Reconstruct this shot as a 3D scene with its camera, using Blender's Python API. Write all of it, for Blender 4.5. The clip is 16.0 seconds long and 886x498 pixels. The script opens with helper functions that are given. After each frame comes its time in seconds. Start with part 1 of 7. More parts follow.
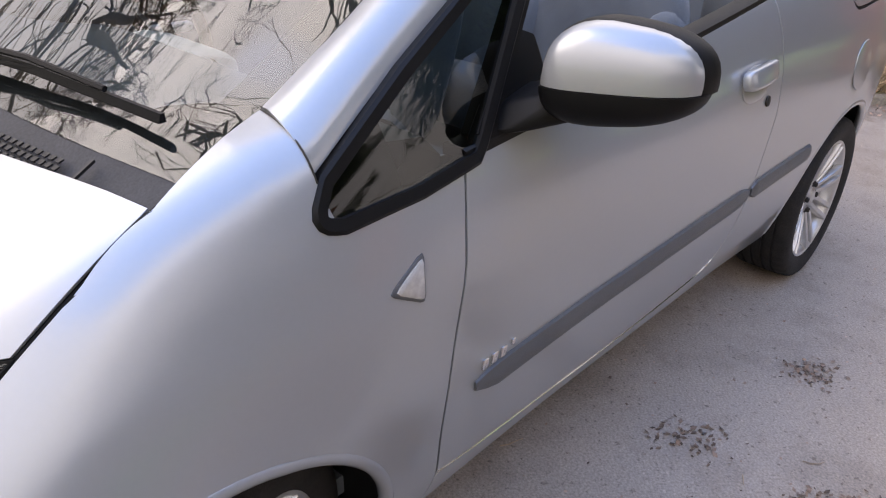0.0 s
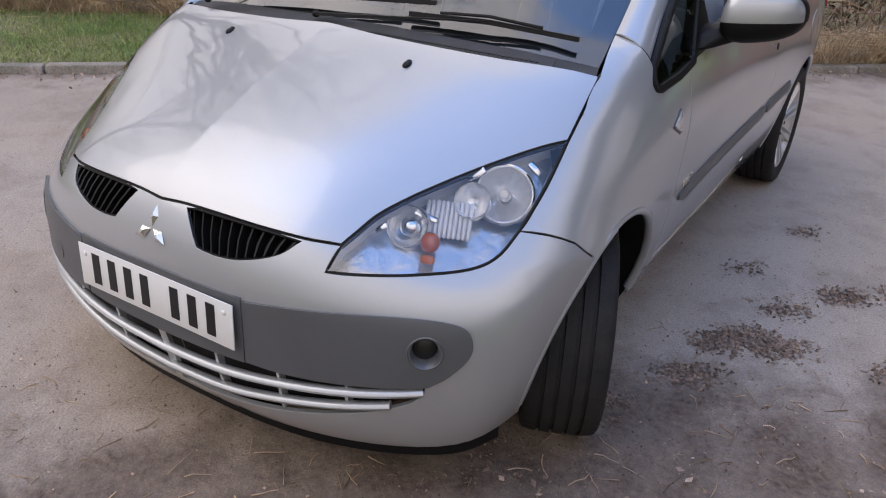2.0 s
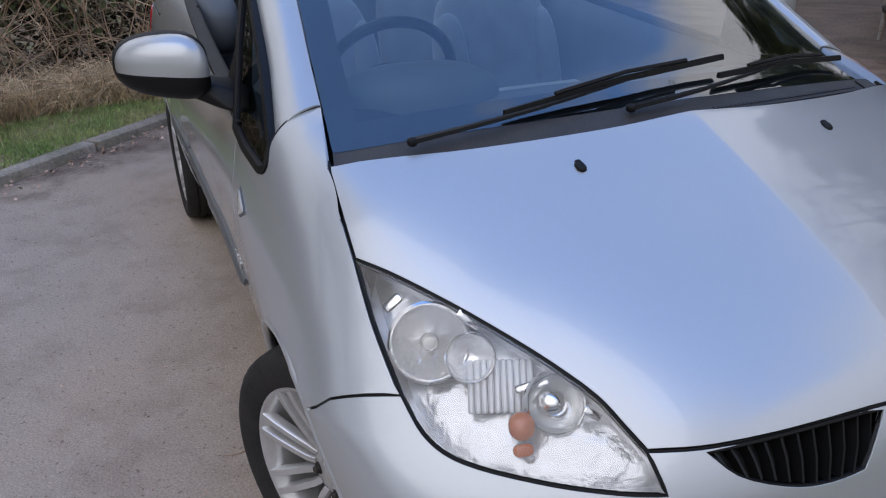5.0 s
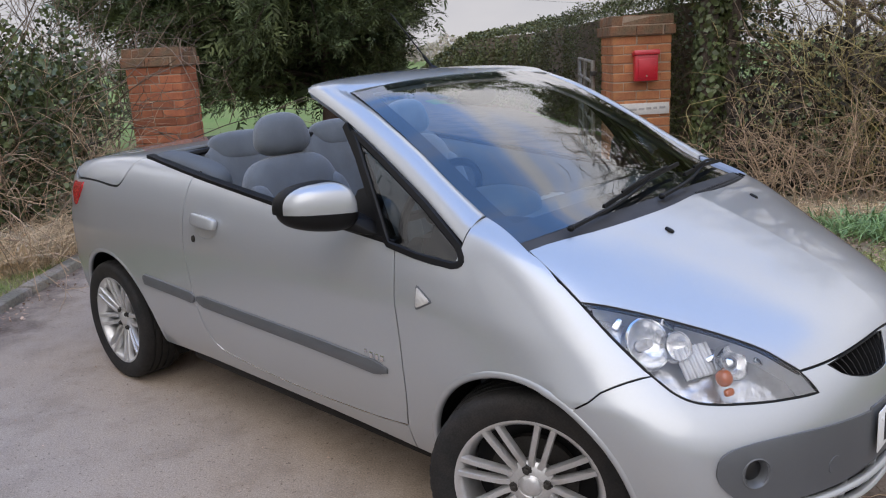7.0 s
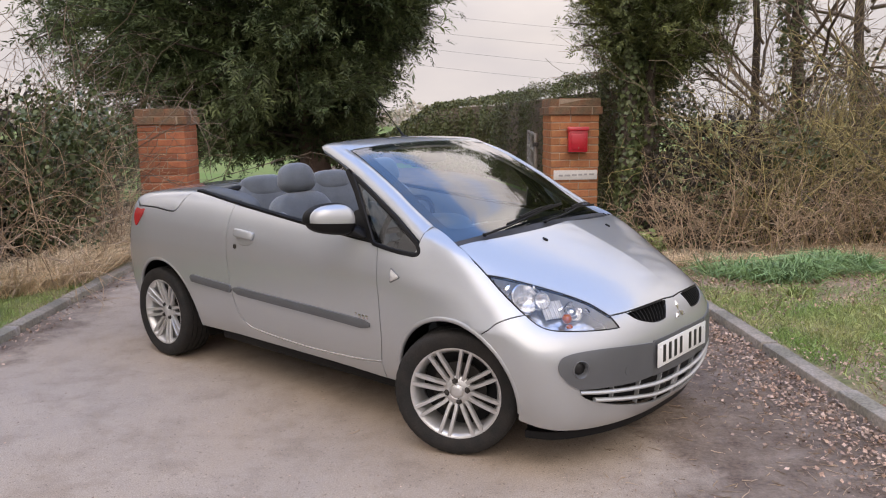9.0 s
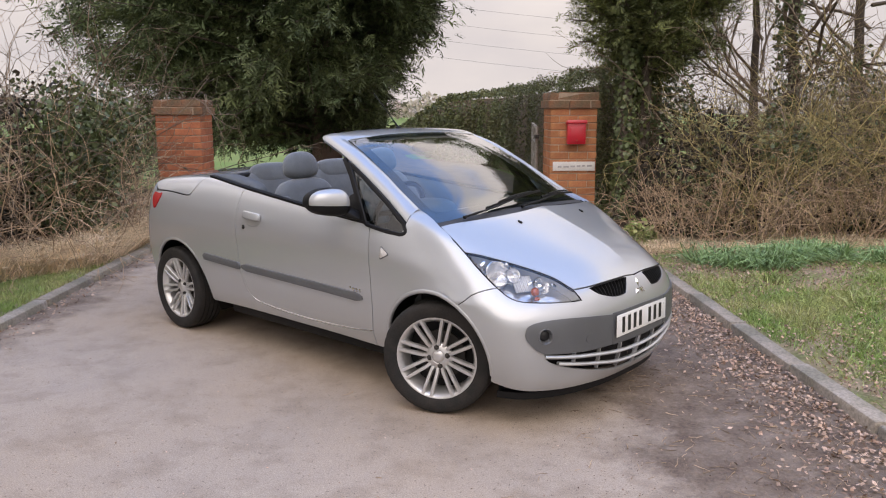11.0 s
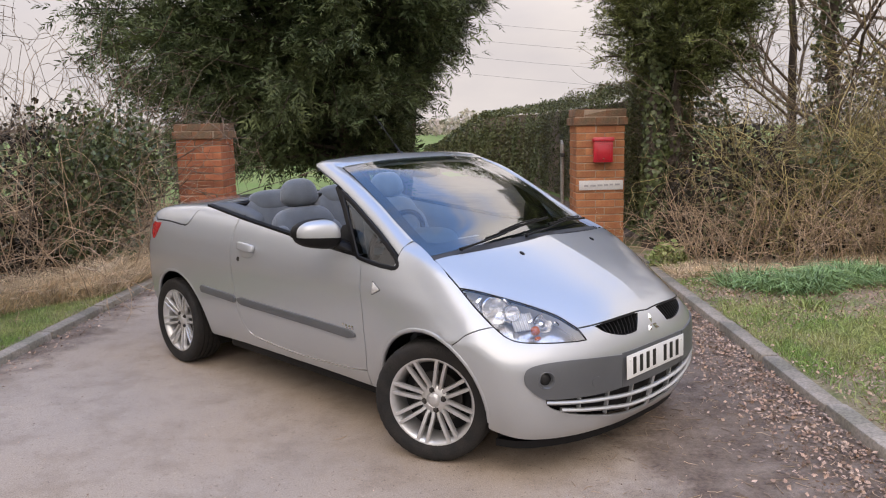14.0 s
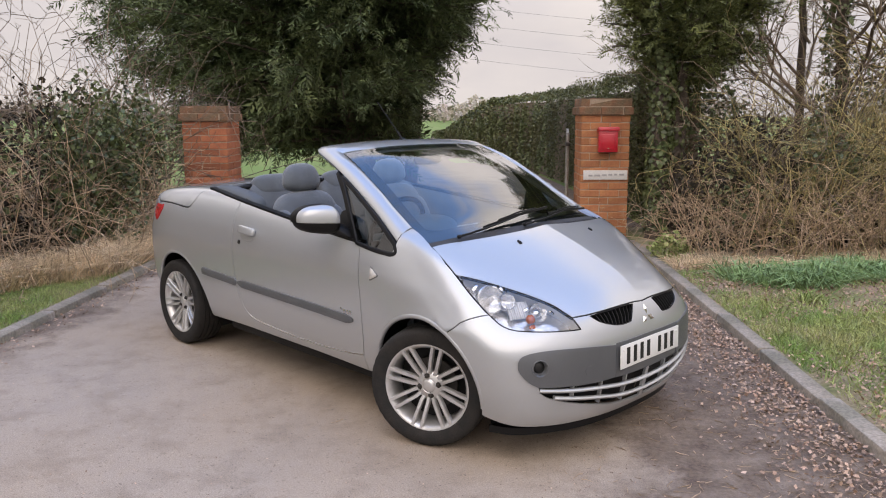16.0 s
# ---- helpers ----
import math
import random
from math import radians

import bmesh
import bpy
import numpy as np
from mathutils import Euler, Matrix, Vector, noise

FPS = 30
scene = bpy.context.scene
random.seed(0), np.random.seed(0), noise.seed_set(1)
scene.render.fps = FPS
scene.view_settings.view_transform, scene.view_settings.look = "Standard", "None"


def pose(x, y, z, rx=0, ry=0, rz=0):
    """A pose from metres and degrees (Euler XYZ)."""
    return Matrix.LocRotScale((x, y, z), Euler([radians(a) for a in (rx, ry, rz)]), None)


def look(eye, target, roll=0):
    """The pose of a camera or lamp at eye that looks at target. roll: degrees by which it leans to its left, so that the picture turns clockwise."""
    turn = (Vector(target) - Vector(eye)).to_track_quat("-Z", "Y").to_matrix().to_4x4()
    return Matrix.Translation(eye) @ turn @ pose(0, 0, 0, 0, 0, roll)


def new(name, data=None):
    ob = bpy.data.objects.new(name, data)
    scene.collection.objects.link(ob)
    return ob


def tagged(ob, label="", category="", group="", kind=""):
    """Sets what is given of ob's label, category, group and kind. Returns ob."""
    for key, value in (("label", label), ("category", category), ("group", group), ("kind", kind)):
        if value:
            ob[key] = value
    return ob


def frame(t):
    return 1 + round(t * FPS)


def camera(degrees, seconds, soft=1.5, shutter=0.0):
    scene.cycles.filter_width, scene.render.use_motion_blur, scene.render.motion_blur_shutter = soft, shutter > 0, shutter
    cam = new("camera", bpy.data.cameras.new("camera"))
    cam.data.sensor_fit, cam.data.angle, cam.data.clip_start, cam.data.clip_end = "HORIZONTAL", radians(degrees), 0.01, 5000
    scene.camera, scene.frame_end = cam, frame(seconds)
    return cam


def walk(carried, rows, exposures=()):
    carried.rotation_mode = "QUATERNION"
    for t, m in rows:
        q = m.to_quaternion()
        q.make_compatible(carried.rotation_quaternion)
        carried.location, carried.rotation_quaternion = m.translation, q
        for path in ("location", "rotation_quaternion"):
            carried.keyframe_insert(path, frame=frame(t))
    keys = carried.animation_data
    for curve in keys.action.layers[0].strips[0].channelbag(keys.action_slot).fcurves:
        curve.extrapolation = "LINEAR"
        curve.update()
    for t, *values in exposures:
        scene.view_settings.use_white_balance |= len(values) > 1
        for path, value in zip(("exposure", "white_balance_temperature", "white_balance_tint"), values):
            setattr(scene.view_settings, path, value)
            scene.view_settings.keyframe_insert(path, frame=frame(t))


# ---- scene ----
cam = camera(58.80, 16.0, soft=1.1)
PATH = [
    (0, look((1.599, 1.450, 1.334), (-0.452, -0.255, -0.039), 3.95)),
    (0.5, look((1.955, 1.718, 1.343), (-0.221, 0.072, 0.096), 5.58)),
    (1, look((2.338, 1.791, 1.383), (0.119, 0.237, 0.093), 5.43)),
    (1.5, look((2.757, 1.679, 1.435), (0.511, 0.164, 0.146), 3.79)),
    (2, look((2.964, 1.381, 1.383), (0.661, -0.034, 0.082), 2.68)),
    (2.5, look((3.119, 1.036, 1.388), (0.677, -0.110, 0.074), 2.26)),
    (3, look((3.216, 0.597, 1.397), (0.643, -0.145, 0.046), 1.87)),
    (3.5, look((3.097, 0.046, 1.392), (0.452, -0.231, 0.002), 0.98)),
    (4, look((3.045, -0.424, 1.476), (0.381, -0.236, 0.109), 0.18)),
    (4.5, look((2.812, -0.716, 1.441), (0.208, -0.078, 0.095), -0.54)),
    (5, look((2.554, -1.057, 1.412), (0.036, 0.009, 0.178), -1.19)),
    (5.2, look((2.468, -1.234, 1.433), (-0.002, -0.012, 0.249), -1.50)),
    (7.3, look((2.454, -2.512, 1.514), (0.498, -0.340, 0.839), -2.58)),
    (7.5, look((2.559, -2.642, 1.532), (0.628, -0.435, 0.898), -2.15)),
    (8, look((2.781, -2.997, 1.536), (0.872, -0.753, 0.969), -1.64)),
    (8.5, look((3.101, -3.220, 1.542), (1.183, -0.973, 1.022), -1.16)),
    (9, look((3.447, -3.413, 1.535), (1.516, -1.172, 1.041), -0.65)),
    (9.5, look((3.659, -3.669, 1.531), (1.711, -1.445, 1.025), -0.55)),
    (10, look((3.843, -3.763, 1.541), (1.888, -1.547, 1.024), -0.30)),
    (12.5, look((3.847, -3.297, 1.549), (1.828, -1.138, 1.039), -0.61)),
    (13, look((3.838, -3.257, 1.549), (1.790, -1.119, 1.064), -0.69)),
    (13.5, look((3.823, -3.270, 1.565), (1.749, -1.155, 1.093), -1.10)),
    (14, look((3.809, -3.264, 1.581), (1.719, -1.162, 1.119), -1.28)),
    (14.5, look((3.816, -3.259, 1.581), (1.715, -1.169, 1.114), -1.26)),
    (15, look((3.843, -3.228, 1.568), (1.729, -1.154, 1.090), -0.97)),
    (15.5, look((3.875, -3.213, 1.581), (1.762, -1.142, 1.084), -0.54)),
    (16, look((3.855, -3.255, 1.590), (1.755, -1.176, 1.077), -0.22)),
]
walk(cam, PATH, exposures=[(0.0, 2.19, 6850, 18), (1.0, 1.95, 6750, 17), (2.0, 1.72, 6600, 17), (3.5, 1.47, 6050, 14), (5.2, 1.35, 5900, 13), (7.3, 1.84, 6300, 13), (8.2, 1.95, 6550, 15), (9.2, 1.99, 6850, 17), (16.0, 1.97, 6800, 16)])

# ---- sky and sun: bright broken cloud, soft veiled sun ahead of the car and to its right ----
SUN_AZ, SUN_EL = -55.0, 50.0      # degrees from +x towards +y
world = bpy.data.worlds.new("sky")
scene.world = world
world.use_nodes = True
wn, wl = world.node_tree.nodes, world.node_tree.links
wn.clear()
w_out = wn.new("ShaderNodeOutputWorld")
w_bg = wn.new("ShaderNodeBackground")
w_sky = wn.new("ShaderNodeTexSky")
w_sky.sky_type, w_sky.sun_disc = "NISHITA", False
w_sky.sun_elevation, w_sky.sun_rotation = radians(SUN_EL), radians(90.0 - SUN_AZ)
w_sky.dust_density, w_sky.air_density, w_sky.ozone_density = 0.3, 1.0, 3.0
w_tc = wn.new("ShaderNodeTexCoord")
w_map = wn.new("ShaderNodeMapping")
w_map.inputs["Scale"].default_value = (1.0, 1.0, 2.6)
w_map.inputs["Location"].default_value = (0.35, 0.1, 0.0)
w_noise = wn.new("ShaderNodeTexNoise")
w_noise.inputs["Scale"].default_value, w_noise.inputs["Detail"].default_value, w_noise.inputs["Roughness"].default_value = 2.1, 8.0, 0.56
w_ramp = wn.new("ShaderNodeValToRGB")
w_ramp.color_ramp.elements[0].position, w_ramp.color_ramp.elements[1].position = 0.40, 0.62
w_fine = wn.new("ShaderNodeTexNoise")
w_fine.inputs["Scale"].default_value, w_fine.inputs["Detail"].default_value = 4.0, 6.0
w_cloud = wn.new("ShaderNodeValToRGB")
w_cloud.color_ramp.elements[0].position, w_cloud.color_ramp.elements[1].position = 0.22, 0.78
w_cloud.color_ramp.elements[0].color, w_cloud.color_ramp.elements[1].color = (5.0, 5.0, 5.3, 1), (7.4, 7.1, 6.7, 1)
w_mix = wn.new("ShaderNodeMix")
w_mix.data_type = "RGBA"
wl.new(w_tc.outputs["Generated"], w_map.inputs["Vector"])
wl.new(w_map.outputs["Vector"], w_noise.inputs["Vector"])
wl.new(w_map.outputs["Vector"], w_fine.inputs["Vector"])
# the clouds part towards one quarter of the sky
w_dot = wn.new("ShaderNodeVectorMath")
w_dot.operation = "DOT_PRODUCT"
BLUE_AZ, BLUE_EL = radians(120), radians(77)
w_dot.inputs[1].default_value = (math.cos(BLUE_EL) * math.cos(BLUE_AZ), math.cos(BLUE_EL) * math.sin(BLUE_AZ), math.sin(BLUE_EL))
w_bias = wn.new("ShaderNodeMapRange")
w_bias.inputs["From Min"].default_value, w_bias.inputs["From Max"].default_value = 0.66, 0.94
w_bias.inputs["To Min"].default_value, w_bias.inputs["To Max"].default_value = 0.29, -0.22
w_sum = wn.new("ShaderNodeMath")
w_sum.operation = "ADD"
wl.new(w_tc.outputs["Generated"], w_dot.inputs[0])
wl.new(w_dot.outputs["Value"], w_bias.inputs["Value"])
wl.new(w_bias.outputs["Result"], w_sum.inputs[0])
wl.new(w_noise.outputs["Fac"], w_sum.inputs[1])
wl.new(w_sum.outputs[0], w_ramp.inputs["Fac"])
wl.new(w_fine.outputs["Fac"], w_cloud.inputs["Fac"])
wl.new(w_ramp.outputs["Color"], w_mix.inputs["Factor"])
w_blue = wn.new("ShaderNodeVectorMath")
w_blue.operation = "MULTIPLY"
w_blue.inputs[1].default_value = (1.5, 1.66, 1.80)
wl.new(w_sky.outputs["Color"], w_blue.inputs[0])
wl.new(w_blue.outputs["Vector"], w_mix.inputs["A"])
# cloud is brighter overhead than at the horizon
w_sep = wn.new("ShaderNodeSeparateXYZ")
w_high = wn.new("ShaderNodeMapRange")
w_high.inputs["From Min"].default_value, w_high.inputs["From Max"].default_value = 0.10, 0.60
w_high.inputs["To Min"].default_value, w_high.inputs["To Max"].default_value = 0.27, 0.60
w_gain = wn.new("ShaderNodeVectorMath")
w_gain.operation = "SCALE"
wl.new(w_tc.outputs["Generated"], w_sep.inputs[0])
wl.new(w_sep.outputs["Z"], w_high.inputs["Value"])
wl.new(w_cloud.outputs["Color"], w_gain.inputs[0])
wl.new(w_high.outputs["Result"], w_gain.inputs["Scale"])
wl.new(w_gain.outputs["Vector"], w_mix.inputs["B"])
wl.new(w_mix.outputs["Result"], w_bg.inputs["Color"])
w_bg.inputs["Strength"].default_value = 0.11
wl.new(w_bg.outputs["Background"], w_out.inputs["Surface"])
sun_data = bpy.data.lights.new("sun", "SUN")
sun_data.energy, sun_data.angle, sun_data.color = 0.28, radians(56), (1.0, 0.94, 0.86)
sun = new("sun", sun_data)
sun.matrix_world = look((math.cos(radians(SUN_AZ)) * 20, math.sin(radians(SUN_AZ)) * 20, 20 * math.tan(radians(SUN_EL))), (0, 0, 0))

# ---- materials ----
def material(name, color, rough=0.6, metal=0.0, spread=0.12, scale=8.0, fine=90.0, bump=0.0, bump_scale=60.0, color2=None, coat=0.0, per_piece=0.0, per_island=0.0, **more):
    """A surface with variation at two scales: stains (scale) and grain (fine); color2: a second colour mixed in by the stains."""
    m = bpy.data.materials.new(name)
    m.use_nodes = True
    nodes, links = m.node_tree.nodes, m.node_tree.links
    bsdf = nodes["Principled BSDF"]
    tc = nodes.new("ShaderNodeTexCoord")
    big, small = nodes.new("ShaderNodeTexNoise"), nodes.new("ShaderNodeTexNoise")
    big.inputs["Scale"].default_value, big.inputs["Detail"].default_value = scale, 5.0
    small.inputs["Scale"].default_value, small.inputs["Detail"].default_value = fine, 3.0
    links.new(tc.outputs["Object"], big.inputs["Vector"])
    links.new(tc.outputs["Object"], small.inputs["Vector"])
    ramp = nodes.new("ShaderNodeValToRGB")
    ramp.color_ramp.elements[0].position, ramp.color_ramp.elements[1].position = 0.35, 0.65
    c2 = color2 or tuple(c * (1 - spread * 1.5) for c in color)
    ramp.color_ramp.elements[0].color, ramp.color_ramp.elements[1].color = (*color, 1), (*c2, 1)
    links.new(big.outputs["Fac"], ramp.inputs["Fac"])
    hsv = nodes.new("ShaderNodeHueSaturation")
    vary = nodes.new("ShaderNodeMapRange")
    vary.inputs["To Min"].default_value, vary.inputs["To Max"].default_value = 1 - spread, 1 + spread
    vary.inputs["From Min"].default_value, vary.inputs["From Max"].default_value = 0.3, 0.7
    links.new(small.outputs["Fac"], vary.inputs["Value"])
    links.new(ramp.outputs["Color"], hsv.inputs["Color"])
    value = vary.outputs["Result"]
    if per_piece or per_island:
        info = nodes.new("ShaderNodeObjectInfo" if per_piece else "ShaderNodeNewGeometry")
        piece = nodes.new("ShaderNodeMapRange")
        piece.inputs["To Min"].default_value, piece.inputs["To Max"].default_value = 1 - max(per_piece, per_island), 1 + max(per_piece, per_island)
        links.new(info.outputs["Random" if per_piece else "Random Per Island"], piece.inputs["Value"])
        times = nodes.new("ShaderNodeMath")
        times.operation = "MULTIPLY"
        links.new(value, times.inputs[0])
        links.new(piece.outputs["Result"], times.inputs[1])
        value = times.outputs[0]
    links.new(value, hsv.inputs["Value"])
    links.new(hsv.outputs["Color"], bsdf.inputs["Base Color"])
    bsdf.inputs["Roughness"].default_value, bsdf.inputs["Metallic"].default_value = rough, metal
    bsdf.inputs["Coat Weight"].default_value = coat
    if coat:
        bsdf.inputs["Coat Roughness"].default_value = 0.04
    for key, v in more.items():
        bsdf.inputs[key.replace("_", " ")].default_value = v
    if bump:
        bm_noise = nodes.new("ShaderNodeTexNoise")
        bm_noise.inputs["Scale"].default_value, bm_noise.inputs["Detail"].default_value = bump_scale, 6.0
        links.new(tc.outputs["Object"], bm_noise.inputs["Vector"])
        b = nodes.new("ShaderNodeBump")
        b.inputs["Strength"].default_value, b.inputs["Distance"].default_value = bump, 0.01
        links.new(bm_noise.outputs["Fac"], b.inputs["Height"])
        links.new(b.outputs["Normal"], bsdf.inputs["Normal"])
    return m


def glass(name, tint, rough=0.0, alpha=0.25, shine_gain=2.3):
    """Thin sheet glass: mostly clear with a sheet's reflection."""
    m = bpy.data.materials.new(name)
    m.use_nodes = True
    nodes, links = m.node_tree.nodes, m.node_tree.links
    nodes.clear()
    out, mix = nodes.new("ShaderNodeOutputMaterial"), nodes.new("ShaderNodeMixShader")
    clear, shine, fres = nodes.new("ShaderNodeBsdfTransparent"), nodes.new("ShaderNodeBsdfGlossy"), nodes.new("ShaderNodeFresnel")
    clear.inputs["Color"].default_value, shine.inputs["Roughness"].default_value = (*tint, 1), rough
    fres.inputs["IOR"].default_value = 1.52
    gain = nodes.new("ShaderNodeMath")
    gain.operation, gain.use_clamp = "MULTIPLY_ADD", True
    gain.inputs[1].default_value, gain.inputs[2].default_value = shine_gain, alpha * 0.14
    links.new(fres.outputs["Fac"], gain.inputs[0])
    links.new(gain.outputs[0], mix.inputs["Fac"])
    links.new(clear.outputs["BSDF"], mix.inputs[1])
    links.new(shine.outputs["BSDF"], mix.inputs[2])
    links.new(mix.outputs["Shader"], out.inputs["Surface"])
    return m


SILVER = material("silver_metallic_paint", (0.435, 0.449, 0.46), 0.29, 0.42, spread=0.008, scale=2.0, fine=120.0, coat=1.0)
GREY_PLASTIC = material("grey_textured_plastic", (0.13, 0.136, 0.144), 0.42, 0.3, spread=0.06, scale=6.0, fine=500.0, bump=0.06, bump_scale=700.0)
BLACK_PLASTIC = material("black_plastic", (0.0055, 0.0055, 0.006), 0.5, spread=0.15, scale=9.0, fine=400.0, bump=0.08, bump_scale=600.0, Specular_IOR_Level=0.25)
RUBBER = material("tyre_rubber", (0.018, 0.018, 0.018), 0.7, spread=0.25, scale=14.0, fine=200.0, bump=0.1, bump_scale=250.0, color2=(0.030, 0.027, 0.025), Specular_IOR_Level=0.25)
ALLOY = material("painted_alloy", (0.60, 0.60, 0.60), 0.32, 0.6, spread=0.05, scale=12.0, fine=200.0, color2=(0.52, 0.51, 0.50), coat=0.4)
COWL = material("weathered_cowl_plastic", (0.042, 0.041, 0.042), 0.65, spread=0.2, scale=14.0, fine=300.0, color2=(0.030, 0.030, 0.031))
CHROME = material("chrome", (0.78, 0.78, 0.78), 0.1, 1.0, spread=0.04, scale=20.0)
DARK_METAL = material("dark_metal", (0.06, 0.055, 0.05), 0.6, 0.6, spread=0.2, scale=18.0, fine=160.0)
CLOTH = material("grey_seat_cloth", (0.135, 0.155, 0.18), 0.92, spread=0.12, scale=10.0, fine=700.0, bump=0.25, bump_scale=900.0, Sheen_Weight=0.3)
DASH = material("grey_dashboard_plastic", (0.10, 0.112, 0.125), 0.7, spread=0.08, scale=7.0, fine=500.0)
BRIGHT_PLASTIC = material("pale_plastic", (0.3, 0.32, 0.33), 0.55, spread=0.06, scale=7.0, fine=300.0)
WHITE_PLATE = material("white_plate", (0.78, 0.78, 0.76), 0.3, spread=0.03, scale=8.0, fine=300.0)
INK = material("black_ink", (0.012, 0.012, 0.013), 0.4, spread=0.1)
AMBER = material("amber_bulb_and_reflection", (0.46, 0.10, 0.018), 0.12, spread=0.06, scale=30.0, coat=1.0)
RED_LENS = material("red_lens", (0.5, 0.014, 0.018), 0.15, spread=0.08, scale=20.0, coat=1.0)
CLEAR_LENS = material("frosted_clear_lens", (0.62, 0.6, 0.57), 0.2, 0.2, spread=0.1, scale=60.0, coat=1.0)
REFLECTOR = material("lamp_reflector", (0.90, 0.90, 0.90), 0.22, 0.8, spread=0.06, scale=14.0, bump=0.5, bump_scale=45.0)
LAMP_HOUSING = material("lamp_housing", (0.50, 0.51, 0.53), 0.17, 0.72, spread=0.06, scale=16.0, bump=0.8, bump_scale=16.0)
WINDSCREEN = glass("windscreen_glass", (0.72, 0.82, 0.81), alpha=0.25, shine_gain=1.95)
WINDOW = glass("window_glass", (0.25, 0.31, 0.31), shine_gain=0.9)
LAMP_GLASS = glass("lamp_glass", (1.0, 1.0, 1.0), alpha=0.1, shine_gain=1.3)

BRICK = material("orange_red_brick", (0.40, 0.150, 0.072), 0.88, spread=0.16, scale=9.0, fine=120.0, color2=(0.33, 0.115, 0.06), bump=0.5, bump_scale=90.0, per_piece=0.28)
BRICK_OLD = material("weathered_cap_brick", (0.26, 0.125, 0.07), 0.92, spread=0.25, scale=7.0, fine=80.0, color2=(0.17, 0.12, 0.075), bump=0.6, bump_scale=70.0, per_piece=0.2)
BRICK_TAN = material("tan_brick", (0.44, 0.20, 0.085), 0.88, spread=0.14, scale=8.0, fine=120.0, color2=(0.38, 0.15, 0.07), bump=0.5, bump_scale=90.0, per_piece=0.18)
MORTAR = material("lime_mortar", (0.42, 0.32, 0.24), 0.95, spread=0.15, scale=12.0, bump=0.5, bump_scale=120.0)
CONCRETE = material("weathered_kerb_concrete", (0.36, 0.31, 0.26), 0.92, spread=0.25, scale=5.0, fine=60.0, color2=(0.22, 0.20, 0.155), bump=0.5, bump_scale=80.0, per_piece=0.12)
BARK = material("grey_brown_bark", (0.085, 0.064, 0.05), 0.95, spread=0.3, scale=6.0, fine=50.0, color2=(0.075, 0.06, 0.048), bump=0.9, bump_scale=28.0)
PALE_BARK = material("pinkish_conifer_bark", (0.17, 0.125, 0.105), 0.95, spread=0.25, scale=5.0, fine=40.0, color2=(0.15, 0.10, 0.08), bump=0.9, bump_scale=22.0)
TWIG = material("brown_twigs", (0.46, 0.33, 0.215), 0.9, spread=0.15, scale=3.0, fine=40.0, per_island=0.55)
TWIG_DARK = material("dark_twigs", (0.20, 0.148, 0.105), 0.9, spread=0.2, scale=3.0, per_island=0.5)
TWIG_MOSSY = material("mossy_olive_twigs", (0.40, 0.325, 0.145), 0.9, spread=0.2, scale=2.0, per_island=0.45)
STRAW = material("dead_straw_grass", (0.76, 0.60, 0.40), 0.9, spread=0.15, scale=3.0, per_island=0.4)
GRASS = material("green_grass", (0.20, 0.31, 0.08), 0.75, spread=0.15, scale=2.5, per_island=0.5, color2=(0.35, 0.37, 0.15))
GRASS_BLUE = material("lush_blue_green_blades", (0.25, 0.385, 0.165), 0.55, spread=0.1, scale=3.0, per_island=0.35)
CONIFER = material("dark_conifer_foliage", (0.060, 0.090, 0.036), 0.7, spread=0.2, scale=1.4, per_island=0.55, color2=(0.10, 0.125, 0.045))
CONIFER_OLIVE = material("olive_conifer_foliage", (0.12, 0.135, 0.035), 0.75, spread=0.2, scale=1.6, per_island=0.55, color2=(0.06, 0.075, 0.025))
IVY = material("ivy_leaves", (0.085, 0.115, 0.048), 0.4, spread=0.15, scale=3.0, per_island=0.5, color2=(0.10, 0.12, 0.04))
HEDGE_LEAF = material("clipped_hedge_leaves", (0.10, 0.125, 0.045), 0.65, spread=0.2, scale=0.7, per_island=0.5, color2=(0.10, 0.095, 0.036))
FALLEN = material("fallen_brown_leaves", (0.31, 0.195, 0.135), 0.85, spread=0.2, scale=6.0, per_island=0.65, color2=(0.44, 0.32, 0.24))
# near-black brown: the shade between the stems, put into the flakes' colour
GAP_SHADE = material("gap_shade_leaves", (0.05, 0.038, 0.026), 0.9, spread=0.25, scale=2.0, per_island=0.6, color2=(0.028, 0.024, 0.016))
MULCH = material("dark_brown_mulch", (0.17, 0.115, 0.082), 0.95, spread=0.25, scale=6.0, per_island=0.55, color2=(0.27, 0.19, 0.14))
LAMP_WALL = material("lamp_side_wall", (0.70, 0.71, 0.73), 0.22, 0.1, spread=0.05, scale=20.0, bump=0.3, bump_scale=35.0, coat=0.5)
EARTH = material("dark_soil", (0.21, 0.155, 0.115), 0.97, spread=0.25, scale=2.0, fine=30.0, color2=(0.135, 0.10, 0.075), bump=0.8, bump_scale=25.0)
VERGE = material("mossy_verge_soil", (0.33, 0.24, 0.175), 0.97, spread=0.3, scale=2.6, fine=45.0, color2=(0.15, 0.175, 0.06), bump=0.8, bump_scale=30.0)
LAWN = material("bright_lawn", (0.13, 0.215, 0.04), 0.9, spread=0.15, scale=0.4, fine=12.0, color2=(0.17, 0.22, 0.06), bump=0.5, bump_scale=20.0)
FAR_WOOD = material("far_bare_woodland", (0.40, 0.33, 0.30), 1.0, spread=0.2, scale=0.12, fine=2.0, color2=(0.33, 0.31, 0.24), per_island=0.3)
POST_RED = material("red_painted_metal", (0.50, 0.012, 0.028), 0.35, spread=0.06, scale=9.0, fine=90.0, coat=0.5)
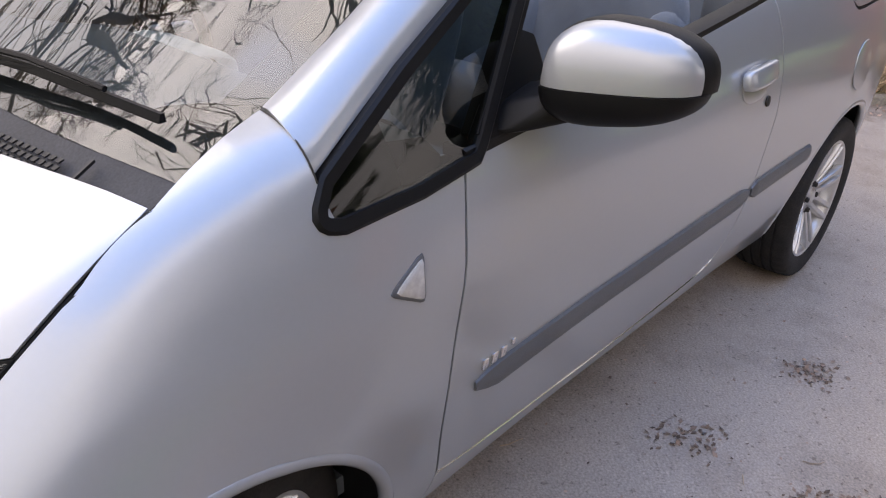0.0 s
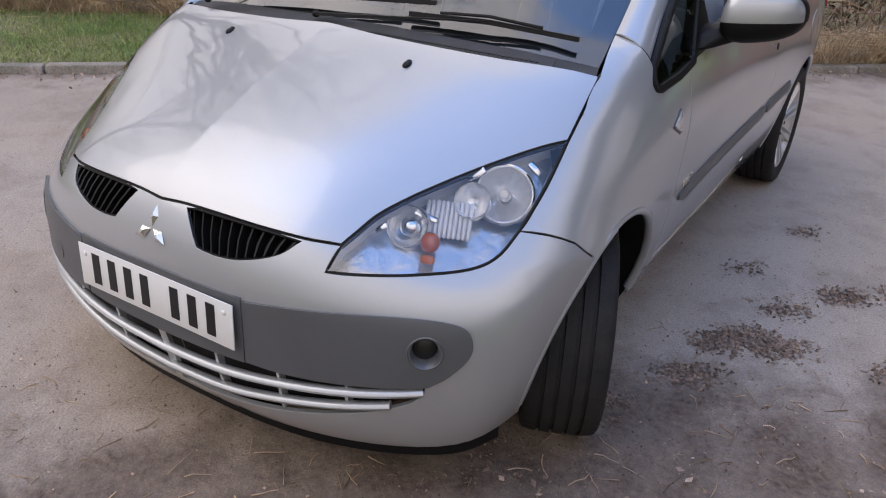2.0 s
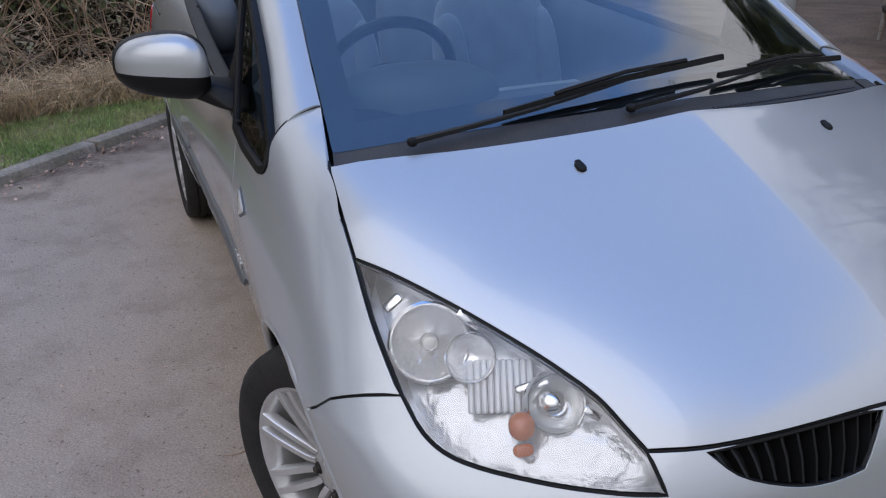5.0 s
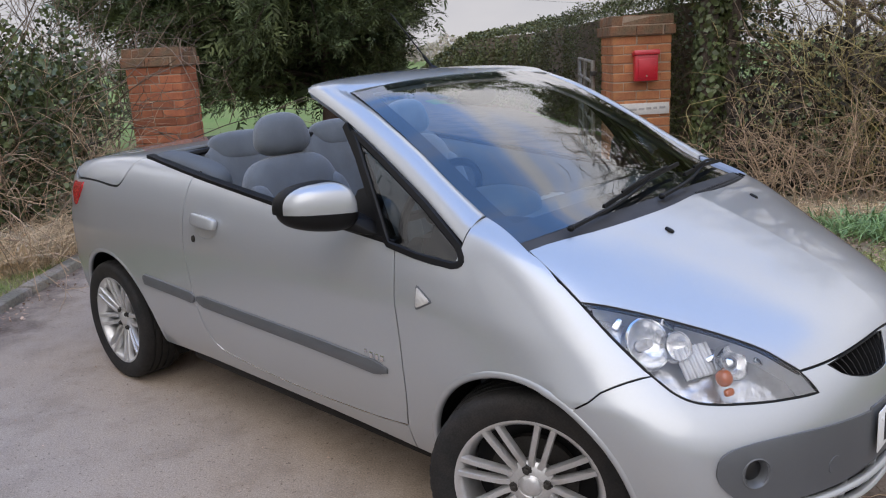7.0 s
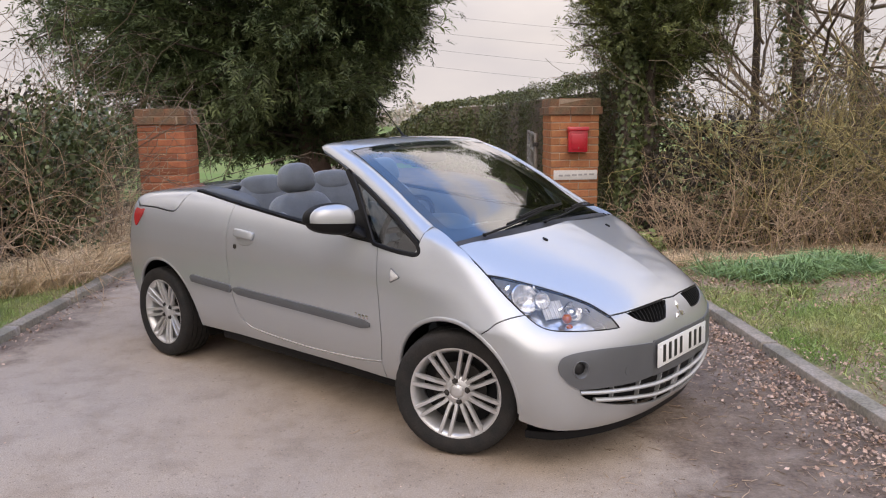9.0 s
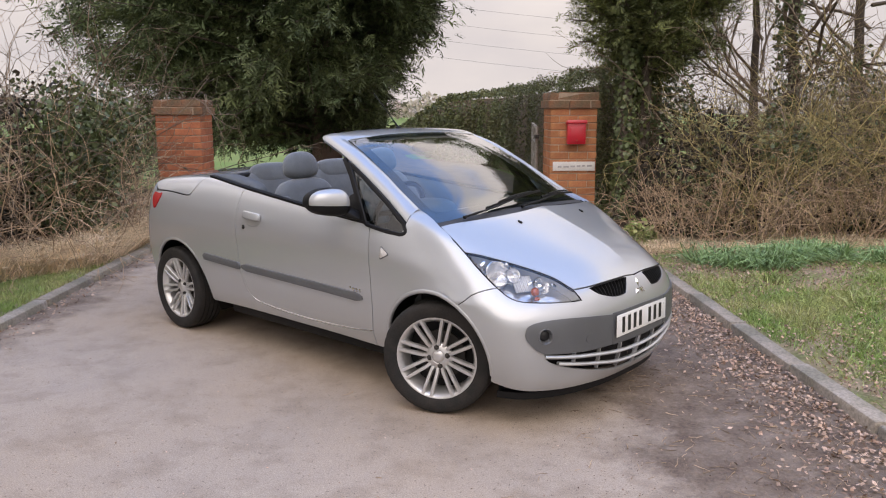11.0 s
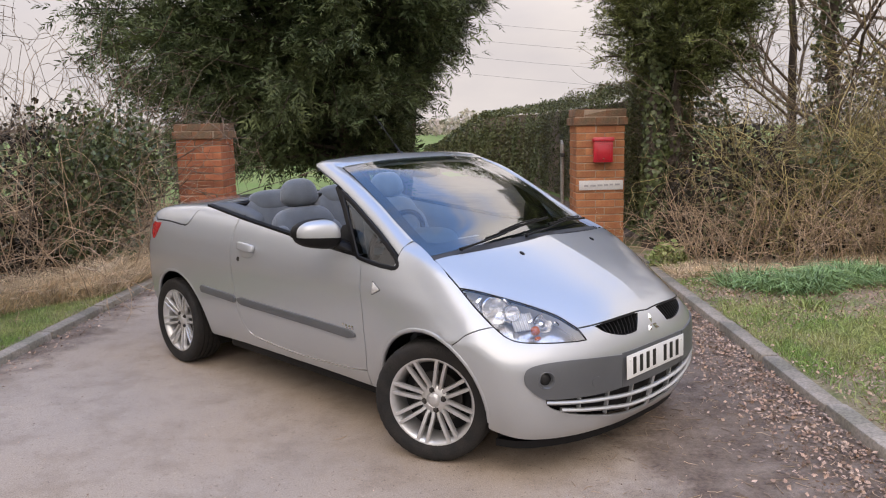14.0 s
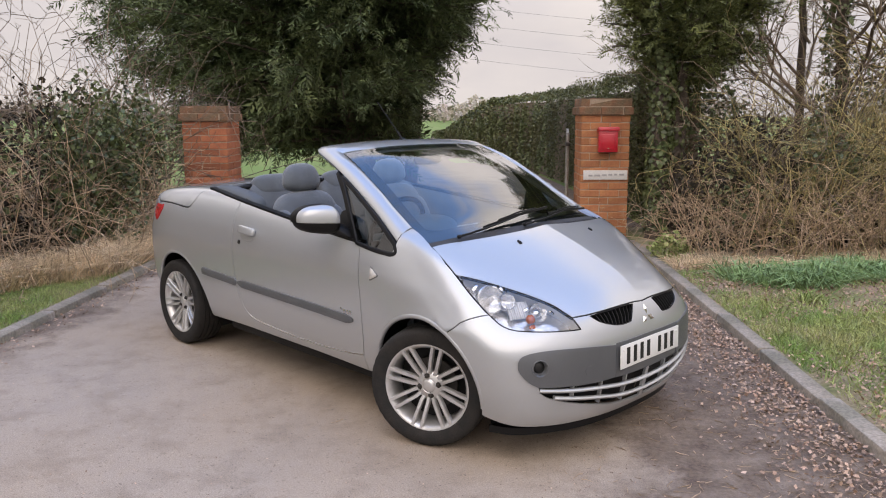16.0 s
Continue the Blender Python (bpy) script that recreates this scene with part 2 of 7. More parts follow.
SIGN_WHITE = material("white_sign_board", (0.66, 0.64, 0.62), 0.55, spread=0.06, scale=9.0, fine=80.0)
SIGN_GREY = material("faded_grey_lettering", (0.40, 0.39, 0.39), 0.6, spread=0.1)
GATE_METAL = material("galvanised_gate", (0.34, 0.33, 0.31), 0.6, 0.5, spread=0.2, scale=9.0, fine=60.0, color2=(0.24, 0.22, 0.19))


def ground_material():
    """Worn tarmac drive: fine grit, pale dust, brown dirt drifted along the right kerb, a thinner drift along the left one."""
    m = bpy.data.materials.new("worn_dusty_tarmac")
    m.use_nodes = True
    nodes, links = m.node_tree.nodes, m.node_tree.links
    bsdf = nodes["Principled BSDF"]
    bsdf.inputs["Roughness"].default_value = 0.93
    tc = nodes.new("ShaderNodeTexCoord")

    def noise_at(scale, detail=6.0, rough=0.6):
        t = nodes.new("ShaderNodeTexNoise")
        t.inputs["Scale"].default_value, t.inputs["Detail"].default_value, t.inputs["Roughness"].default_value = scale, detail, rough
        links.new(tc.outputs["Object"], t.inputs["Vector"])
        return t.outputs["Fac"]

    def ramp(fac, stops):
        r = nodes.new("ShaderNodeValToRGB")
        while len(r.color_ramp.elements) < len(stops):
            r.color_ramp.elements.new(0.5)
        for e, (p, c) in zip(r.color_ramp.elements, stops):
            e.position, e.color = p, (*c, 1)
        links.new(fac, r.inputs["Fac"])
        return r.outputs["Color"]

    def mix(fac, a, b, mode="MIX"):
        x = nodes.new("ShaderNodeMix")
        x.data_type, x.blend_type = "RGBA", mode
        for key, v in (("Factor", fac), ("A", a), ("B", b)):
            if isinstance(v, (float, int)):
                x.inputs[key].default_value = v
            else:
                links.new(v, x.inputs[key])
        return x.outputs["Result"]

    def calc(op, a, b, clamp=False):
        c = nodes.new("ShaderNodeMath")
        c.operation, c.use_clamp = op, clamp
        for i, v in enumerate((a, b)):
            if isinstance(v, (float, int)):
                c.inputs[i].default_value = v
            else:
                links.new(v, c.inputs[i])
        return c.outputs[0]

    base = ramp(noise_at(0.9), [(0.3, (0.385, 0.318, 0.258)), (0.5, (0.45, 0.378, 0.312)), (0.7, (0.50, 0.424, 0.354))])
    grit = ramp(noise_at(150.0, 3.0), [(0.30, (0.55, 0.55, 0.55)), (0.55, (1.0, 1.0, 1.0)), (0.75, (1.35, 1.33, 1.3))])
    base = mix(0.75, base, grit, "MULTIPLY")
    blot = ramp(noise_at(3.2, 8.0, 0.7), [(0.38, (0.72, 0.70, 0.68)), (0.52, (1, 1, 1))])
    base = mix(0.6, base, blot, "MULTIPLY")
    spots = ramp(noise_at(14.0, 2.0), [(0.70, (1, 1, 1)), (0.76, (0.45, 0.42, 0.4))])
    base = mix(0.5, base, spots, "MULTIPLY")
    pits = ramp(noise_at(48.0, 2.0), [(0.30, (0.5, 0.48, 0.46)), (0.37, (1, 1, 1)), (0.66, (1, 1, 1)), (0.72, (1.3, 1.28, 1.25))])
    base = mix(0.8, base, pits, "MULTIPLY")
    patches = ramp(noise_at(0.45, 3.0), [(0.4, (1, 1, 1)), (0.62, (0.86, 0.80, 0.72))])
    base = mix(0.8, base, patches, "MULTIPLY")
    sep = nodes.new("ShaderNodeSeparateXYZ")
    links.new(tc.outputs["Object"], sep.inputs[0])
    ragged = calc("MULTIPLY", calc("SUBTRACT", noise_at(1.3, 9.0, 0.68), 0.5), 2.2)
    right = calc("MULTIPLY", calc("SUBTRACT", calc("ADD", sep.outputs["X"], ragged), 1.18), 3.2, True)
    left = calc("MULTIPLY", calc("SUBTRACT", calc("ADD", calc("MULTIPLY", sep.outputs["X"], -1.0), ragged), 2.35), 3.0, True)
    dirt_mask = calc("MAXIMUM", right, left)
    crumbs = noise_at(42.0, 6.0, 0.75)
    dirt = ramp(crumbs, [(0.30, (0.055, 0.038, 0.028)), (0.48, (0.125, 0.088, 0.064)), (0.62, (0.19, 0.135, 0.10)), (0.75, (0.30, 0.23, 0.18))])
    soft = calc("MULTIPLY", dirt_mask, calc("ADD", calc("MULTIPLY", noise_at(6.0, 6.0), 1.3), 0.15), True)
    links.new(mix(soft, base, dirt), bsdf.inputs["Base Color"])
    bump = nodes.new("ShaderNodeBump")
    bump.inputs["Strength"].default_value, bump.inputs["Distance"].default_value = 0.45, 0.006
    links.new(calc("ADD", noise_at(120.0, 4.0), calc("MULTIPLY", calc("MULTIPLY", crumbs, dirt_mask), 2.5)), bump.inputs["Height"])
    links.new(bump.outputs["Normal"], bsdf.inputs["Normal"])
    return m


TARMAC = ground_material()

# ---- building tools ----
def mesh_object(name, verts, faces, mat, parent=None, smooth=True, normals=None, label=""):
    me = bpy.data.meshes.new(name)
    me.from_pydata([tuple(v) for v in verts], [], [tuple(int(i) for i in f) for f in faces])
    me.materials.append(mat)
    me.validate()
    if smooth:
        me.shade_smooth()
    if normals is not None and len(me.vertices) == len(normals):
        me.normals_split_custom_set_from_vertices([tuple(n) for n in normals])
    ob = new(name, me)
    if parent is not None:
        ob.parent = parent
    if label:
        ob["label"] = label
    return ob


def part(name, bm, mat, parent=None, label="", smooth=True):
    """Links a bmesh as one mesh object under a thing."""
    me = bpy.data.meshes.new(name)
    bm.normal_update()
    bm.to_mesh(me)
    bm.free()
    me.materials.append(mat)
    if smooth:
        me.shade_smooth()
        me.set_sharp_from_angle(angle=radians(38))
    ob = new(name, me)
    if parent is not None:
        ob.parent = parent
    if label:
        ob["label"] = label
    return ob


def thing(name, label, category, m=None, group="", kind=""):
    ob = new(name)
    ob.empty_display_size = 0.1
    if m is not None:
        ob.matrix_world = m
    return tagged(ob, label, category, group, kind)


def box(bm, size, m=None, bevel=0.0, segments=2):
    made = bmesh.ops.create_cube(bm, size=1.0, matrix=(m or Matrix()) @ Matrix.Diagonal((*size, 1)))
    if bevel:
        edges = list({e for v in made["verts"] for e in v.link_edges})
        bmesh.ops.bevel(bm, geom=edges, offset=bevel, segments=segments, profile=0.5, affect="EDGES")
    return bm


def boxed(size, m=None, bevel=0.0, segments=2):
    return box(bmesh.new(), size, m, bevel, segments)


def spline(points, n, closed=False):
    """n points along a Catmull-Rom curve through the given ones."""
    p = np.asarray(points, float)
    if closed:
        p = np.vstack([p[-1], p, p[0], p[1]])
    else:
        p = np.vstack([2 * p[0] - p[1], p, 2 * p[-1] - p[-2]])
    k = len(p) - 3
    s = np.linspace(0, k, n, endpoint=not closed)
    i = np.minimum(s.astype(int), k - 1)
    f = (s - i)[:, None]
    a, b, c, d = p[i], p[i + 1], p[i + 2], p[i + 3]
    return 0.5 * (2 * b + (c - a) * f + (2 * a - 5 * b + 4 * c - d) * f ** 2 + (3 * b - a - 3 * c + d) * f ** 3)


def straight(points, step, closed=False):
    """Points at even steps along a polyline, with its corners kept."""
    p = [np.asarray(q, float) for q in points]
    if closed:
        p.append(p[0])
    out = []
    for a, b in zip(p[:-1], p[1:]):
        n = max(1, int(np.ceil(np.linalg.norm(b - a) / step)))
        out += [a + (b - a) * i / n for i in range(n)]
    if not closed:
        out.append(p[-1])
    return np.array(out)


def curve_of(xs, ys):
    """A smooth function through a few knots (monotone cubic)."""
    xs, ys = np.asarray(xs, float), np.asarray(ys, float)
    h, d = np.diff(xs), np.diff(ys) / np.diff(xs)
    m = np.zeros(len(xs))
    m[0], m[-1] = d[0], d[-1]
    for i in range(1, len(xs) - 1):
        if d[i - 1] * d[i] > 0:
            w1, w2 = 2 * h[i] + h[i - 1], h[i] + 2 * h[i - 1]
            m[i] = (w1 + w2) / (w1 / d[i - 1] + w2 / d[i])

    def f(x):
        x = np.asarray(x, float)
        c = np.clip(x, xs[0], xs[-1])
        i = np.clip(np.searchsorted(xs, c) - 1, 0, len(xs) - 2)
        t = (c - xs[i]) / h[i]
        y = (1 + 2 * t) * (1 - t) ** 2 * ys[i] + t * (1 - t) ** 2 * h[i] * m[i] + t * t * (3 - 2 * t) * ys[i + 1] + t * t * (t - 1) * h[i] * m[i + 1]
        return y + np.where(x < xs[0], (x - xs[0]) * m[0], 0) + np.where(x > xs[-1], (x - xs[-1]) * m[-1], 0)
    return f


def sweep(path, profile, closed=False, up=(0, 0, 1), scale=None, cap=True):
    """A bmesh: a 2D profile (side, up) carried along a path."""
    path = np.asarray(path, float)
    n, bm, rings = len(path), bmesh.new(), []
    up = Vector(up)
    for i in range(n):
        a = path[(i - 1) % n] if closed or i else path[0]
        b = path[(i + 1) % n] if closed or i < n - 1 else path[-1]
        t = Vector(b - a).normalized()
        side = t.cross(up)
        side = side.normalized() if side.length > 1e-4 else Vector((1, 0, 0))
        u = side.cross(t)
        k = 1.0 if scale is None else scale[i]
        rings.append([bm.verts.new(Vector(path[i]) + side * (p[0] * k) + u * (p[1] * k)) for p in profile])
    m = len(profile)
    for i in range(n if closed else n - 1):
        a, b = rings[i], rings[(i + 1) % n]
        for j in range(m):
            bm.faces.new((a[j], a[(j + 1) % m], b[(j + 1) % m], b[j]))
    if cap and not closed:
        bm.faces.new(rings[0][::-1])
        bm.faces.new(rings[-1])
    bmesh.ops.recalc_face_normals(bm, faces=bm.faces)
    return bm


def ring_profile(r, n=8, squash=1.0):
    return [(r * math.cos(2 * math.pi * i / n), r * squash * math.sin(2 * math.pi * i / n)) for i in range(n)]


def lathe(profile, segments, axis="y"):
    """A bmesh: (radius, height) pairs turned round the axis."""
    bm, rings = bmesh.new(), []
    for i in range(segments):
        a = 2 * math.pi * i / segments
        row = []
        for r, h in profile:
            p = (r * math.cos(a), h, r * math.sin(a)) if axis == "y" else (r * math.cos(a), r * math.sin(a), h) if axis == "z" else (h, r * math.cos(a), r * math.sin(a))
            row.append(bm.verts.new(p))
        rings.append(row)
    for i in range(segments):
        a, b = rings[i], rings[(i + 1) % segments]
        for j in range(len(profile) - 1):
            bm.faces.new((a[j], b[j], b[j + 1], a[j + 1]))
    bmesh.ops.remove_doubles(bm, verts=bm.verts, dist=1e-5)
    bmesh.ops.recalc_face_normals(bm, faces=bm.faces)
    return bm


def ball(size, m=None, power=1.0, u=20, v=12):
    """A bmesh: a rounded lump; power under 1 makes it boxier."""
    bm = bmesh.new()
    bmesh.ops.create_uvsphere(bm, u_segments=u, v_segments=v, radius=1.0)
    for w in bm.verts:
        w.co = Vector([math.copysign(abs(c) ** power, c) * s for c, s in zip(w.co, size)])
    if m is not None:
        bmesh.ops.transform(bm, matrix=m, verts=bm.verts)
    return bm


def hull(points, bevel=0.005):
    """A bmesh: the convex body of a few points, with rounded edges."""
    bm = bmesh.new()
    for p in points:
        bm.verts.new(p)
    bmesh.ops.convex_hull(bm, input=bm.verts)
    bmesh.ops.dissolve_limit(bm, angle_limit=radians(4), verts=bm.verts, edges=bm.edges)
    bmesh.ops.recalc_face_normals(bm, faces=bm.faces)
    bmesh.ops.bevel(bm, geom=list(bm.edges), offset=bevel, segments=2, profile=0.5, affect="EDGES", clamp_overlap=True)
    return bm


def join(*bms):
    out = bms[0]
    for b in bms[1:]:
        me = bpy.data.meshes.new("joined")
        b.to_mesh(me)
        b.free()
        out.from_mesh(me)
        bpy.data.meshes.remove(me)
    return out

# ---- the drive: a runs up it, n to its side ----
A, N = Vector((-0.685, 0.728, 0)).normalized(), Vector((0.728, 0.685, 0)).normalized()
TURN = Matrix(((N.x, A.x, 0, 0), (N.y, A.y, 0, 0), (0, 0, 1, 0), (0, 0, 0, 1)))
N_LEFT, N_RIGHT = -2.70, 2.46
rng = np.random.default_rng(7)


def lane(a, n, z=0.0):
    return Vector((0, 0, z)) + A * a + N * n


def fast_mesh(name, verts, faces, mat, parent=None, smooth=False):
    """A mesh from arrays: verts (k, 3), faces (m, 3 or 4)."""
    verts, faces = np.asarray(verts, np.float32), np.asarray(faces, np.int32)
    me = bpy.data.meshes.new(name)
    me.vertices.add(len(verts))
    me.vertices.foreach_set("co", verts.ravel())
    m, k = faces.shape
    me.loops.add(m * k)
    me.loops.foreach_set("vertex_index", faces.ravel())
    me.polygons.add(m)
    me.polygons.foreach_set("loop_start", np.arange(0, m * k, k, dtype=np.int32))
    me.update(calc_edges=True)
    me.validate()
    me.materials.append(mat)
    if smooth:
        me.shade_smooth()
    ob = new(name, me)
    if parent is not None:
        ob.parent = parent
    return ob


def sheet_grid(name, a0, a1, n0, n1, step_a, step_n, height, mat, kind="structure", label="", category=""):
    """A ground sheet over a stretch of the plan, in the drive's own axes."""
    aa, nn = np.arange(a0, a1 + step_a / 2, step_a), np.arange(n0, n1 + step_n / 2, step_n)
    ga, gn = np.meshgrid(aa, nn, indexing="ij")
    verts = np.stack([gn, ga, height(ga, gn)], -1).reshape(-1, 3)
    k = len(nn)
    i, j = np.meshgrid(np.arange(len(aa) - 1), np.arange(k - 1), indexing="ij")
    q = (i * k + j).ravel()
    ob = fast_mesh(name, verts, np.stack([q, q + 1, q + k + 1, q + k], -1), mat, smooth=True)
    ob.matrix_world = TURN
    return tagged(ob, label, category, kind=kind)


def wavy(a, n, size):
    return size * (np.sin(a * 1.7 + n * 0.9) + np.sin(n * 2.3 - a * 0.7 + 1.0) + 0.6 * np.sin(a * 4.1 + n * 3.3)) / 2.6


def verge_height(a, n):
    """Height of the verges: tucked just under the kerbs' tops, rising gently outwards."""
    d = np.where(n > 0, n - N_RIGHT - 0.1, N_LEFT - 0.1 - n)
    return 0.046 + 0.03 * d + wavy(a, n, 0.02) * np.clip(d / 0.5, 0, 1)


def falling(a, n):
    """How far the land falls away beyond the gate, on the track's side."""
    k = np.clip((n + 4.0) / 4.0, 0, 1)
    return 0.04 * np.clip(a - 8.0, 0, 35) * k * k * (3 - 2 * k)


sheet_grid("ground", -400, 400, -400, 400, 8.0, 8.0, lambda a, n: -0.03 - falling(a, n), LAWN, label="open grass field reaching to the horizon", category="ground")
sheet_grid("drive", -16, 5.6, N_LEFT, N_RIGHT, 0.4, 0.43, lambda a, n: np.zeros(a.shape), TARMAC, label="dusty tarmac drive with drifts of dirt", category="drive")
sheet_grid("track", 5.6, 60, -2.6, 3.0, 1.6, 0.8, lambda a, n: -0.005 - falling(a, n), EARTH, label="bare earth track beyond the gate pillars", category="track")
sheet_grid("verge_right", -16, 5.6, N_RIGHT + 0.104, N_RIGHT + 9.104, 0.3, 0.3, verge_height, VERGE, label="soil bank under the grass verge", category="bank")
sheet_grid("verge_left", -16, 9.6, N_LEFT - 9.104, N_LEFT - 0.104, 0.3, 0.3, verge_height, VERGE, label="soil bank under the grass verge", category="bank")


def kerb(name, n, a0, a1):
    run = thing(name, "weathered concrete kerb stones along the drive", "kerb", kind="structure")
    bm = boxed((0.115, 0.895, 0.24), None, 0.018, 2)
    stone = part("kerb_stone", bm, CONCRETE, run)
    i = 0
    a = a0
    while a < a1:
        o = stone if i == 0 else new("kerb_stone", stone.data)
        o.parent = run
        o.matrix_basis = Matrix.Translation(lane(a, n + rng.normal(0, 0.003), -0.060 + rng.normal(0, 0.005))) @ TURN @ pose(0, 0, 0, rng.normal(0, 0.5), rng.normal(0, 1.2), rng.normal(0, 0.5))
        a += 0.905
        i += 1


kerb("kerb_left", N_LEFT - 0.062, -14.0, 5.0)
kerb("kerb_right", N_RIGHT + 0.062, -14.0, 5.0)

# ---- the car's outer skin: one smooth surface, cut into panels; x ahead, y to its left, wheels at x = 1.22 and -1.24 ----
ARCH_R = 0.345
top_mid = curve_of([-1.95, -1.85, -1.70, -1.50, -1.25, -0.90, -0.40, 0.10, 0.75, 0.90, 1.034, 1.13, 1.212, 1.33, 1.415, 1.50, 1.70, 1.85, 1.915, 1.97],
                   [0.88, 1.00, 1.062, 1.102, 1.122, 1.135, 1.115, 1.095, 1.088, 1.084, 1.066, 1.047, 1.031, 1.003, 0.972, 0.938, 0.852, 0.775, 0.735, 0.69])
top_crown = curve_of([-1.9, -1.0, 0.5, 1.2, 1.5, 1.85], [0.10, 0.06, 0.06, 0.09, 0.12, 0.18])
side_plan = curve_of([-1.9, -1.7, -1.5, -1.25, -0.9, -0.4, 0.3, 0.8, 1.25, 1.45, 1.6, 1.8, 2.0], [0.72, 0.79, 0.822, 0.84, 0.834, 0.825, 0.825, 0.834, 0.847, 0.84, 0.815, 0.76, 0.68])
side_lean = curve_of([0.10, 0.25, 0.30, 0.36, 0.5, 0.6, 0.75, 0.85, 0.95, 1.05, 1.15], [-0.12, -0.058, -0.040, -0.024, -0.004, 0.002, 0.002, -0.010, -0.031, -0.063, -0.110])
front_mid = curve_of([0.05, 0.15, 0.2, 0.3, 0.4, 0.55, 0.62, 0.68, 0.75, 0.9], [1.78, 1.87, 1.915, 1.955, 1.968, 1.968, 1.958, 1.94, 1.905, 1.80])
rear_mid = curve_of([0.1, 0.2, 0.4, 0.6, 0.75, 0.9, 1.0, 1.1], [-1.78, -1.84, -1.905, -1.92, -1.905, -1.87, -1.83, -1.75])


def soft_step(v):
    v = np.clip(v, 0, 1)
    return v * v * (3 - 2 * v)


def skin(x, y, z):
    """Below 0 inside the car's skin, above 0 outside it."""
    y = np.abs(y)
    crease = soft_step((1.30 - x) / 0.5) * (0.045 * np.sqrt((z - 0.855 + 0.06 * x) ** 2 + 0.010 ** 2) - 0.005)
    parts = np.stack([
        y - side_plan(x) - side_lean(z) + 0.38 * np.clip(z - 0.64, 0, 1) * np.clip((x - 0.85) / 0.6, 0, 1) ** 1.5 + crease,
        (z - top_mid(x) + top_crown(x) * y ** 2 + 0.05 * y * np.clip((x - 1.1) / 0.4, 0, 1)) * 0.92,
        x - front_mid(z) + 0.52 * y ** 2.77,
        rear_mid(z) + 0.47 * y ** 2.6 - x,
        0.55 * x + 0.473 * y + 0.687 * z - 1.698,
        0.155 - z])
    k = 0.024
    peak = parts.max(0)
    return peak + k * np.log(np.exp((parts - peak) / k).sum(0))


def skin_normal(p):
    e, out = 1e-4, []
    for i in range(3):
        d = np.zeros(3)
        d[i] = e
        out.append(skin(*(p + d).T) - skin(*(p - d).T))
    g = np.stack(out, -1)
    return g / np.linalg.norm(g, axis=1, keepdims=True)


NOSE, TAIL = np.array([1.15, 0.0, 0.5]), np.array([-1.25, 0.0, 0.6])


def shoot(start, way, near, far, level):
    lo, hi = np.full(len(start), near), np.full(len(start), far)
    for _ in range(34):
        mid = (lo + hi) / 2
        inside = skin(*(start + way * mid[:, None]).T) < level
        lo, hi = np.where(inside, mid, lo), np.where(inside, hi, mid)
    return start + way * lo[:, None]


def lift(view, uv, level=0.0):
    """Points of the skin from flat coordinates: side (x, z), top (x, y), nose and tail (turn, rise)."""
    uv = np.asarray(uv, float)
    o = np.zeros(len(uv))
    if view == "side":
        return shoot(np.stack([uv[:, 0], o, uv[:, 1]], -1), np.array([[0, 1, 0]]) + np.zeros((len(uv), 3)), 0.0, 1.2, level)
    if view == "top":
        return shoot(np.stack([uv[:, 0], uv[:, 1], o + 0.5], -1), np.array([[0, 0, 1]]) + np.zeros((len(uv), 3)), 0.0, 1.0, level)
    c, s = (NOSE, 1) if view == "nose" else (TAIL, -1)
    way = np.stack([s * np.cos(uv[:, 0]) * np.cos(uv[:, 1]), np.sin(uv[:, 0]) * np.cos(uv[:, 1]), np.sin(uv[:, 1])], -1)
    return shoot(c + 0 * way, way, 0.0, 1.5, level)


def flat(view, p):
    p = np.asarray(p, float)
    if view == "side":
        return p[:, [0, 2]]
    if view == "top":
        return p[:, :2]
    d = p - (NOSE if view == "nose" else TAIL)
    return np.stack([np.arctan2(d[:, 1], d[:, 0] if view == "nose" else -d[:, 0]), np.arctan2(d[:, 2], np.hypot(d[:, 0], d[:, 1]))], -1)


def settle(p):
    """Guide points moved onto the skin along its normal."""
    p = np.array(p, float)
    for _ in range(8):
        p = p - skin_normal(p) * skin(*p.T)[:, None]
    return p


def inside_loop(q, loop):
    a, b = loop, np.roll(loop, -1, 0)
    x, y = q[:, 0][:, None], q[:, 1][:, None]
    cross = (a[:, 1] > y) != (b[:, 1] > y)
    at = (b[:, 0] - a[:, 0]) * (y - a[:, 1]) / np.where(b[:, 1] == a[:, 1], 1e-12, b[:, 1] - a[:, 1]) + a[:, 0]
    return (cross & (x < at)).sum(1) % 2 == 1


def inset(loop, d):
    """A closed flat loop drawn in by d."""
    area = 0.5 * np.sum(loop[:, 0] * np.roll(loop[:, 1], -1) - np.roll(loop[:, 0], -1) * loop[:, 1])
    t = np.roll(loop, -1, 0) - np.roll(loop, 1, 0)
    t /= np.maximum(np.linalg.norm(t, axis=1, keepdims=True), 1e-9)
    return loop + np.stack([-t[:, 1], t[:, 0]], -1) * d * np.sign(area)


from mathutils.geometry import delaunay_2d_cdt


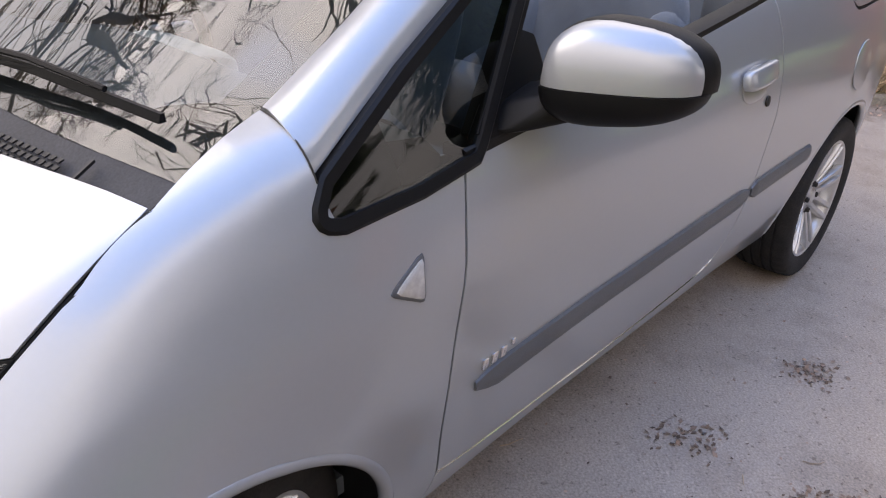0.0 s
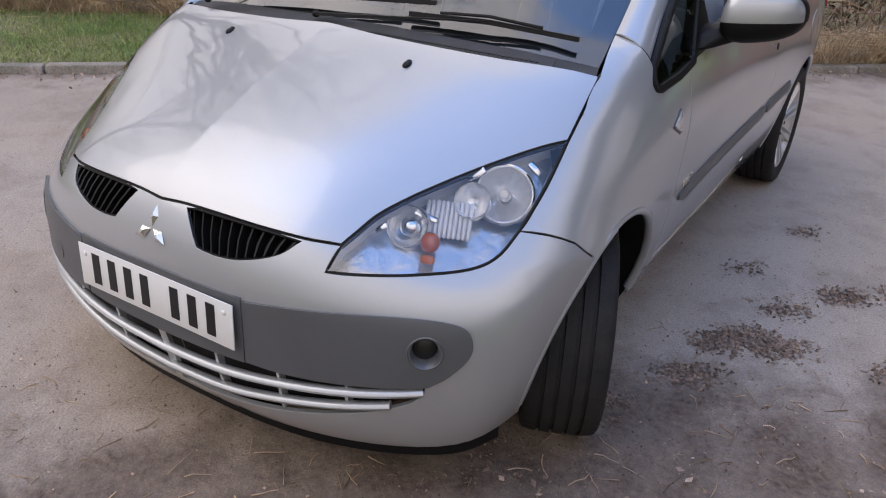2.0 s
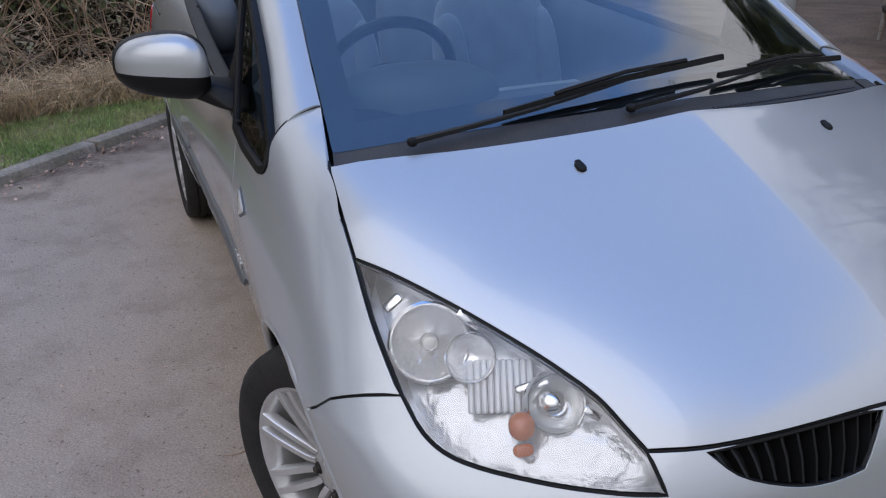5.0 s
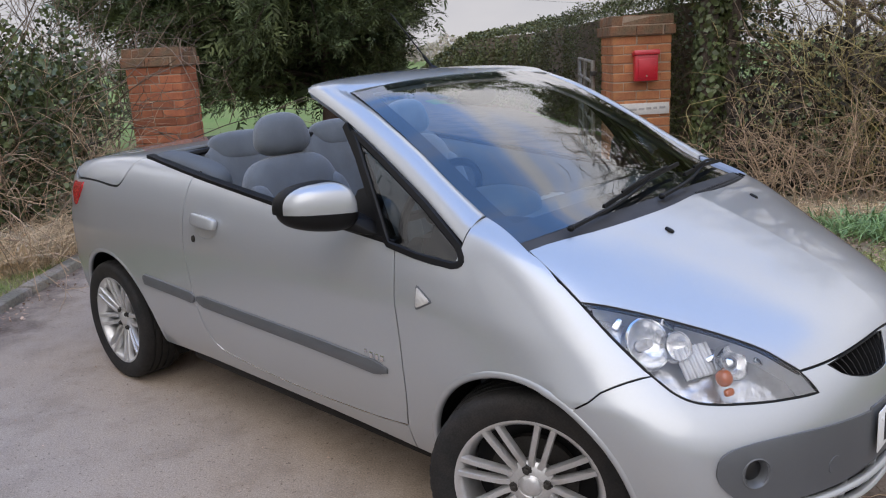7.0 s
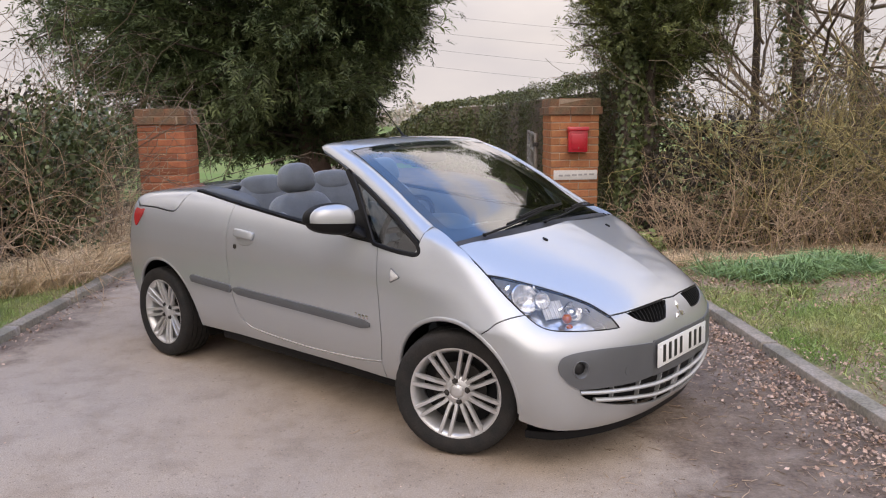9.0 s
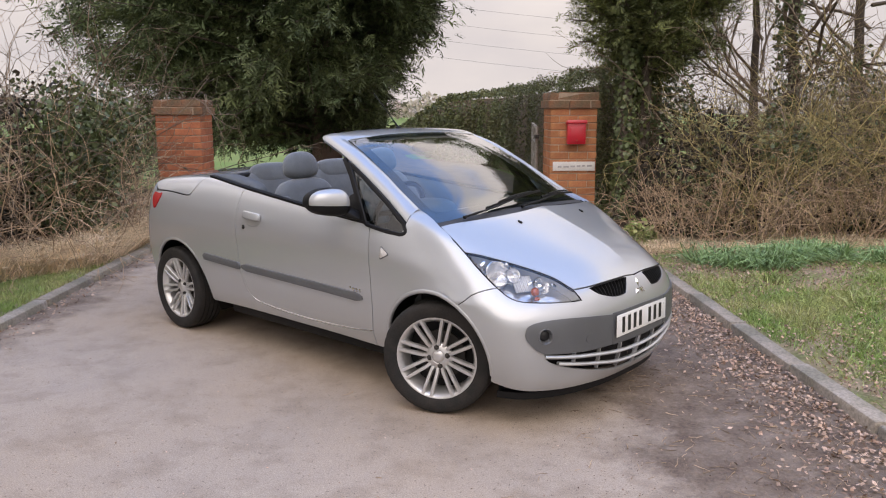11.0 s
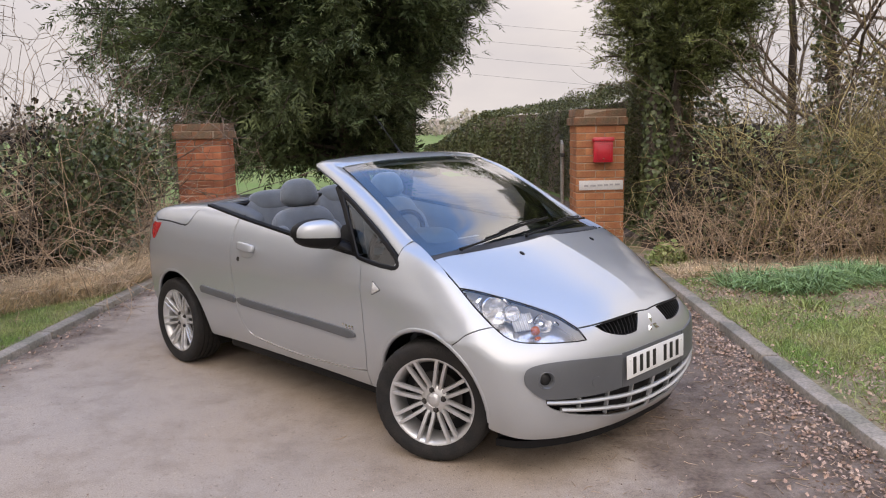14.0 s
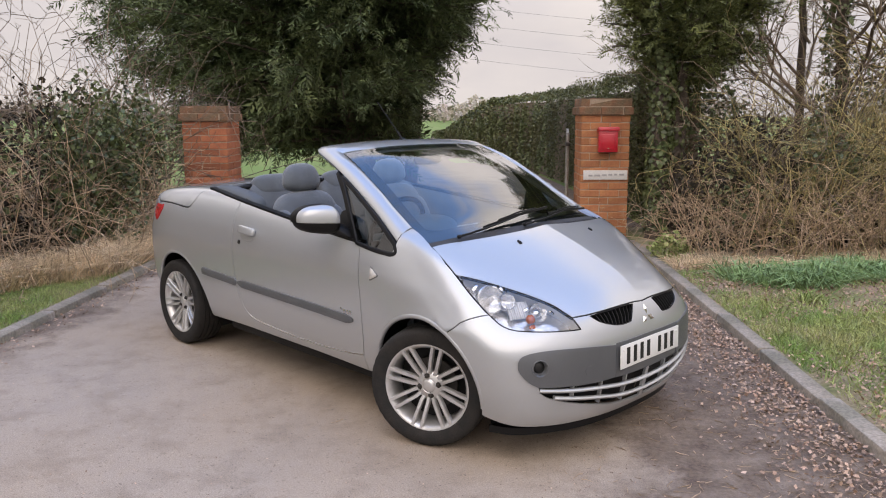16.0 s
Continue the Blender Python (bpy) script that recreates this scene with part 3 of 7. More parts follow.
def panel(name, view, outline, mat, parent, holes=(), step=0.03, gap=0.0027, rim=0.012, level=0.0, sides=(1, -1), whole=False, label="", raised=0.0, ridge=0.0):
    """A panel of the skin inside an outline of guide points in space, with holes, folded in at its edges; one on each side of the car, or one across it (whole)."""
    unit = 0.78 if view in ("nose", "tail") else 1.0
    loops = []
    for k, guide in enumerate((outline, *holes)):
        uv = flat(view, settle(guide))
        if whole and k == 0:
            uv = np.vstack([uv, (uv * ([1, -1] if view == "top" else [-1, 1]))[::-1]])
            keep = np.linalg.norm(uv - np.roll(uv, 1, 0), axis=1) > 1e-4
            uv = uv[keep]
        loops.append(inset(uv, (gap if k == 0 else -0.0005) / unit))
        if whole and k > 0:
            loops.append((loops[-1] * ([1, -1] if view == "top" else [-1, 1]))[::-1])
    st = step / unit
    lo, hi = loops[0].min(0), loops[0].max(0)
    gx, gy = np.meshgrid(np.arange(lo[0] + st / 2, hi[0], st), np.arange(lo[1] + st / 2, hi[1], st))
    q = np.stack([gx.ravel(), gy.ravel()], -1)
    keep = inside_loop(q, loops[0])
    for h in loops[1:]:
        keep &= ~inside_loop(q, h)
    q = q[keep]
    edge = np.vstack(loops)
    if ridge:
        q = q[np.abs(q[:, 1]) > 0.02]
        xs = np.arange(lo[0] + 0.02, hi[0] - 0.02, st)
        q = np.vstack([q] + [np.stack([xs, np.full(len(xs), y)], -1) for y in (-0.006, 0.006)])
    q = q[np.min(np.linalg.norm(q[:, None] - edge[None], axis=2), axis=1) > 0.45 * st] if len(q) else q
    points, edges, at = np.vstack([edge, q]), [], 0
    for h in loops:
        edges += [(at + i, at + (i + 1) % len(h)) for i in range(len(h))]
        at += len(h)
    v2, _, tri, orig, _, _ = delaunay_2d_cdt([Vector(p) for p in points], edges, [], 0, 1e-6)
    v2, tri = np.array([tuple(v) for v in v2]), np.array([t for t in tri if len(t) == 3])
    mid = v2[tri].mean(1)
    keep = inside_loop(mid, loops[0])
    for h in loops[1:]:
        keep &= ~inside_loop(mid, h)
    tri = tri[keep]
    p = lift(view, v2, level)
    n = skin_normal(p)
    p = p + n * raised
    if ridge:       # a fold along the middle, fading towards the nose
        fade = np.clip((1.90 - p[:, 0]) / 0.12, 0, 1) * ridge
        p[:, 2] += fade * np.clip(1 - np.abs(p[:, 1]) / 0.5, 0, 1)
        n[:, 1] += np.where(np.abs(p[:, 1]) < 0.5, np.clip(p[:, 1] / 0.006, -1, 1) * fade / 0.5, 0)
        n /= np.linalg.norm(n, axis=1, keepdims=True)
    a, b, c = p[tri[:, 0]], p[tri[:, 1]], p[tri[:, 2]]
    wrong = (np.cross(b - a, c - a) * n[tri[:, 0]]).sum(1) < 0
    tri[wrong] = tri[wrong][:, ::-1]
    verts, faces, normals = [p], [tuple(t) for t in tri], [n]
    count = len(p)
    if rim:
        where = {}
        for i, t in enumerate(tri):
            for u, w in ((t[0], t[1]), (t[1], t[2]), (t[2], t[0])):
                where[(u, w)] = i
        lips = [(u, w) for (u, w) in where if (w, u) not in where]
        out, soft = {}, 0.0012
        for u, w in lips:
            o = np.cross(p[w] - p[u], n[u])
            o /= max(np.linalg.norm(o), 1e-9)
            for k in (u, w):
                out[k] = out.get(k, 0) + o
        low = {}
        for k, o in out.items():
            o = o / max(np.linalg.norm(o), 1e-9)
            low[k] = count
            verts.append(np.array([p[k] - n[k] * soft + o * soft * 0.6, p[k] - n[k] * rim]))
            normals.append(np.array([o, o]))
            count += 2
        for u, w in lips:
            faces += [(w, u, low[u], low[w]), (low[w], low[u], low[u] + 1, low[w] + 1)]
    verts, normals = np.vstack(verts), np.vstack(normals)
    made = []
    for s in ((1,) if whole else sides):
        f = faces if s > 0 else [t[::-1] for t in faces]
        made.append(mesh_object(name, verts * [1, s, 1], f, mat, parent, True, normals * [1, s, 1], label))
    return made


def bend(points, n=24):
    return spline(points, n)


def arc(cx, cz, r, a0, a1, y, n=36):
    t = np.radians(np.linspace(a0, a1, n))
    return np.stack([cx + r * np.cos(t), np.full(n, y), cz + r * np.sin(t)], -1)


car = thing("car", "silver two-door convertible car parked with its roof folded down", "car")

# shared lines of the body (left side; the right one mirrors it)
L_BONNET_SIDE = bend([(1.180, 0.712, 0.972), (1.212, 0.711, 0.959), (1.30, 0.718, 0.907), (1.384, 0.724, 0.852)], 14)
L_LAMP_TOP = bend([(1.384, 0.724, 0.852), (1.446, 0.676, 0.839), (1.535, 0.611, 0.812), (1.622, 0.552, 0.782), (1.690, 0.509, 0.757), (1.752, 0.475, 0.731), (1.802, 0.457, 0.704), (1.838, 0.444, 0.684)], 26)
L_LAMP_OUT = bend([(1.384, 0.724, 0.852), (1.48, 0.728, 0.779), (1.584, 0.722, 0.702)], 14)
L_LAMP_LOW = bend([(1.584, 0.722, 0.702), (1.650, 0.708, 0.662), (1.708, 0.668, 0.642), (1.79, 0.575, 0.634), (1.85, 0.492, 0.634), (1.882, 0.438, 0.637)], 24)
L_LAMP_TIP = bend([(1.882, 0.438, 0.637), (1.862, 0.441, 0.660), (1.838, 0.444, 0.684)], 6)
L_BONNET_FRONT = bend([(1.838, 0.444, 0.684), (1.871, 0.371, 0.690), (1.895, 0.28, 0.698), (1.908, 0.18, 0.703), (1.915, 0.08, 0.704), (1.922, 0.0, 0.700)], 22)
L_JOINT = bend([(1.584, 0.722, 0.702), (1.50, 0.78, 0.658), (1.4275, 0.829, 0.610)], 8)
L_ARCH_FRONT = arc(1.255, 0.30, ARCH_R, 61, -14, 0.82, 24)
L_ARCH_BACK = arc(1.255, 0.30, ARCH_R, 61, 187, 0.83, 36)
L_DOOR_FRONT = bend([(0.787, 0.80, 0.941), (0.803, 0.82, 0.83), (0.816, 0.83, 0.65), (0.811, 0.83, 0.48), (0.785, 0.80, 0.352)], 24)

panel("bonnet", "top", np.vstack([bend([(1.333, 0.0, 0.995), (1.33, 0.2, 0.99), (1.29, 0.45, 0.985), (1.209, 0.706, 0.959)], 16), L_BONNET_SIDE[L_BONNET_SIDE[:, 0] > 1.222], L_LAMP_TOP[1:], L_BONNET_FRONT[1:]]),
      SILVER, car, whole=True, step=0.032, ridge=0.010)
WING_LOW = bend([(1.30, 0.721, 0.905), (1.19, 0.775, 0.888), (1.10, 0.788, 0.897), (1.034, 0.769, 0.968)], 18)
panel("front_wing", "side", np.vstack([WING_LOW[::-1], L_BONNET_SIDE[L_BONNET_SIDE[:, 0] > 1.31], L_LAMP_OUT[1:], L_JOINT[1:],
                                      L_ARCH_BACK[1:], straight([(0.902, 0.8, 0.250), (0.787, 0.8, 0.247), (0.785, 0.8, 0.352)], 0.03), L_DOOR_FRONT[::-1][1:],
                                      bend([(0.80, 0.80, 0.934), (0.90, 0.79, 0.908), (0.98, 0.785, 0.902), (1.02, 0.78, 0.918)], 12)]), SILVER, car, step=0.03)
BUMPER_TOP = np.vstack([L_BONNET_FRONT[::-1], L_LAMP_TIP[::-1][1:], L_LAMP_LOW[::-1][1:], L_JOINT[1:]])
BUMPER_BOTTOM = bend([(1.60, 0.80, 0.215), (1.75, 0.66, 0.198), (1.87, 0.40, 0.190), (1.90, 0.2, 0.188), (1.905, 0.0, 0.188)], 24)
GRILLE = np.vstack([straight([(1.92, 0.080, 0.699), (1.945, 0.134, 0.628)], 0.03), bend([(1.945, 0.134, 0.626), (1.945, 0.20, 0.624), (1.935, 0.262, 0.631), (1.909, 0.335, 0.654), (1.876, 0.372, 0.686)], 14)[1:],
                    bend([(1.876, 0.372, 0.686), (1.895, 0.28, 0.694), (1.908, 0.18, 0.699), (1.915, 0.080, 0.700)], 12)[1:-1]])
MOUTH_TOP = bend([(1.966, 0.012, 0.392), (1.963, 0.18, 0.392), (1.933, 0.376, 0.388), (1.87, 0.54, 0.392), (1.812, 0.645, 0.398)], 26)
MOUTH_LOW = bend([(1.812, 0.645, 0.396), (1.815, 0.635, 0.372), (1.847, 0.575, 0.334), (1.919, 0.353, 0.272), (1.932, 0.18, 0.240), (1.93, 0.012, 0.230)], 26)
MOUTH_HALF = np.vstack([MOUTH_TOP, MOUTH_LOW[1:]])
FOG_T = np.linspace(0, 2 * math.pi, 28, endpoint=False)
FOG = np.stack([np.full(28, 1.81), 0.640 + 0.036 * np.cos(FOG_T), 0.487 + 0.036 * np.sin(FOG_T)], -1)
panel("front_bumper", "nose", np.vstack([BUMPER_TOP, L_ARCH_FRONT[1:], BUMPER_BOTTOM]), SILVER, car, holes=[GRILLE, MOUTH_HALF, FOG], whole=True, step=0.026)

DOOR_REAR = bend([(-0.436, 0.70, 1.045), (-0.446, 0.8, 0.967), (-0.449, 0.81, 0.86), (-0.441, 0.82, 0.70), (-0.431, 0.82, 0.58), (-0.416, 0.8, 0.49), (-0.390, 0.8, 0.41), (-0.345, 0.8, 0.362)], 36)
DOOR_LOW = bend([(-0.345, 0.8, 0.362), (-0.26, 0.8, 0.334), (0.04, 0.8, 0.310), (0.33, 0.8, 0.308), (0.62, 0.8, 0.328), (0.785, 0.8, 0.352)], 44)
BELT = bend([(0.785, 0.79, 0.941), (0.40, 0.78, 0.972), (0.12, 0.77, 0.998), (-0.40, 0.74, 1.043), (-0.70, 0.72, 1.072), (-0.90, 0.70, 1.096)], 60)
I_DOOR = int(np.argmin(np.abs(BELT[:, 0] + 0.440)))
panel("door", "side", np.vstack([BELT[:I_DOOR + 1], DOOR_REAR[1:], DOOR_LOW[1:-1], L_DOOR_FRONT[::-1][:-1]]), SILVER, car, step=0.04, gap=0.0038)
DECK_EDGE = bend([(-0.905, 0.70, 1.098), (-0.955, 0.745, 1.035), (-1.01, 0.778, 0.976), (-1.08, 0.78, 0.966), (-1.25, 0.775, 0.975), (-1.45, 0.75, 0.965)], 28)
QUARTER = np.vstack([BELT[I_DOOR:], DECK_EDGE[1:], straight([(-1.45, 0.75, 0.965), (-1.56, 0.76, 0.80), (-1.60, 0.78, 0.5), (-1.60, 0.78, 0.24), (-1.545, 0.78, 0.235)], 0.04)[1:],
                     arc(-1.19, 0.31, 0.345, -12, 192, 0.83, 50)[::-1], straight([(-0.845, 0.8, 0.240), (-0.45, 0.8, 0.246), (0.785, 0.8, 0.246), (0.785, 0.8, 0.345)], 0.04), DOOR_LOW[::-1][1:], DOOR_REAR[::-1][1:-1]])
panel("rear_quarter", "side", QUARTER, SILVER, car, step=0.04)
panel("boot_lid", "top", np.vstack([straight([(-0.905, 0.0, 1.12), (-0.905, 0.70, 1.098)], 0.04), DECK_EDGE[1:], straight([(-1.45, 0.75, 0.965), (-1.62, 0.62, 0.965), (-1.74, 0.45, 0.96), (-1.80, 0.2, 0.96), (-1.81, 0.0, 0.96)], 0.04)[1:]]),
      SILVER, car, whole=True, step=0.045)
panel("rear_bumper", "tail", np.vstack([straight([(-1.81, 0.0, 0.955), (-1.80, 0.2, 0.955), (-1.74, 0.45, 0.955), (-1.62, 0.62, 0.955), (-1.46, 0.75, 0.958), (-1.56, 0.76, 0.80), (-1.60, 0.78, 0.5), (-1.60, 0.78, 0.22), (-1.75, 0.6, 0.18), (-1.84, 0.3, 0.18), (-1.85, 0.0, 0.18)], 0.04)]),
      SILVER, car, whole=True, step=0.06, gap=0.0)

# ---- seams and seals ----
def on_skin(points, level=0.0):
    p = settle(points)
    return p + skin_normal(p) * level


def flip(p, s):
    return np.asarray(p) * [1, s, 1]


def seal(name, guide, radius, level, closed=False, mat=None, label="", s_list=(1, -1)):
    for s in s_list:
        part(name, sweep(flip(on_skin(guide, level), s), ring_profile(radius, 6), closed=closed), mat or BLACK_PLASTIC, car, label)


seal("bonnet_seal", np.vstack([L_BONNET_SIDE, L_LAMP_TOP[1:], L_BONNET_FRONT[1:]]), 0.006, -0.011)
seal("door_seal", np.vstack([L_DOOR_FRONT, DOOR_LOW[::-1], DOOR_REAR[::-1]]), 0.005, -0.011)
seal("bumper_seal", L_JOINT, 0.005, -0.011)
seal("boot_seal", DECK_EDGE, 0.006, -0.010)
LAMP_LOOP = np.vstack([L_LAMP_TOP, L_LAMP_TIP[::-1][1:], L_LAMP_LOW[::-1][1:], L_LAMP_OUT[::-1][1:-1]])
seal("lamp_seal", LAMP_LOOP, 0.0042, -0.004, closed=True, label="black rubber seal")
for s in (1, -1):
    lining = []
    for p in on_skin(BELT, 0.0)[::3]:
        lining.append([(p[0], s * (p[1] - d), z) for d, z in ((0.030, p[2] - 0.004), (0.046, p[2] - 0.012), (0.052, p[2] - 0.10), (0.075, p[2] - 0.25), (0.085, 0.32))])
    rows = len(lining)
    mesh_object("door_lining", [v for r in lining for v in r], [(i * 5 + j, i * 5 + j + 1, i * 5 + j + 6, i * 5 + j + 5) for i in range(rows - 1) for j in range(4)], DASH, car, True, label="dark grey door lining")
panel("inner_wing", "side", straight([(0.88, 0.7, 0.93), (0.90, 0.7, 0.66), (1.40, 0.7, 0.70), (1.32, 0.7, 0.86), (1.15, 0.7, 0.95)], 0.05, True), BLACK_PLASTIC, car, step=0.08, gap=0.0, rim=0, level=-0.03)

# ---- wheels ----
tyre_profile = [(0.205, -0.088), (0.222, -0.098), (0.255, -0.1035), (0.271, -0.100), (0.281, -0.092), (0.2845, -0.080)]
for groove in (-0.052, -0.018, 0.018, 0.052):
    tyre_profile += [(0.2875, groove - 0.005), (0.280, groove - 0.004), (0.280, groove + 0.004), (0.2875, groove + 0.005)]
tyre_profile += [(r, -h) for r, h in reversed(tyre_profile[:6])]
rim_profile = [(0.198, -0.085), (0.206, -0.083), (0.190, -0.06), (0.182, 0.0), (0.186, 0.055), (0.194, 0.074), (0.2035, 0.082), (0.2095, 0.088), (0.2085, 0.091), (0.2035, 0.0905), (0.198, 0.086), (0.190, 0.074), (0.182, 0.055), (0.178, 0.0), (0.186, -0.06), (0.198, -0.085)]


def wheel(name, m):
    hub = part(name, lathe(rim_profile, 64), ALLOY, car, "silver multi-spoke alloy wheel")
    hub.matrix_basis = m @ Matrix.Diagonal((1.03, 1, 1.03, 1))
    rubber = lathe(tyre_profile, 160)
    for v in rubber.verts:
        r, turn = math.hypot(v.co.x, v.co.z), math.atan2(v.co.z, v.co.x)
        if r > 0.2795 and abs(v.co.y) > 0.056 and int((turn + 4) / (2 * math.pi) * 160 + 0.5) % 4 == 0:
            v.co.x, v.co.z = v.co.x * 0.992, v.co.z * 0.992
    part("tyre", rubber, RUBBER, hub, "black road tyre with worn tread")
    part("brake_disc", lathe([(0.06, -0.01), (0.125, -0.01), (0.125, 0.012), (0.06, 0.012), (0.06, -0.01)], 40), DARK_METAL, hub)
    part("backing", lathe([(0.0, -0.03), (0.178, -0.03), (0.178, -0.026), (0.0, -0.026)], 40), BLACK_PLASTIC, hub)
    part("hub", lathe([(0.0, 0.064), (0.018, 0.066), (0.030, 0.062), (0.033, 0.058), (0.036, 0.060), (0.062, 0.055), (0.070, 0.046), (0.066, 0.02), (0.0, 0.02)], 40), ALLOY, hub)
    part("centre_cap", lathe([(0.0, 0.0705), (0.014, 0.0700), (0.026, 0.067), (0.030, 0.062), (0.030, 0.058)], 28), ALLOY, hub, "round wheel centre cap")
    made = None
    for i in range(8):
        for side in (-1, 1):
            a = 2 * math.pi * (i + 0.22) / 8
            d, t = np.array([math.cos(a), math.sin(a)]), np.array([-math.sin(a), math.cos(a)])
            if made is None:
                path = []
                for r, off, h in ((0.058, 0.012, 0.052), (0.080, 0.0165, 0.060), (0.12, 0.0185, 0.070), (0.165, 0.0205, 0.080), (0.200, 0.022, 0.085)):
                    path.append((r, h, off))
                bm = sweep(path, [(-0.0092, -0.016), (0.0092, -0.016), (0.0092, 0.002), (0.0066, 0.0065), (-0.0066, 0.0065), (-0.0092, 0.002)], up=(0, 1, 0))
                made = {1: part("spoke", bm, ALLOY, hub)}
                made[1].matrix_basis = Matrix.Rotation(-2 * math.pi * 0.22 / 8, 4, "Y")
                bm2 = bmesh.new()
                bm2.from_mesh(made[1].data)
                bmesh.ops.scale(bm2, vec=(1, 1, -1), verts=bm2.verts)
                bmesh.ops.reverse_faces(bm2, faces=bm2.faces)
                made[-1] = part("spoke", bm2, ALLOY, hub)
                made[-1].matrix_basis = made[1].matrix_basis.copy()
            elif i:
                o = new("spoke", made[side].data)
                o.parent, o.matrix_basis = hub, Matrix.Rotation(-a, 4, "Y")
    for i in range(4):
        a = 2 * math.pi * (i + 0.32) / 4
        nut = lathe([(0.0, 0.010), (0.006, 0.011), (0.009, 0.009), (0.0095, 0.0), (0.015, -0.001), (0.0165, -0.006)], 6)
        ob = part("wheel_nut", nut, DARK_METAL, hub, smooth=False)
        ob.matrix_basis = Matrix.Translation((0.047 * math.cos(a), 0.060, 0.047 * math.sin(a)))
    return hub


STEER = 24.0
wheel("front_wheel", pose(1.216, 0.711, 0.2962, 0, 0, STEER))
wheel("front_wheel", pose(1.216, -0.711, 0.2962, 0, 40, 180 + STEER))
wheel("rear_wheel", pose(-1.242, 0.711, 0.2962, 0, 25, 0))
wheel("rear_wheel", pose(-1.242, -0.711, 0.2962, 0, 65, 180))


def arch_liner(cx, cz, r, s):
    rows = []
    for t in np.radians(np.linspace(-22, 202, 40)):
        x, z = cx + r * math.cos(t), cz + r * math.sin(t)
        edge = lift("side", [(x, max(z, 0.19))], -0.012)[0][1] if abs(x) < 1.9 else 0.7
        rows.append([(x, s * y, z) for y in (min(edge, 0.84), 0.60, 0.40)])
    verts = [p for row in rows for p in row]
    faces = [(i * 3 + j, i * 3 + j + 1, i * 3 + j + 4, i * 3 + j + 3) for i in range(len(rows) - 1) for j in range(2)]
    n = len(verts)
    verts += [(cx, s * 0.40, cz)]
    faces += [(i * 3 + 2, n, i * 3 + 5) for i in range(len(rows) - 1)]
    mesh_object("arch_liner", verts, faces, BLACK_PLASTIC, car, True)


for s in (1, -1):
    arch_liner(1.255, 0.30, ARCH_R + 0.012, s)
    arch_liner(-1.19, 0.31, 0.357, s)
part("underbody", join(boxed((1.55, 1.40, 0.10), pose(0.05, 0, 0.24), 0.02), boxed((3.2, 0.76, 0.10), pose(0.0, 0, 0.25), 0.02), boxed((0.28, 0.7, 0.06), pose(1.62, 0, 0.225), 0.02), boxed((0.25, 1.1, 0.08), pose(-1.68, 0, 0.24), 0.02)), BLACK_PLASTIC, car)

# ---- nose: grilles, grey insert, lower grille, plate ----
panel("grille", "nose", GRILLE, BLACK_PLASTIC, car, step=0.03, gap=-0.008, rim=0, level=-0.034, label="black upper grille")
for s in (1, -1):
    for i in range(11):
        f = i / 10
        top = np.array([(1.91 - 0.045 * f ** 2, 0.095 + 0.27 * f, 0.697)])
        y_low = 0.134 + 0.222 * f
        low = np.array([(1.94, y_low, 0.625 + 0.05 * max(0, f - 0.35) ** 1.3 / 0.57)])
        a, b = on_skin(top, -0.020)[0], on_skin(low, -0.012)[0]
        part("grille_slat", sweep(flip([a, (a + b) / 2 + [0.004, 0, 0], b], s), [(-0.0022, -0.012), (0.0022, -0.012), (0.0022, 0.010), (-0.0022, 0.010)], up=(1, 0, 0.2)), BLACK_PLASTIC, car)
    part("grille_lip", sweep(flip(on_skin(GRILLE, -0.006), s), ring_profile(0.004, 6), closed=True), BLACK_PLASTIC, car)
INSERT = np.vstack([bend([(1.955, 0.271, 0.546), (1.927, 0.393, 0.557), (1.855, 0.556, 0.563), (1.80, 0.650, 0.558), (1.765, 0.700, 0.543), (1.752, 0.716, 0.515), (1.757, 0.715, 0.475), (1.785, 0.685, 0.430), (1.81, 0.652, 0.404)], 40),
                    bend([(1.812, 0.645, 0.401), (1.87, 0.54, 0.396), (1.933, 0.376, 0.392), (1.955, 0.271, 0.395)], 16)[1:]])
panel("bumper_insert", "nose", INSERT, GREY_PLASTIC, car, holes=[FOG], step=0.03, gap=0.0, rim=0.008, raised=0.0075, label="dark grey textured bumper insert")
for s in (1, -1):
    c = on_skin([(1.81, 0.640, 0.487)], 0.006)[0]
    n = skin_normal(np.array([c]))[0]
    turn = Vector(n).to_track_quat("Y", "Z").to_matrix().to_4x4()
    m = Matrix.Translation(c) @ turn
    mm = Matrix.Diagonal((1, s, 1, 1)) @ m
    for nm, prof, mat, lab in (("fog_lamp_rim", [(0.040, 0.001), (0.037, 0.003), (0.031, -0.004), (0.026, -0.022)], GREY_PLASTIC, ""), ("fog_lamp", [(0.0265, -0.022), (0.024, -0.020), (0.012, -0.016), (0.0, -0.015)], INK, "round dark fog lamp")):
        bm = lathe(prof, 28)
        bmesh.ops.transform(bm, matrix=mm, verts=bm.verts)
        if s < 0:
            bmesh.ops.reverse_faces(bm, faces=bm.faces)
        part(nm, bm, mat, car, lab)
tow = lathe([(0.024, 0.0), (0.0235, 0.002), (0.0, 0.002)], 24)
c = on_skin([(1.92, -0.424, 0.452)], 0.007)[0]
bmesh.ops.transform(tow, matrix=Matrix.Translation(c) @ Vector(skin_normal(np.array([c]))[0]).to_track_quat("Y", "Z").to_matrix().to_4x4(), verts=tow.verts)
part("tow_cap", tow, GREY_PLASTIC, car)
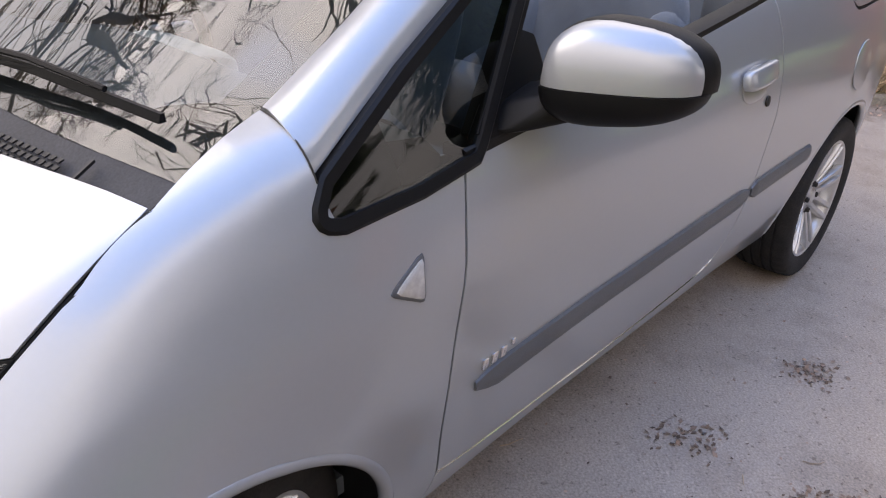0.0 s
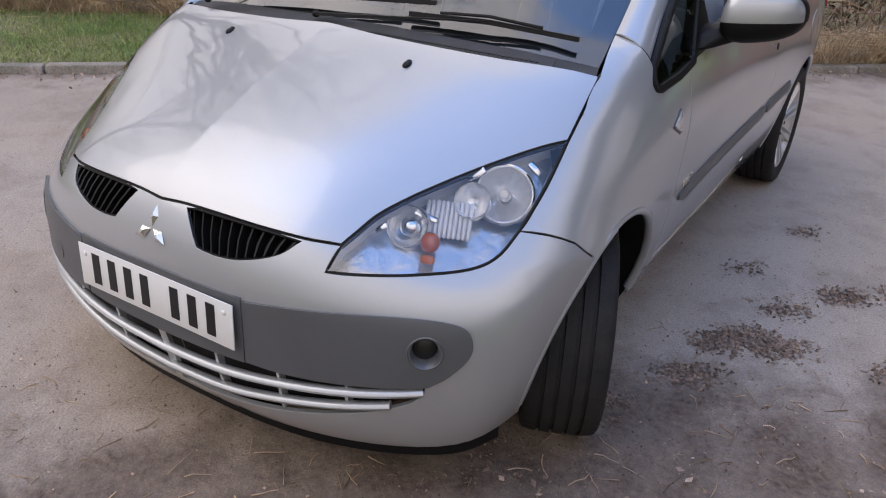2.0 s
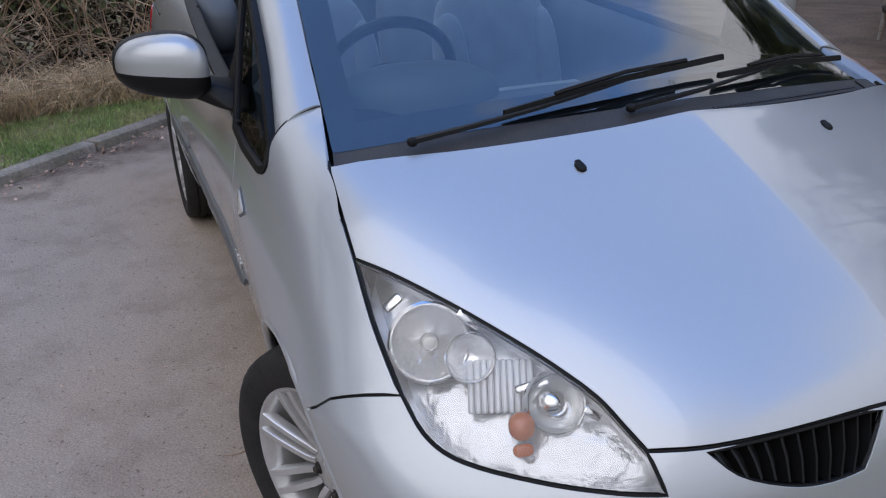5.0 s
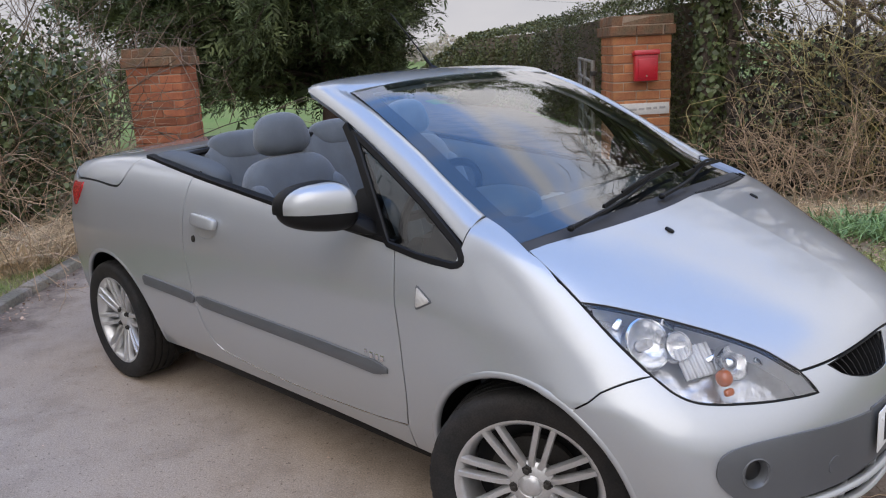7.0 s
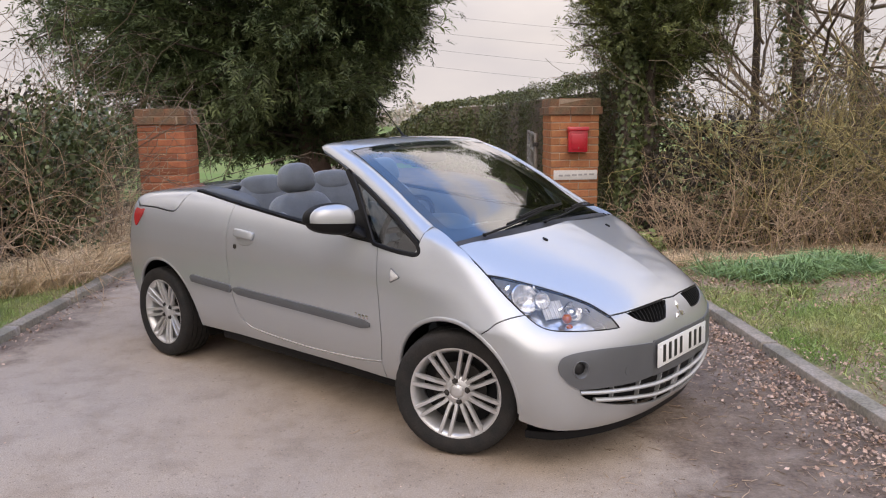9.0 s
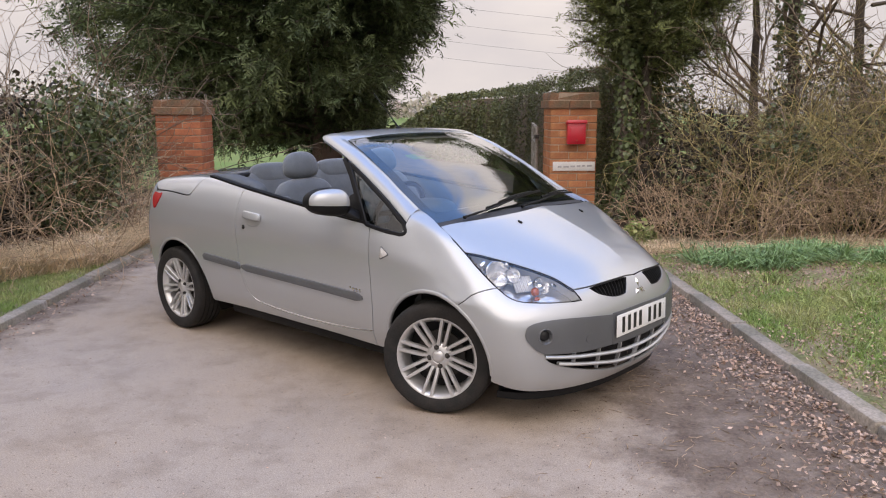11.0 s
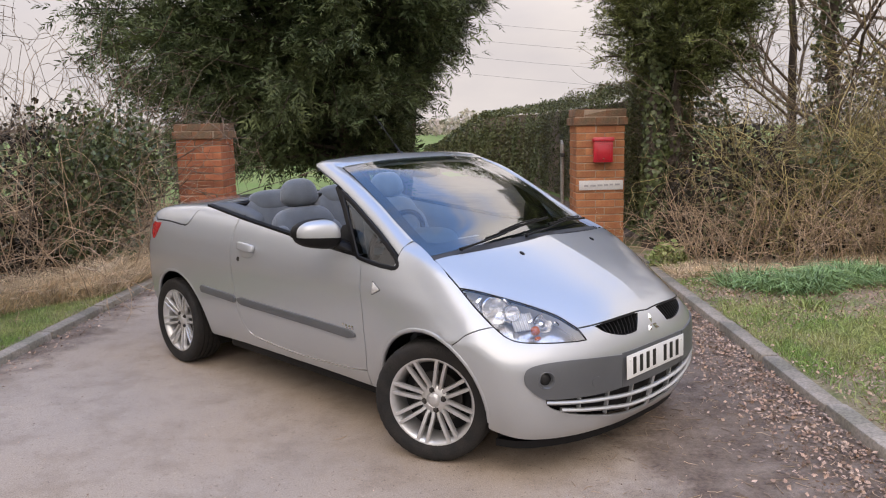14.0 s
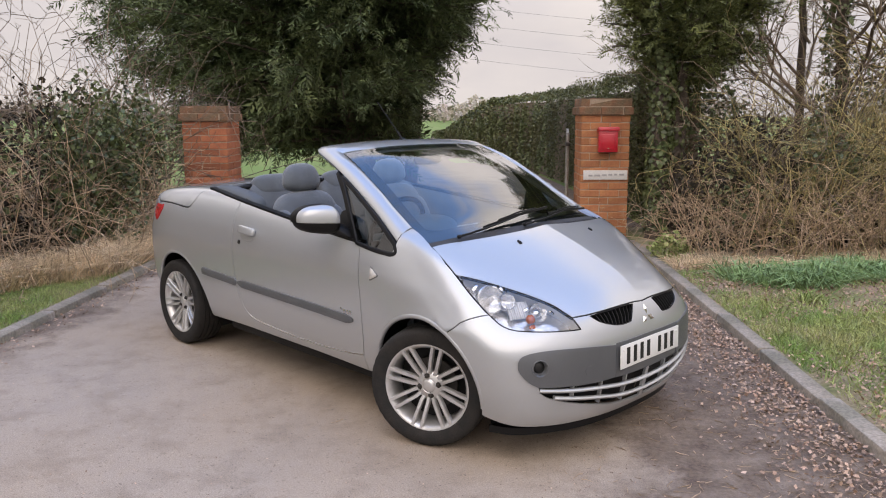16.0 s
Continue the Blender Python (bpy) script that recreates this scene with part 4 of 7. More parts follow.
panel("plate_mount", "nose", straight([(1.96, 0.0, 0.556), (1.955, 0.266, 0.552), (1.955, 0.266, 0.392), (1.96, 0.0, 0.388)], 0.03), GREY_PLASTIC, car, whole=True, step=0.05, gap=0.0, rim=0.006, raised=0.006)
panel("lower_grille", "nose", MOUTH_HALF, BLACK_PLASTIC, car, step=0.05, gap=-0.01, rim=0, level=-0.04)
for name, guide, r in (("grille_bar", [(1.813, 0.642, 0.386), (1.86, 0.55, 0.376), (1.931, 0.373, 0.360), (1.955, 0.19, 0.343), (1.961, 0.0, 0.335)], 0.0135),
                       ("grille_bar", [(1.845, 0.580, 0.346), (1.925, 0.363, 0.313), (1.944, 0.19, 0.287), (1.948, 0.0, 0.276)], 0.0135)):
    half = on_skin(bend(guide, 24), -0.002)
    part(name, sweep(np.vstack([half[:-1], flip(half[::-1], -1)]), ring_profile(r, 10, 0.75), up=(0, 0, 1)), SILVER, car, "silver lower grille bar")
for y in (0.50, 0.335, 0.17, -0.17, -0.335, -0.50):
    p = on_skin([(1.9, y, 0.388), (1.9, y, 0.33), (1.9, y, 0.255 + 0.25 * y * y)], -0.010)
    part("grille_post", sweep(p, [(-0.004, -0.012), (0.004, -0.012), (0.004, 0.006), (-0.004, 0.006)], up=(1, 0, 0)), SILVER, car)
plate = part("number_plate", boxed((0.004, 0.52, 0.111), pose(1.9765, 0, 0.484, 0, -1.5, 0), 0.0018), WHITE_PLATE, car, "white front number plate with black bars")
for i, y in enumerate((-0.197, -0.139, -0.081, -0.023, 0.077, 0.135, 0.193)):
    part("plate_bar", boxed((0.0012, 0.027, 0.079), pose(1.9792, y, 0.484, 0, -1.5, 0)), INK, plate, smooth=False)
for y in (0.235, -0.235):
    part("plate_screw", ball((0.003, 0.006, 0.006), pose(1.979, y, 0.515)), WHITE_PLATE, plate)
# badge: three plain chrome lozenges
for a, (dy, dz) in ((90, (0, 0.026)), (210, (-0.0255, -0.0165)), (330, (0.0255, -0.0165))):
    bm = bmesh.new()
    ca, sa = math.cos(radians(a)), math.sin(radians(a))
    vs = [bm.verts.new((0.0, dy + u * ca - v * sa, dz + u * sa + v * ca)) for u, v in ((-0.026, 0), (0, -0.0145), (0.026, 0), (0, 0.0145))]
    f = bm.faces.new(vs)
    up_face = bmesh.ops.extrude_face_region(bm, geom=[f])
    for v in [e for e in up_face["geom"] if isinstance(e, bmesh.types.BMVert)]:
        v.co.x += 0.008
        v.co.y, v.co.z = dy + (v.co.y - dy) * 0.25, dz + (v.co.z - dz) * 0.25
    bmesh.ops.recalc_face_normals(bm, faces=bm.faces)
    bmesh.ops.transform(bm, matrix=pose(1.951, -0.004, 0.640, 0, -24, 0), verts=bm.verts)
    part("badge_lozenge", bm, CHROME, car, smooth=False)

# rolled edges of the wheel arches
for s in (1, -1):
    for cx, cz, r, a0, a1 in ((1.255, 0.30, ARCH_R + 0.008, -8, 186), (-1.19, 0.31, 0.353, -10, 190)):
        part("arch_edge", sweep(flip(on_skin(arc(cx, cz, r, a0, a1, 0.83, 60), -0.0105), s), ring_profile(0.0135, 10)), SILVER, car)
# dark lip under the bumper
lip = np.vstack([BUMPER_BOTTOM, flip(BUMPER_BOTTOM[:-1][::-1], -1)])
part("chin_lip", sweep(on_skin(lip, -0.065) * [1, 1, 0] + [0, 0, 0.172], [(-0.022, -0.022), (0.022, -0.026), (0.026, 0.010), (-0.022, 0.012)]), BLACK_PLASTIC, car, "black lip under the front bumper")
# added chrome bead: stands in for the light caught by the door's flange
for s in (1, -1):
    part("door_edge_highlight", sweep(flip(on_skin(DOOR_LOW, 0.0008) + [0, 0, 0.0035], s), ring_profile(0.0026, 6)), CHROME, car, "chrome bead imitating the highlight on the lower door edge")

# ---- headlamps ----
def wall(name, guide, l0, l1, mat, s):
    a, b = flip(on_skin(guide, l0), s), flip(on_skin(guide, l1), s)
    n = len(a)
    mesh_object(name, np.vstack([a, b]), [(i, (i + 1) % n, n + (i + 1) % n, n + i) for i in range(n)], mat, lamp, True)


def placed(bm, at, way, s):
    m = Matrix.Translation(at) @ Vector(way).to_track_quat("Y", "Z").to_matrix().to_4x4()
    if s < 0:
        m = Matrix.Diagonal((1, -1, 1, 1)) @ m
    bmesh.ops.transform(bm, matrix=m, verts=bm.verts)
    if s < 0:
        bmesh.ops.reverse_faces(bm, faces=bm.faces)
    return bm


def bowl(r, depth, n=30):
    return lathe([(r * 1.04, 0.004), (r, 0.006)] + [(r * math.sqrt(1 - f), -depth * f) for f in (0.12, 0.3, 0.5, 0.7, 0.85, 0.95, 1.0)], n)


for s in (1, -1):
    lamp = panel("headlamp", "nose", LAMP_LOOP, LAMP_GLASS, car, step=0.03, gap=0.003, rim=0.006, sides=(s,), label="clear headlamp with chrome reflectors and an amber bulb")[0]
    lamp.visible_shadow = False
    wall("lamp_wall", LAMP_LOOP, -0.006, -0.080, LAMP_WALL, s)
    o = panel("lamp_backing", "nose", LAMP_LOOP, LAMP_HOUSING, lamp, step=0.04, gap=-0.05, rim=0, level=-0.075, sides=(s,))
    ahead, up_front = (0.82, 0.32, 0.47), (0.85, 0.15, 0.50)
    main_at, small_at, inner_at = (1.532, 0.652, 0.750), (1.590, 0.606, 0.742), (1.690, 0.508, 0.690)
    for at, r, depth, way in ((main_at, 0.060, 0.036, ahead), (small_at, 0.036, 0.024, ahead), (inner_at, 0.043, 0.030, up_front)):
        part("reflector", placed(bowl(r, depth), at, way, s), REFLECTOR, lamp, "round chrome reflector")
        part("reflector_ring", placed(lathe([(r * 1.02, 0.004), (r * 1.07, 0.010), (r * 1.13, 0.006), (r * 1.15, -0.012)], 30), at, way, s), CHROME, lamp)
    part("lamp_bulb", placed(lathe([(0.0, 0.016), (0.010, 0.014), (0.014, 0.004), (0.014, -0.03)], 14), main_at, ahead, s), CLEAR_LENS, lamp)
    part("lamp_bulb", placed(lathe([(0.0, 0.012), (0.010, 0.010), (0.019, 0.002), (0.021, -0.02)], 18), inner_at, up_front, s), CHROME, lamp)
    rib = bmesh.new()
    for i in range(10):
        box(rib, (0.010, 0.010, 0.085), pose(-0.045 + i * 0.0105, 0.002 * (i % 2), 0), 0.003, 1)
    part("ribbed_lens", placed(rib, (1.625, 0.572, 0.700), (0.72, 0.30, 0.62), s), LAMP_WALL, lamp, "ribbed clear lens")
    for k, (x, y, z, w, h, turn) in enumerate(((1.655, 0.530, 0.708, 0.055, 0.014, -15), (1.555, 0.592, 0.790, 0.045, 0.016, 35), (1.470, 0.690, 0.802, 0.035, 0.018, -40), (1.745, 0.478, 0.698, 0.030, 0.014, 30))):
        part("lamp_facet", placed(boxed((w, 0.010, h), pose(0, 0, 0, 8 * (-1) ** k, turn, 12 * (-1) ** k), 0.004), (x, y, z), (0.75, 0.32, 0.58), s), CHROME, lamp)
    part("indicator_bulb", placed(ball((0.021, 0.020, 0.022), None, 0.9), (1.700, 0.572, 0.674), (0.85, 0.2, 0.4), s), AMBER, lamp, "amber indicator bulb")
    # flat amber lump modelled as the bulb's reflection in the lamp floor
    part("indicator_reflection", placed(ball((0.016, 0.008, 0.010), None, 0.7), (1.716, 0.577, 0.642), (0.85, 0.2, 0.4), s), AMBER, lamp)

# ---- bonnet washers, cowl, windscreen and its frame ----
for y in (0.298, -0.298):
    c = on_skin([(1.405, y, 0.955)], 0.004)[0]
    part("washer_jet", join(ball((0.014, 0.010, 0.007), pose(*c, 0, 22, 0), 0.8, 14, 8), boxed((0.012, 0.012, 0.008), pose(c[0] - 0.008, c[1], c[2] + 0.006, 0, 22, 0), 0.003)), BLACK_PLASTIC, car)
PILLAR_IN = bend([(1.03, 0.672, 1.032), (0.88, 0.652, 1.114), (0.74, 0.632, 1.196), (0.52, 0.600, 1.308), (0.36, 0.570, 1.370)], 32)
PILLAR_OUT = bend([(1.030, 0.768, 0.972), (0.845, 0.730, 1.081), (0.64, 0.703, 1.196), (0.45, 0.675, 1.293), (0.20, 0.622, 1.378)], 32)
HEAD_IN = bend([(0.36, 0.570, 1.370), (0.375, 0.52, 1.381), (0.395, 0.30, 1.396), (0.405, 0.0, 1.402)], 12)[1:]
HEAD_OUT = bend([(0.20, 0.622, 1.378), (0.150, 0.56, 1.394), (0.115, 0.30, 1.408), (0.105, 0.0, 1.413)], 12)[1:]
inner = np.vstack([PILLAR_IN, HEAD_IN])
outer = np.vstack([PILLAR_OUT, HEAD_OUT])
inner = np.vstack([inner, flip(inner[:-1][::-1], -1)])
outer = np.vstack([outer, flip(outer[:-1][::-1], -1)])
frame_verts, frame_faces = [], []
HEART = np.array([0.45, 0.0, 0.75])
for i, (a, b) in enumerate(zip(inner, outer)):
    mid = (a + b) / 2
    out = mid - HEART * [1, 0, 1] if abs(mid[1]) < 0.5 else mid - HEART
    t = (inner[min(i + 1, len(inner) - 1)] - inner[max(i - 1, 0)])
    n = np.cross(t, b - a)
    n *= np.sign(n @ out) / np.linalg.norm(n)
    w = np.linalg.norm(b - a)
    for f, h in ((0, 0.0), (0.1, 0.010), (0.3, 0.019), (0.5, 0.022), (0.7, 0.020), (0.9, 0.011), (1.0, 0.0), (0.96, -0.025), (0.8, -0.042), (0.2, -0.040), (0.03, -0.022)):
        frame_verts.append(a + (b - a) * f + n * h)
m = 11
for i in range(len(inner) - 1):
    for j in range(m):
        frame_faces.append((i * m + j, i * m + (j + 1) % m, (i + 1) * m + (j + 1) % m, (i + 1) * m + j))
frame_faces += [tuple(range(m)), tuple(range((len(inner) - 1) * m, len(inner) * m))]
bm = bmesh.new()
vs = [bm.verts.new(v) for v in frame_verts]
for f in frame_faces:
    bm.faces.new([vs[i] for i in f])
bmesh.ops.recalc_face_normals(bm, faces=bm.faces)
part("windscreen_frame", bm, SILVER, car, "silver windscreen pillars and header")
WING_IN = bend([(1.212, 0.713, 0.957), (1.13, 0.693, 0.992), (1.034, 0.673, 1.032)], 22)
WING_OUT = bend([(1.30, 0.721, 0.905), (1.19, 0.775, 0.888), (1.10, 0.788, 0.897), (1.034, 0.769, 0.968)], 22)
grid, grid_normals = [], []
for f in (-0.04, 0.0, 0.05, 0.10, 0.17, 0.25, 0.34, 0.43, 0.52, 0.61, 0.70, 0.79, 0.87, 0.94, 1.0, 1.07, 1.14):
    line = WING_IN + (WING_OUT - WING_IN) * max(f, 0)
    line[:, 2] += 0.015 * 4 * max(f, 0) * max(1 - f, 0)
    line[:3, 1] += np.array([0.001, 0.0005, 0.0])
    on = settle(line)
    n = skin_normal(on)
    grid.append(on + n * (0.0007 if f <= 1 else 0.0007 - 0.016 * (f - 1)) if f >= 0 else on - n * 0.02)
    grid_normals.append(n)
WING_GRID, WING_NORMALS = np.array(grid), np.array(grid_normals)
for s in (1, -1):
    part("pillar_joint", sweep(flip(WING_GRID[1:16, -1] + WING_NORMALS[1:16, -1] * 0.0004, s), ring_profile(0.0015, 5)), INK, car)


def coons(low, high, left, right, nu, nv):
    """A patch between four edges; low and high run along u, left and right along v."""
    low, high, left, right = spline(low, nu), spline(high, nu), spline(left, nv), spline(right, nv)
    u, v = np.linspace(0, 1, nu)[None, :, None], np.linspace(0, 1, nv)[:, None, None]
    p = (1 - v) * low[None] + v * high[None] + (1 - u) * left[:, None] + u * right[:, None]
    p -= (1 - u) * (1 - v) * low[0] + u * (1 - v) * low[-1] + (1 - u) * v * high[0] + u * v * high[-1]
    return p


def patch(name, grid, mat, parent, thick=0.0, keep=None, label="", away=(1, 0, 1)):
    nv, nu = grid.shape[:2]
    bm = bmesh.new()
    vs = [[bm.verts.new(p) for p in row] for row in grid]
    for j in range(nv - 1):
        for i in range(nu - 1):
            if keep is None or keep(i, j, nu, nv):
                bm.faces.new((vs[j][i], vs[j][i + 1], vs[j + 1][i + 1], vs[j + 1][i]))
    bmesh.ops.delete(bm, geom=[v for v in bm.verts if not v.link_faces], context="VERTS")
    bm.normal_update()
    total = Vector((0, 0, 0))
    for f in bm.faces:
        total += f.normal
    if total.dot(Vector(away)) < 0:
        bmesh.ops.reverse_faces(bm, faces=bm.faces)
    if thick:
        bmesh.ops.solidify(bm, geom=list(bm.faces), thickness=thick)
    return part(name, bm, mat, parent, label)


for s in (1, -1):
    nv, nu = WING_GRID.shape[:2]
    quads = [(j * nu + i, j * nu + i + 1, (j + 1) * nu + i + 1, (j + 1) * nu + i) for j in range(nv - 1) for i in range(nu - 1)]
    first = WING_GRID[[8, 8, 9], [8, 9, 8]]
    if (np.cross(first[1] - first[0], first[2] - first[0]) @ WING_NORMALS[8, 8]) * s < 0:
        quads = [q[::-1] for q in quads]
    mesh_object("front_wing_top", WING_GRID.reshape(-1, 3) * [1, s, 1], quads, SILVER, car, True, WING_NORMALS.reshape(-1, 3) * [1, s, 1])
SIDE_IN = [(1.165, 0.690, 0.972), (1.03, 0.668, 1.028), (0.88, 0.648, 1.112), (0.74, 0.628, 1.196), (0.52, 0.596, 1.310), (0.362, 0.566, 1.374)]
GLASS_LOW = [(1.165, -0.690, 0.975), (1.225, -0.45, 1.000), (1.248, 0.0, 1.012), (1.225, 0.45, 1.000), (1.165, 0.690, 0.975)]
GLASS_HIGH = [(0.362, -0.566, 1.374), (0.398, -0.30, 1.399), (0.408, 0.0, 1.405), (0.398, 0.30, 1.399), (0.362, 0.566, 1.374)]
sheet = coons(GLASS_LOW, GLASS_HIGH, flip(SIDE_IN, -1), SIDE_IN, 33, 25)
screen = patch("windscreen", sheet, WINDSCREEN, car, label="raked windscreen glass")
screen.visible_shadow = False
across = np.cross(np.gradient(sheet, axis=1), np.gradient(sheet, axis=0))
across /= np.linalg.norm(across, axis=2, keepdims=True)
across *= np.sign(across[..., 2:3] + 1e-9)
patch("screen_border", sheet - across * 0.006, INK, car, keep=lambda i, j, nu, nv: i < 2 or i > nu - 4 or j < 3 or j > nv - 3, label="black printed glass border")
COWL_FRONT = [(1.208, -0.700, 0.955), (1.29, -0.45, 0.962), (1.327, -0.2, 0.974), (1.331, 0.0, 0.978), (1.327, 0.2, 0.974), (1.29, 0.45, 0.962), (1.208, 0.700, 0.955)]
cowl_grid = coons(COWL_FRONT, GLASS_LOW, [(1.208, -0.700, 0.955), (1.165, -0.690, 0.975)], [(1.208, 0.700, 0.955), (1.165, 0.690, 0.975)], 40, 5)
patch("cowl", cowl_grid - [0, 0, 0.004], COWL, car, 0.01, label="black plastic cowl below the windscreen", away=(0, 0, 1))
dots = bmesh.new()
for i in range(40):
    for j in range(3):
        y = 0.10 + i * 0.0118 + (j % 2) * 0.0059
        x = 1.331 - 0.20 * max(0, y - 0.02) ** 2 - 0.016 - j * 0.010
        z = 0.978 - 0.055 * y ** 2 + 0.006 + j * 0.005
        box(dots, (0.0075, 0.0085, 0.002), pose(x, y, z + 0.002, 0, 24, 0))
part("cowl_vents", dots, INK, car, "perforated vent in the cowl", smooth=False)
part("cowl_end", boxed((0.05, 0.004, 0.004), pose(1.235, 0.60, 0.973, 0, 25, 12)), INK, car)


def wiper(pivot, elbow, tip, blade_a, blade_b):
    arm = part("wiper_arm", sweep(bend([pivot, elbow, tip], 14), [(-0.009, -0.003), (0.009, -0.003), (0.007, 0.005), (-0.007, 0.005)], scale=np.linspace(1.0, 0.4, 14)), BLACK_PLASTIC, car, "black wiper arm and blade")
    part("pivot_cap", ball((0.010, 0.010, 0.009), Matrix.Translation(pivot), 0.8, 14, 8), BLACK_PLASTIC, arm)
    a, b = np.array(blade_a), np.array(blade_b)
    mid = (a + b) / 2
    part("blade", sweep([a, a * 0.7 + b * 0.3 + [0.004, 0, 0.006], mid + [0.006, 0, 0.010], a * 0.3 + b * 0.7 + [0.004, 0, 0.006], b], [(-0.006, -0.009), (0.006, -0.009), (0.003, 0.003), (-0.003, 0.003)]), BLACK_PLASTIC, arm)
    part("bracket", sweep([a * 0.8 + b * 0.2 + [0.006, 0, 0.012], mid + [0.012, 0, 0.022], a * 0.2 + b * 0.8 + [0.006, 0, 0.012]], ring_profile(0.0045, 6)), BLACK_PLASTIC, arm)


wiper((1.245, -0.56, 0.998), (1.25, -0.32, 1.028), (1.20, -0.02, 1.058), (1.225, -0.36, 1.026), (1.165, 0.22, 1.072))
wiper((1.275, -0.10, 1.014), (1.262, 0.10, 1.030), (1.175, 0.42, 1.046), (1.215, 0.17, 1.044), (1.135, 0.62, 1.028))

# ---- sides: quarter windows, mirrors, handles, mouldings, repeaters, belt ----
for s in (1, -1):
    corner = bend([(1.020, 0.776, 0.962), (1.042, 0.790, 0.932), (1.036, 0.796, 0.917), (1.012, 0.801, 0.911)], 8)
    loop = flip(np.vstack([straight([(0.515, 0.699, 1.256), (0.66, 0.716, 1.178), (0.86, 0.746, 1.064), (1.020, 0.776, 0.962)], 0.03)[:-1], corner, straight([(1.012, 0.801, 0.911), (0.88, 0.806, 0.922), (0.762, 0.803, 0.940), (0.745, 0.797, 0.955), (0.63, 0.750, 1.115), (0.515, 0.699, 1.256)], 0.03)[1:-1]]), s)
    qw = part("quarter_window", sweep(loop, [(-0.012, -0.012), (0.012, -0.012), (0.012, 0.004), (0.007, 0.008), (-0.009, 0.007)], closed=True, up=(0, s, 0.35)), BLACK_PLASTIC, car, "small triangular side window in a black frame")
    bm = bmesh.new()
    centre = bm.verts.new(Vector(loop.mean(0)))
    ring = [bm.verts.new(p) for p in loop]
    for i in range(len(ring)):
        bm.faces.new((centre, ring[i], ring[(i + 1) % len(ring)]))
    bmesh.ops.recalc_face_normals(bm, faces=bm.faces)
    pane = part("pane", bm, WINDOW, qw)
    pane.visible_shadow = False
    part("window_post", sweep(flip([(0.735, 0.785, 0.955), (0.66, 0.755, 1.05), (0.56, 0.715, 1.18), (0.46, 0.682, 1.275)], s), [(-0.016, -0.016), (0.016, -0.016), (0.016, 0.010), (-0.016, 0.010)], up=(0, s, 0.2), scale=[1.25, 1.1, 0.95, 0.7]), BLACK_PLASTIC, car, "black window post")
    part("belt_moulding", sweep(flip(on_skin(BELT, 0.0) + [0, -0.020, 0.004], s), [(-0.022, -0.010), (0.022, -0.010), (0.020, 0.004), (0.010, 0.009), (-0.022, 0.006)]), BLACK_PLASTIC, car, "black rubber belt moulding")
    # mirror: black foot, black lower shell, silver cap, glass
    def shell(z_lo, z_hi, grow):
        bm = bmesh.new()
        bmesh.ops.create_uvsphere(bm, u_segments=28, v_segments=18, radius=1.0)
        for v in bm.verts:
            x, y, z = v.co
            x = math.copysign(abs(x) ** 0.75, x)
            y = math.copysign(abs(y) ** 0.72, y)
            z = math.copysign(abs(z) ** 0.8, z)
            wide = 0.100
            depth = 0.072 * (1 - 0.18 * y)
            p = Vector((0.0 + x * depth * grow, y * wide * grow, z * (0.080 - 0.014 * y) * grow * (1.0 if z > 0 else 0.80) + 0.006 * y))
            if p.x < -0.035:
                p.x = -0.035
            p.y = max(p.y, -0.092)
            p.x -= 0.04 * y
            v.co = p
        bmesh.ops.bisect_plane(bm, geom=list(bm.verts) + list(bm.edges) + list(bm.faces), plane_co=(0, 0, z_lo), plane_no=(0, 0.06, -1), clear_outer=True)
        bmesh.ops.bisect_plane(bm, geom=list(bm.verts) + list(bm.edges) + list(bm.faces), plane_co=(0, 0, z_hi), plane_no=(0, -0.06, 1), clear_outer=True)
        bmesh.ops.holes_fill(bm, edges=[e for e in bm.edges if len(e.link_faces) == 1])
        return bm

    def put(bm, m):
        bmesh.ops.transform(bm, matrix=m, verts=bm.verts)
        if s < 0:
            bmesh.ops.scale(bm, vec=(1, -1, 1), verts=bm.verts)
            bmesh.ops.reverse_faces(bm, faces=bm.faces)
        return bm
    at = pose(0.590, 0.930, 1.052, 0, 0, -4)
    mirror = part("door_mirror", put(shell(-0.09, -0.009, 1.03), at), BLACK_PLASTIC, car, "door mirror with a silver cap and black base")
    part("mirror_cap", put(shell(-0.008, 0.2, 1.0), at), SILVER, mirror, "silver mirror cap")
    part("mirror_housing", put(shell(-0.009, 0.2, 1.045), at @ Matrix.Translation((-0.016, -0.002, -0.001))), BLACK_PLASTIC, mirror, "black rim round the mirror glass")
    part("mirror_glass", put(boxed((0.003, 0.155, 0.09), pose(-0.053, -0.004, 0.004, 0, 0, 0), 0.001), at), CHROME, mirror)
    part("mirror_arm", hull(flip([(0.715, 0.797, 0.955), (0.585, 0.790, 0.972), (0.60, 0.770, 1.020), (0.69, 0.772, 1.000), (0.625, 0.885, 0.988), (0.555, 0.885, 0.990), (0.555, 0.885, 1.034), (0.625, 0.885, 1.036)], s), 0.008), BLACK_PLASTIC, mirror)
    part("mirror_foot", hull(flip([(0.765, 0.803, 0.944), (0.555, 0.797, 0.966), (0.55, 0.775, 0.985), (0.575, 0.755, 1.085), (0.635, 0.745, 1.105), (0.765, 0.785, 0.962), (0.70, 0.740, 0.95), (0.58, 0.735, 0.97), (0.62, 0.735, 1.05)], s), 0.006), BLACK_PLASTIC, mirror, "black triangular mirror foot on the door")
    # door handle over its cup, with the lock
    hp = on_skin([(-0.270, 0.8, 0.894)], 0.020)[0]
    hn = skin_normal(np.array([hp]))[0]
    grip = ball((0.088, 0.014, 0.025), None, 0.45, 30, 16)
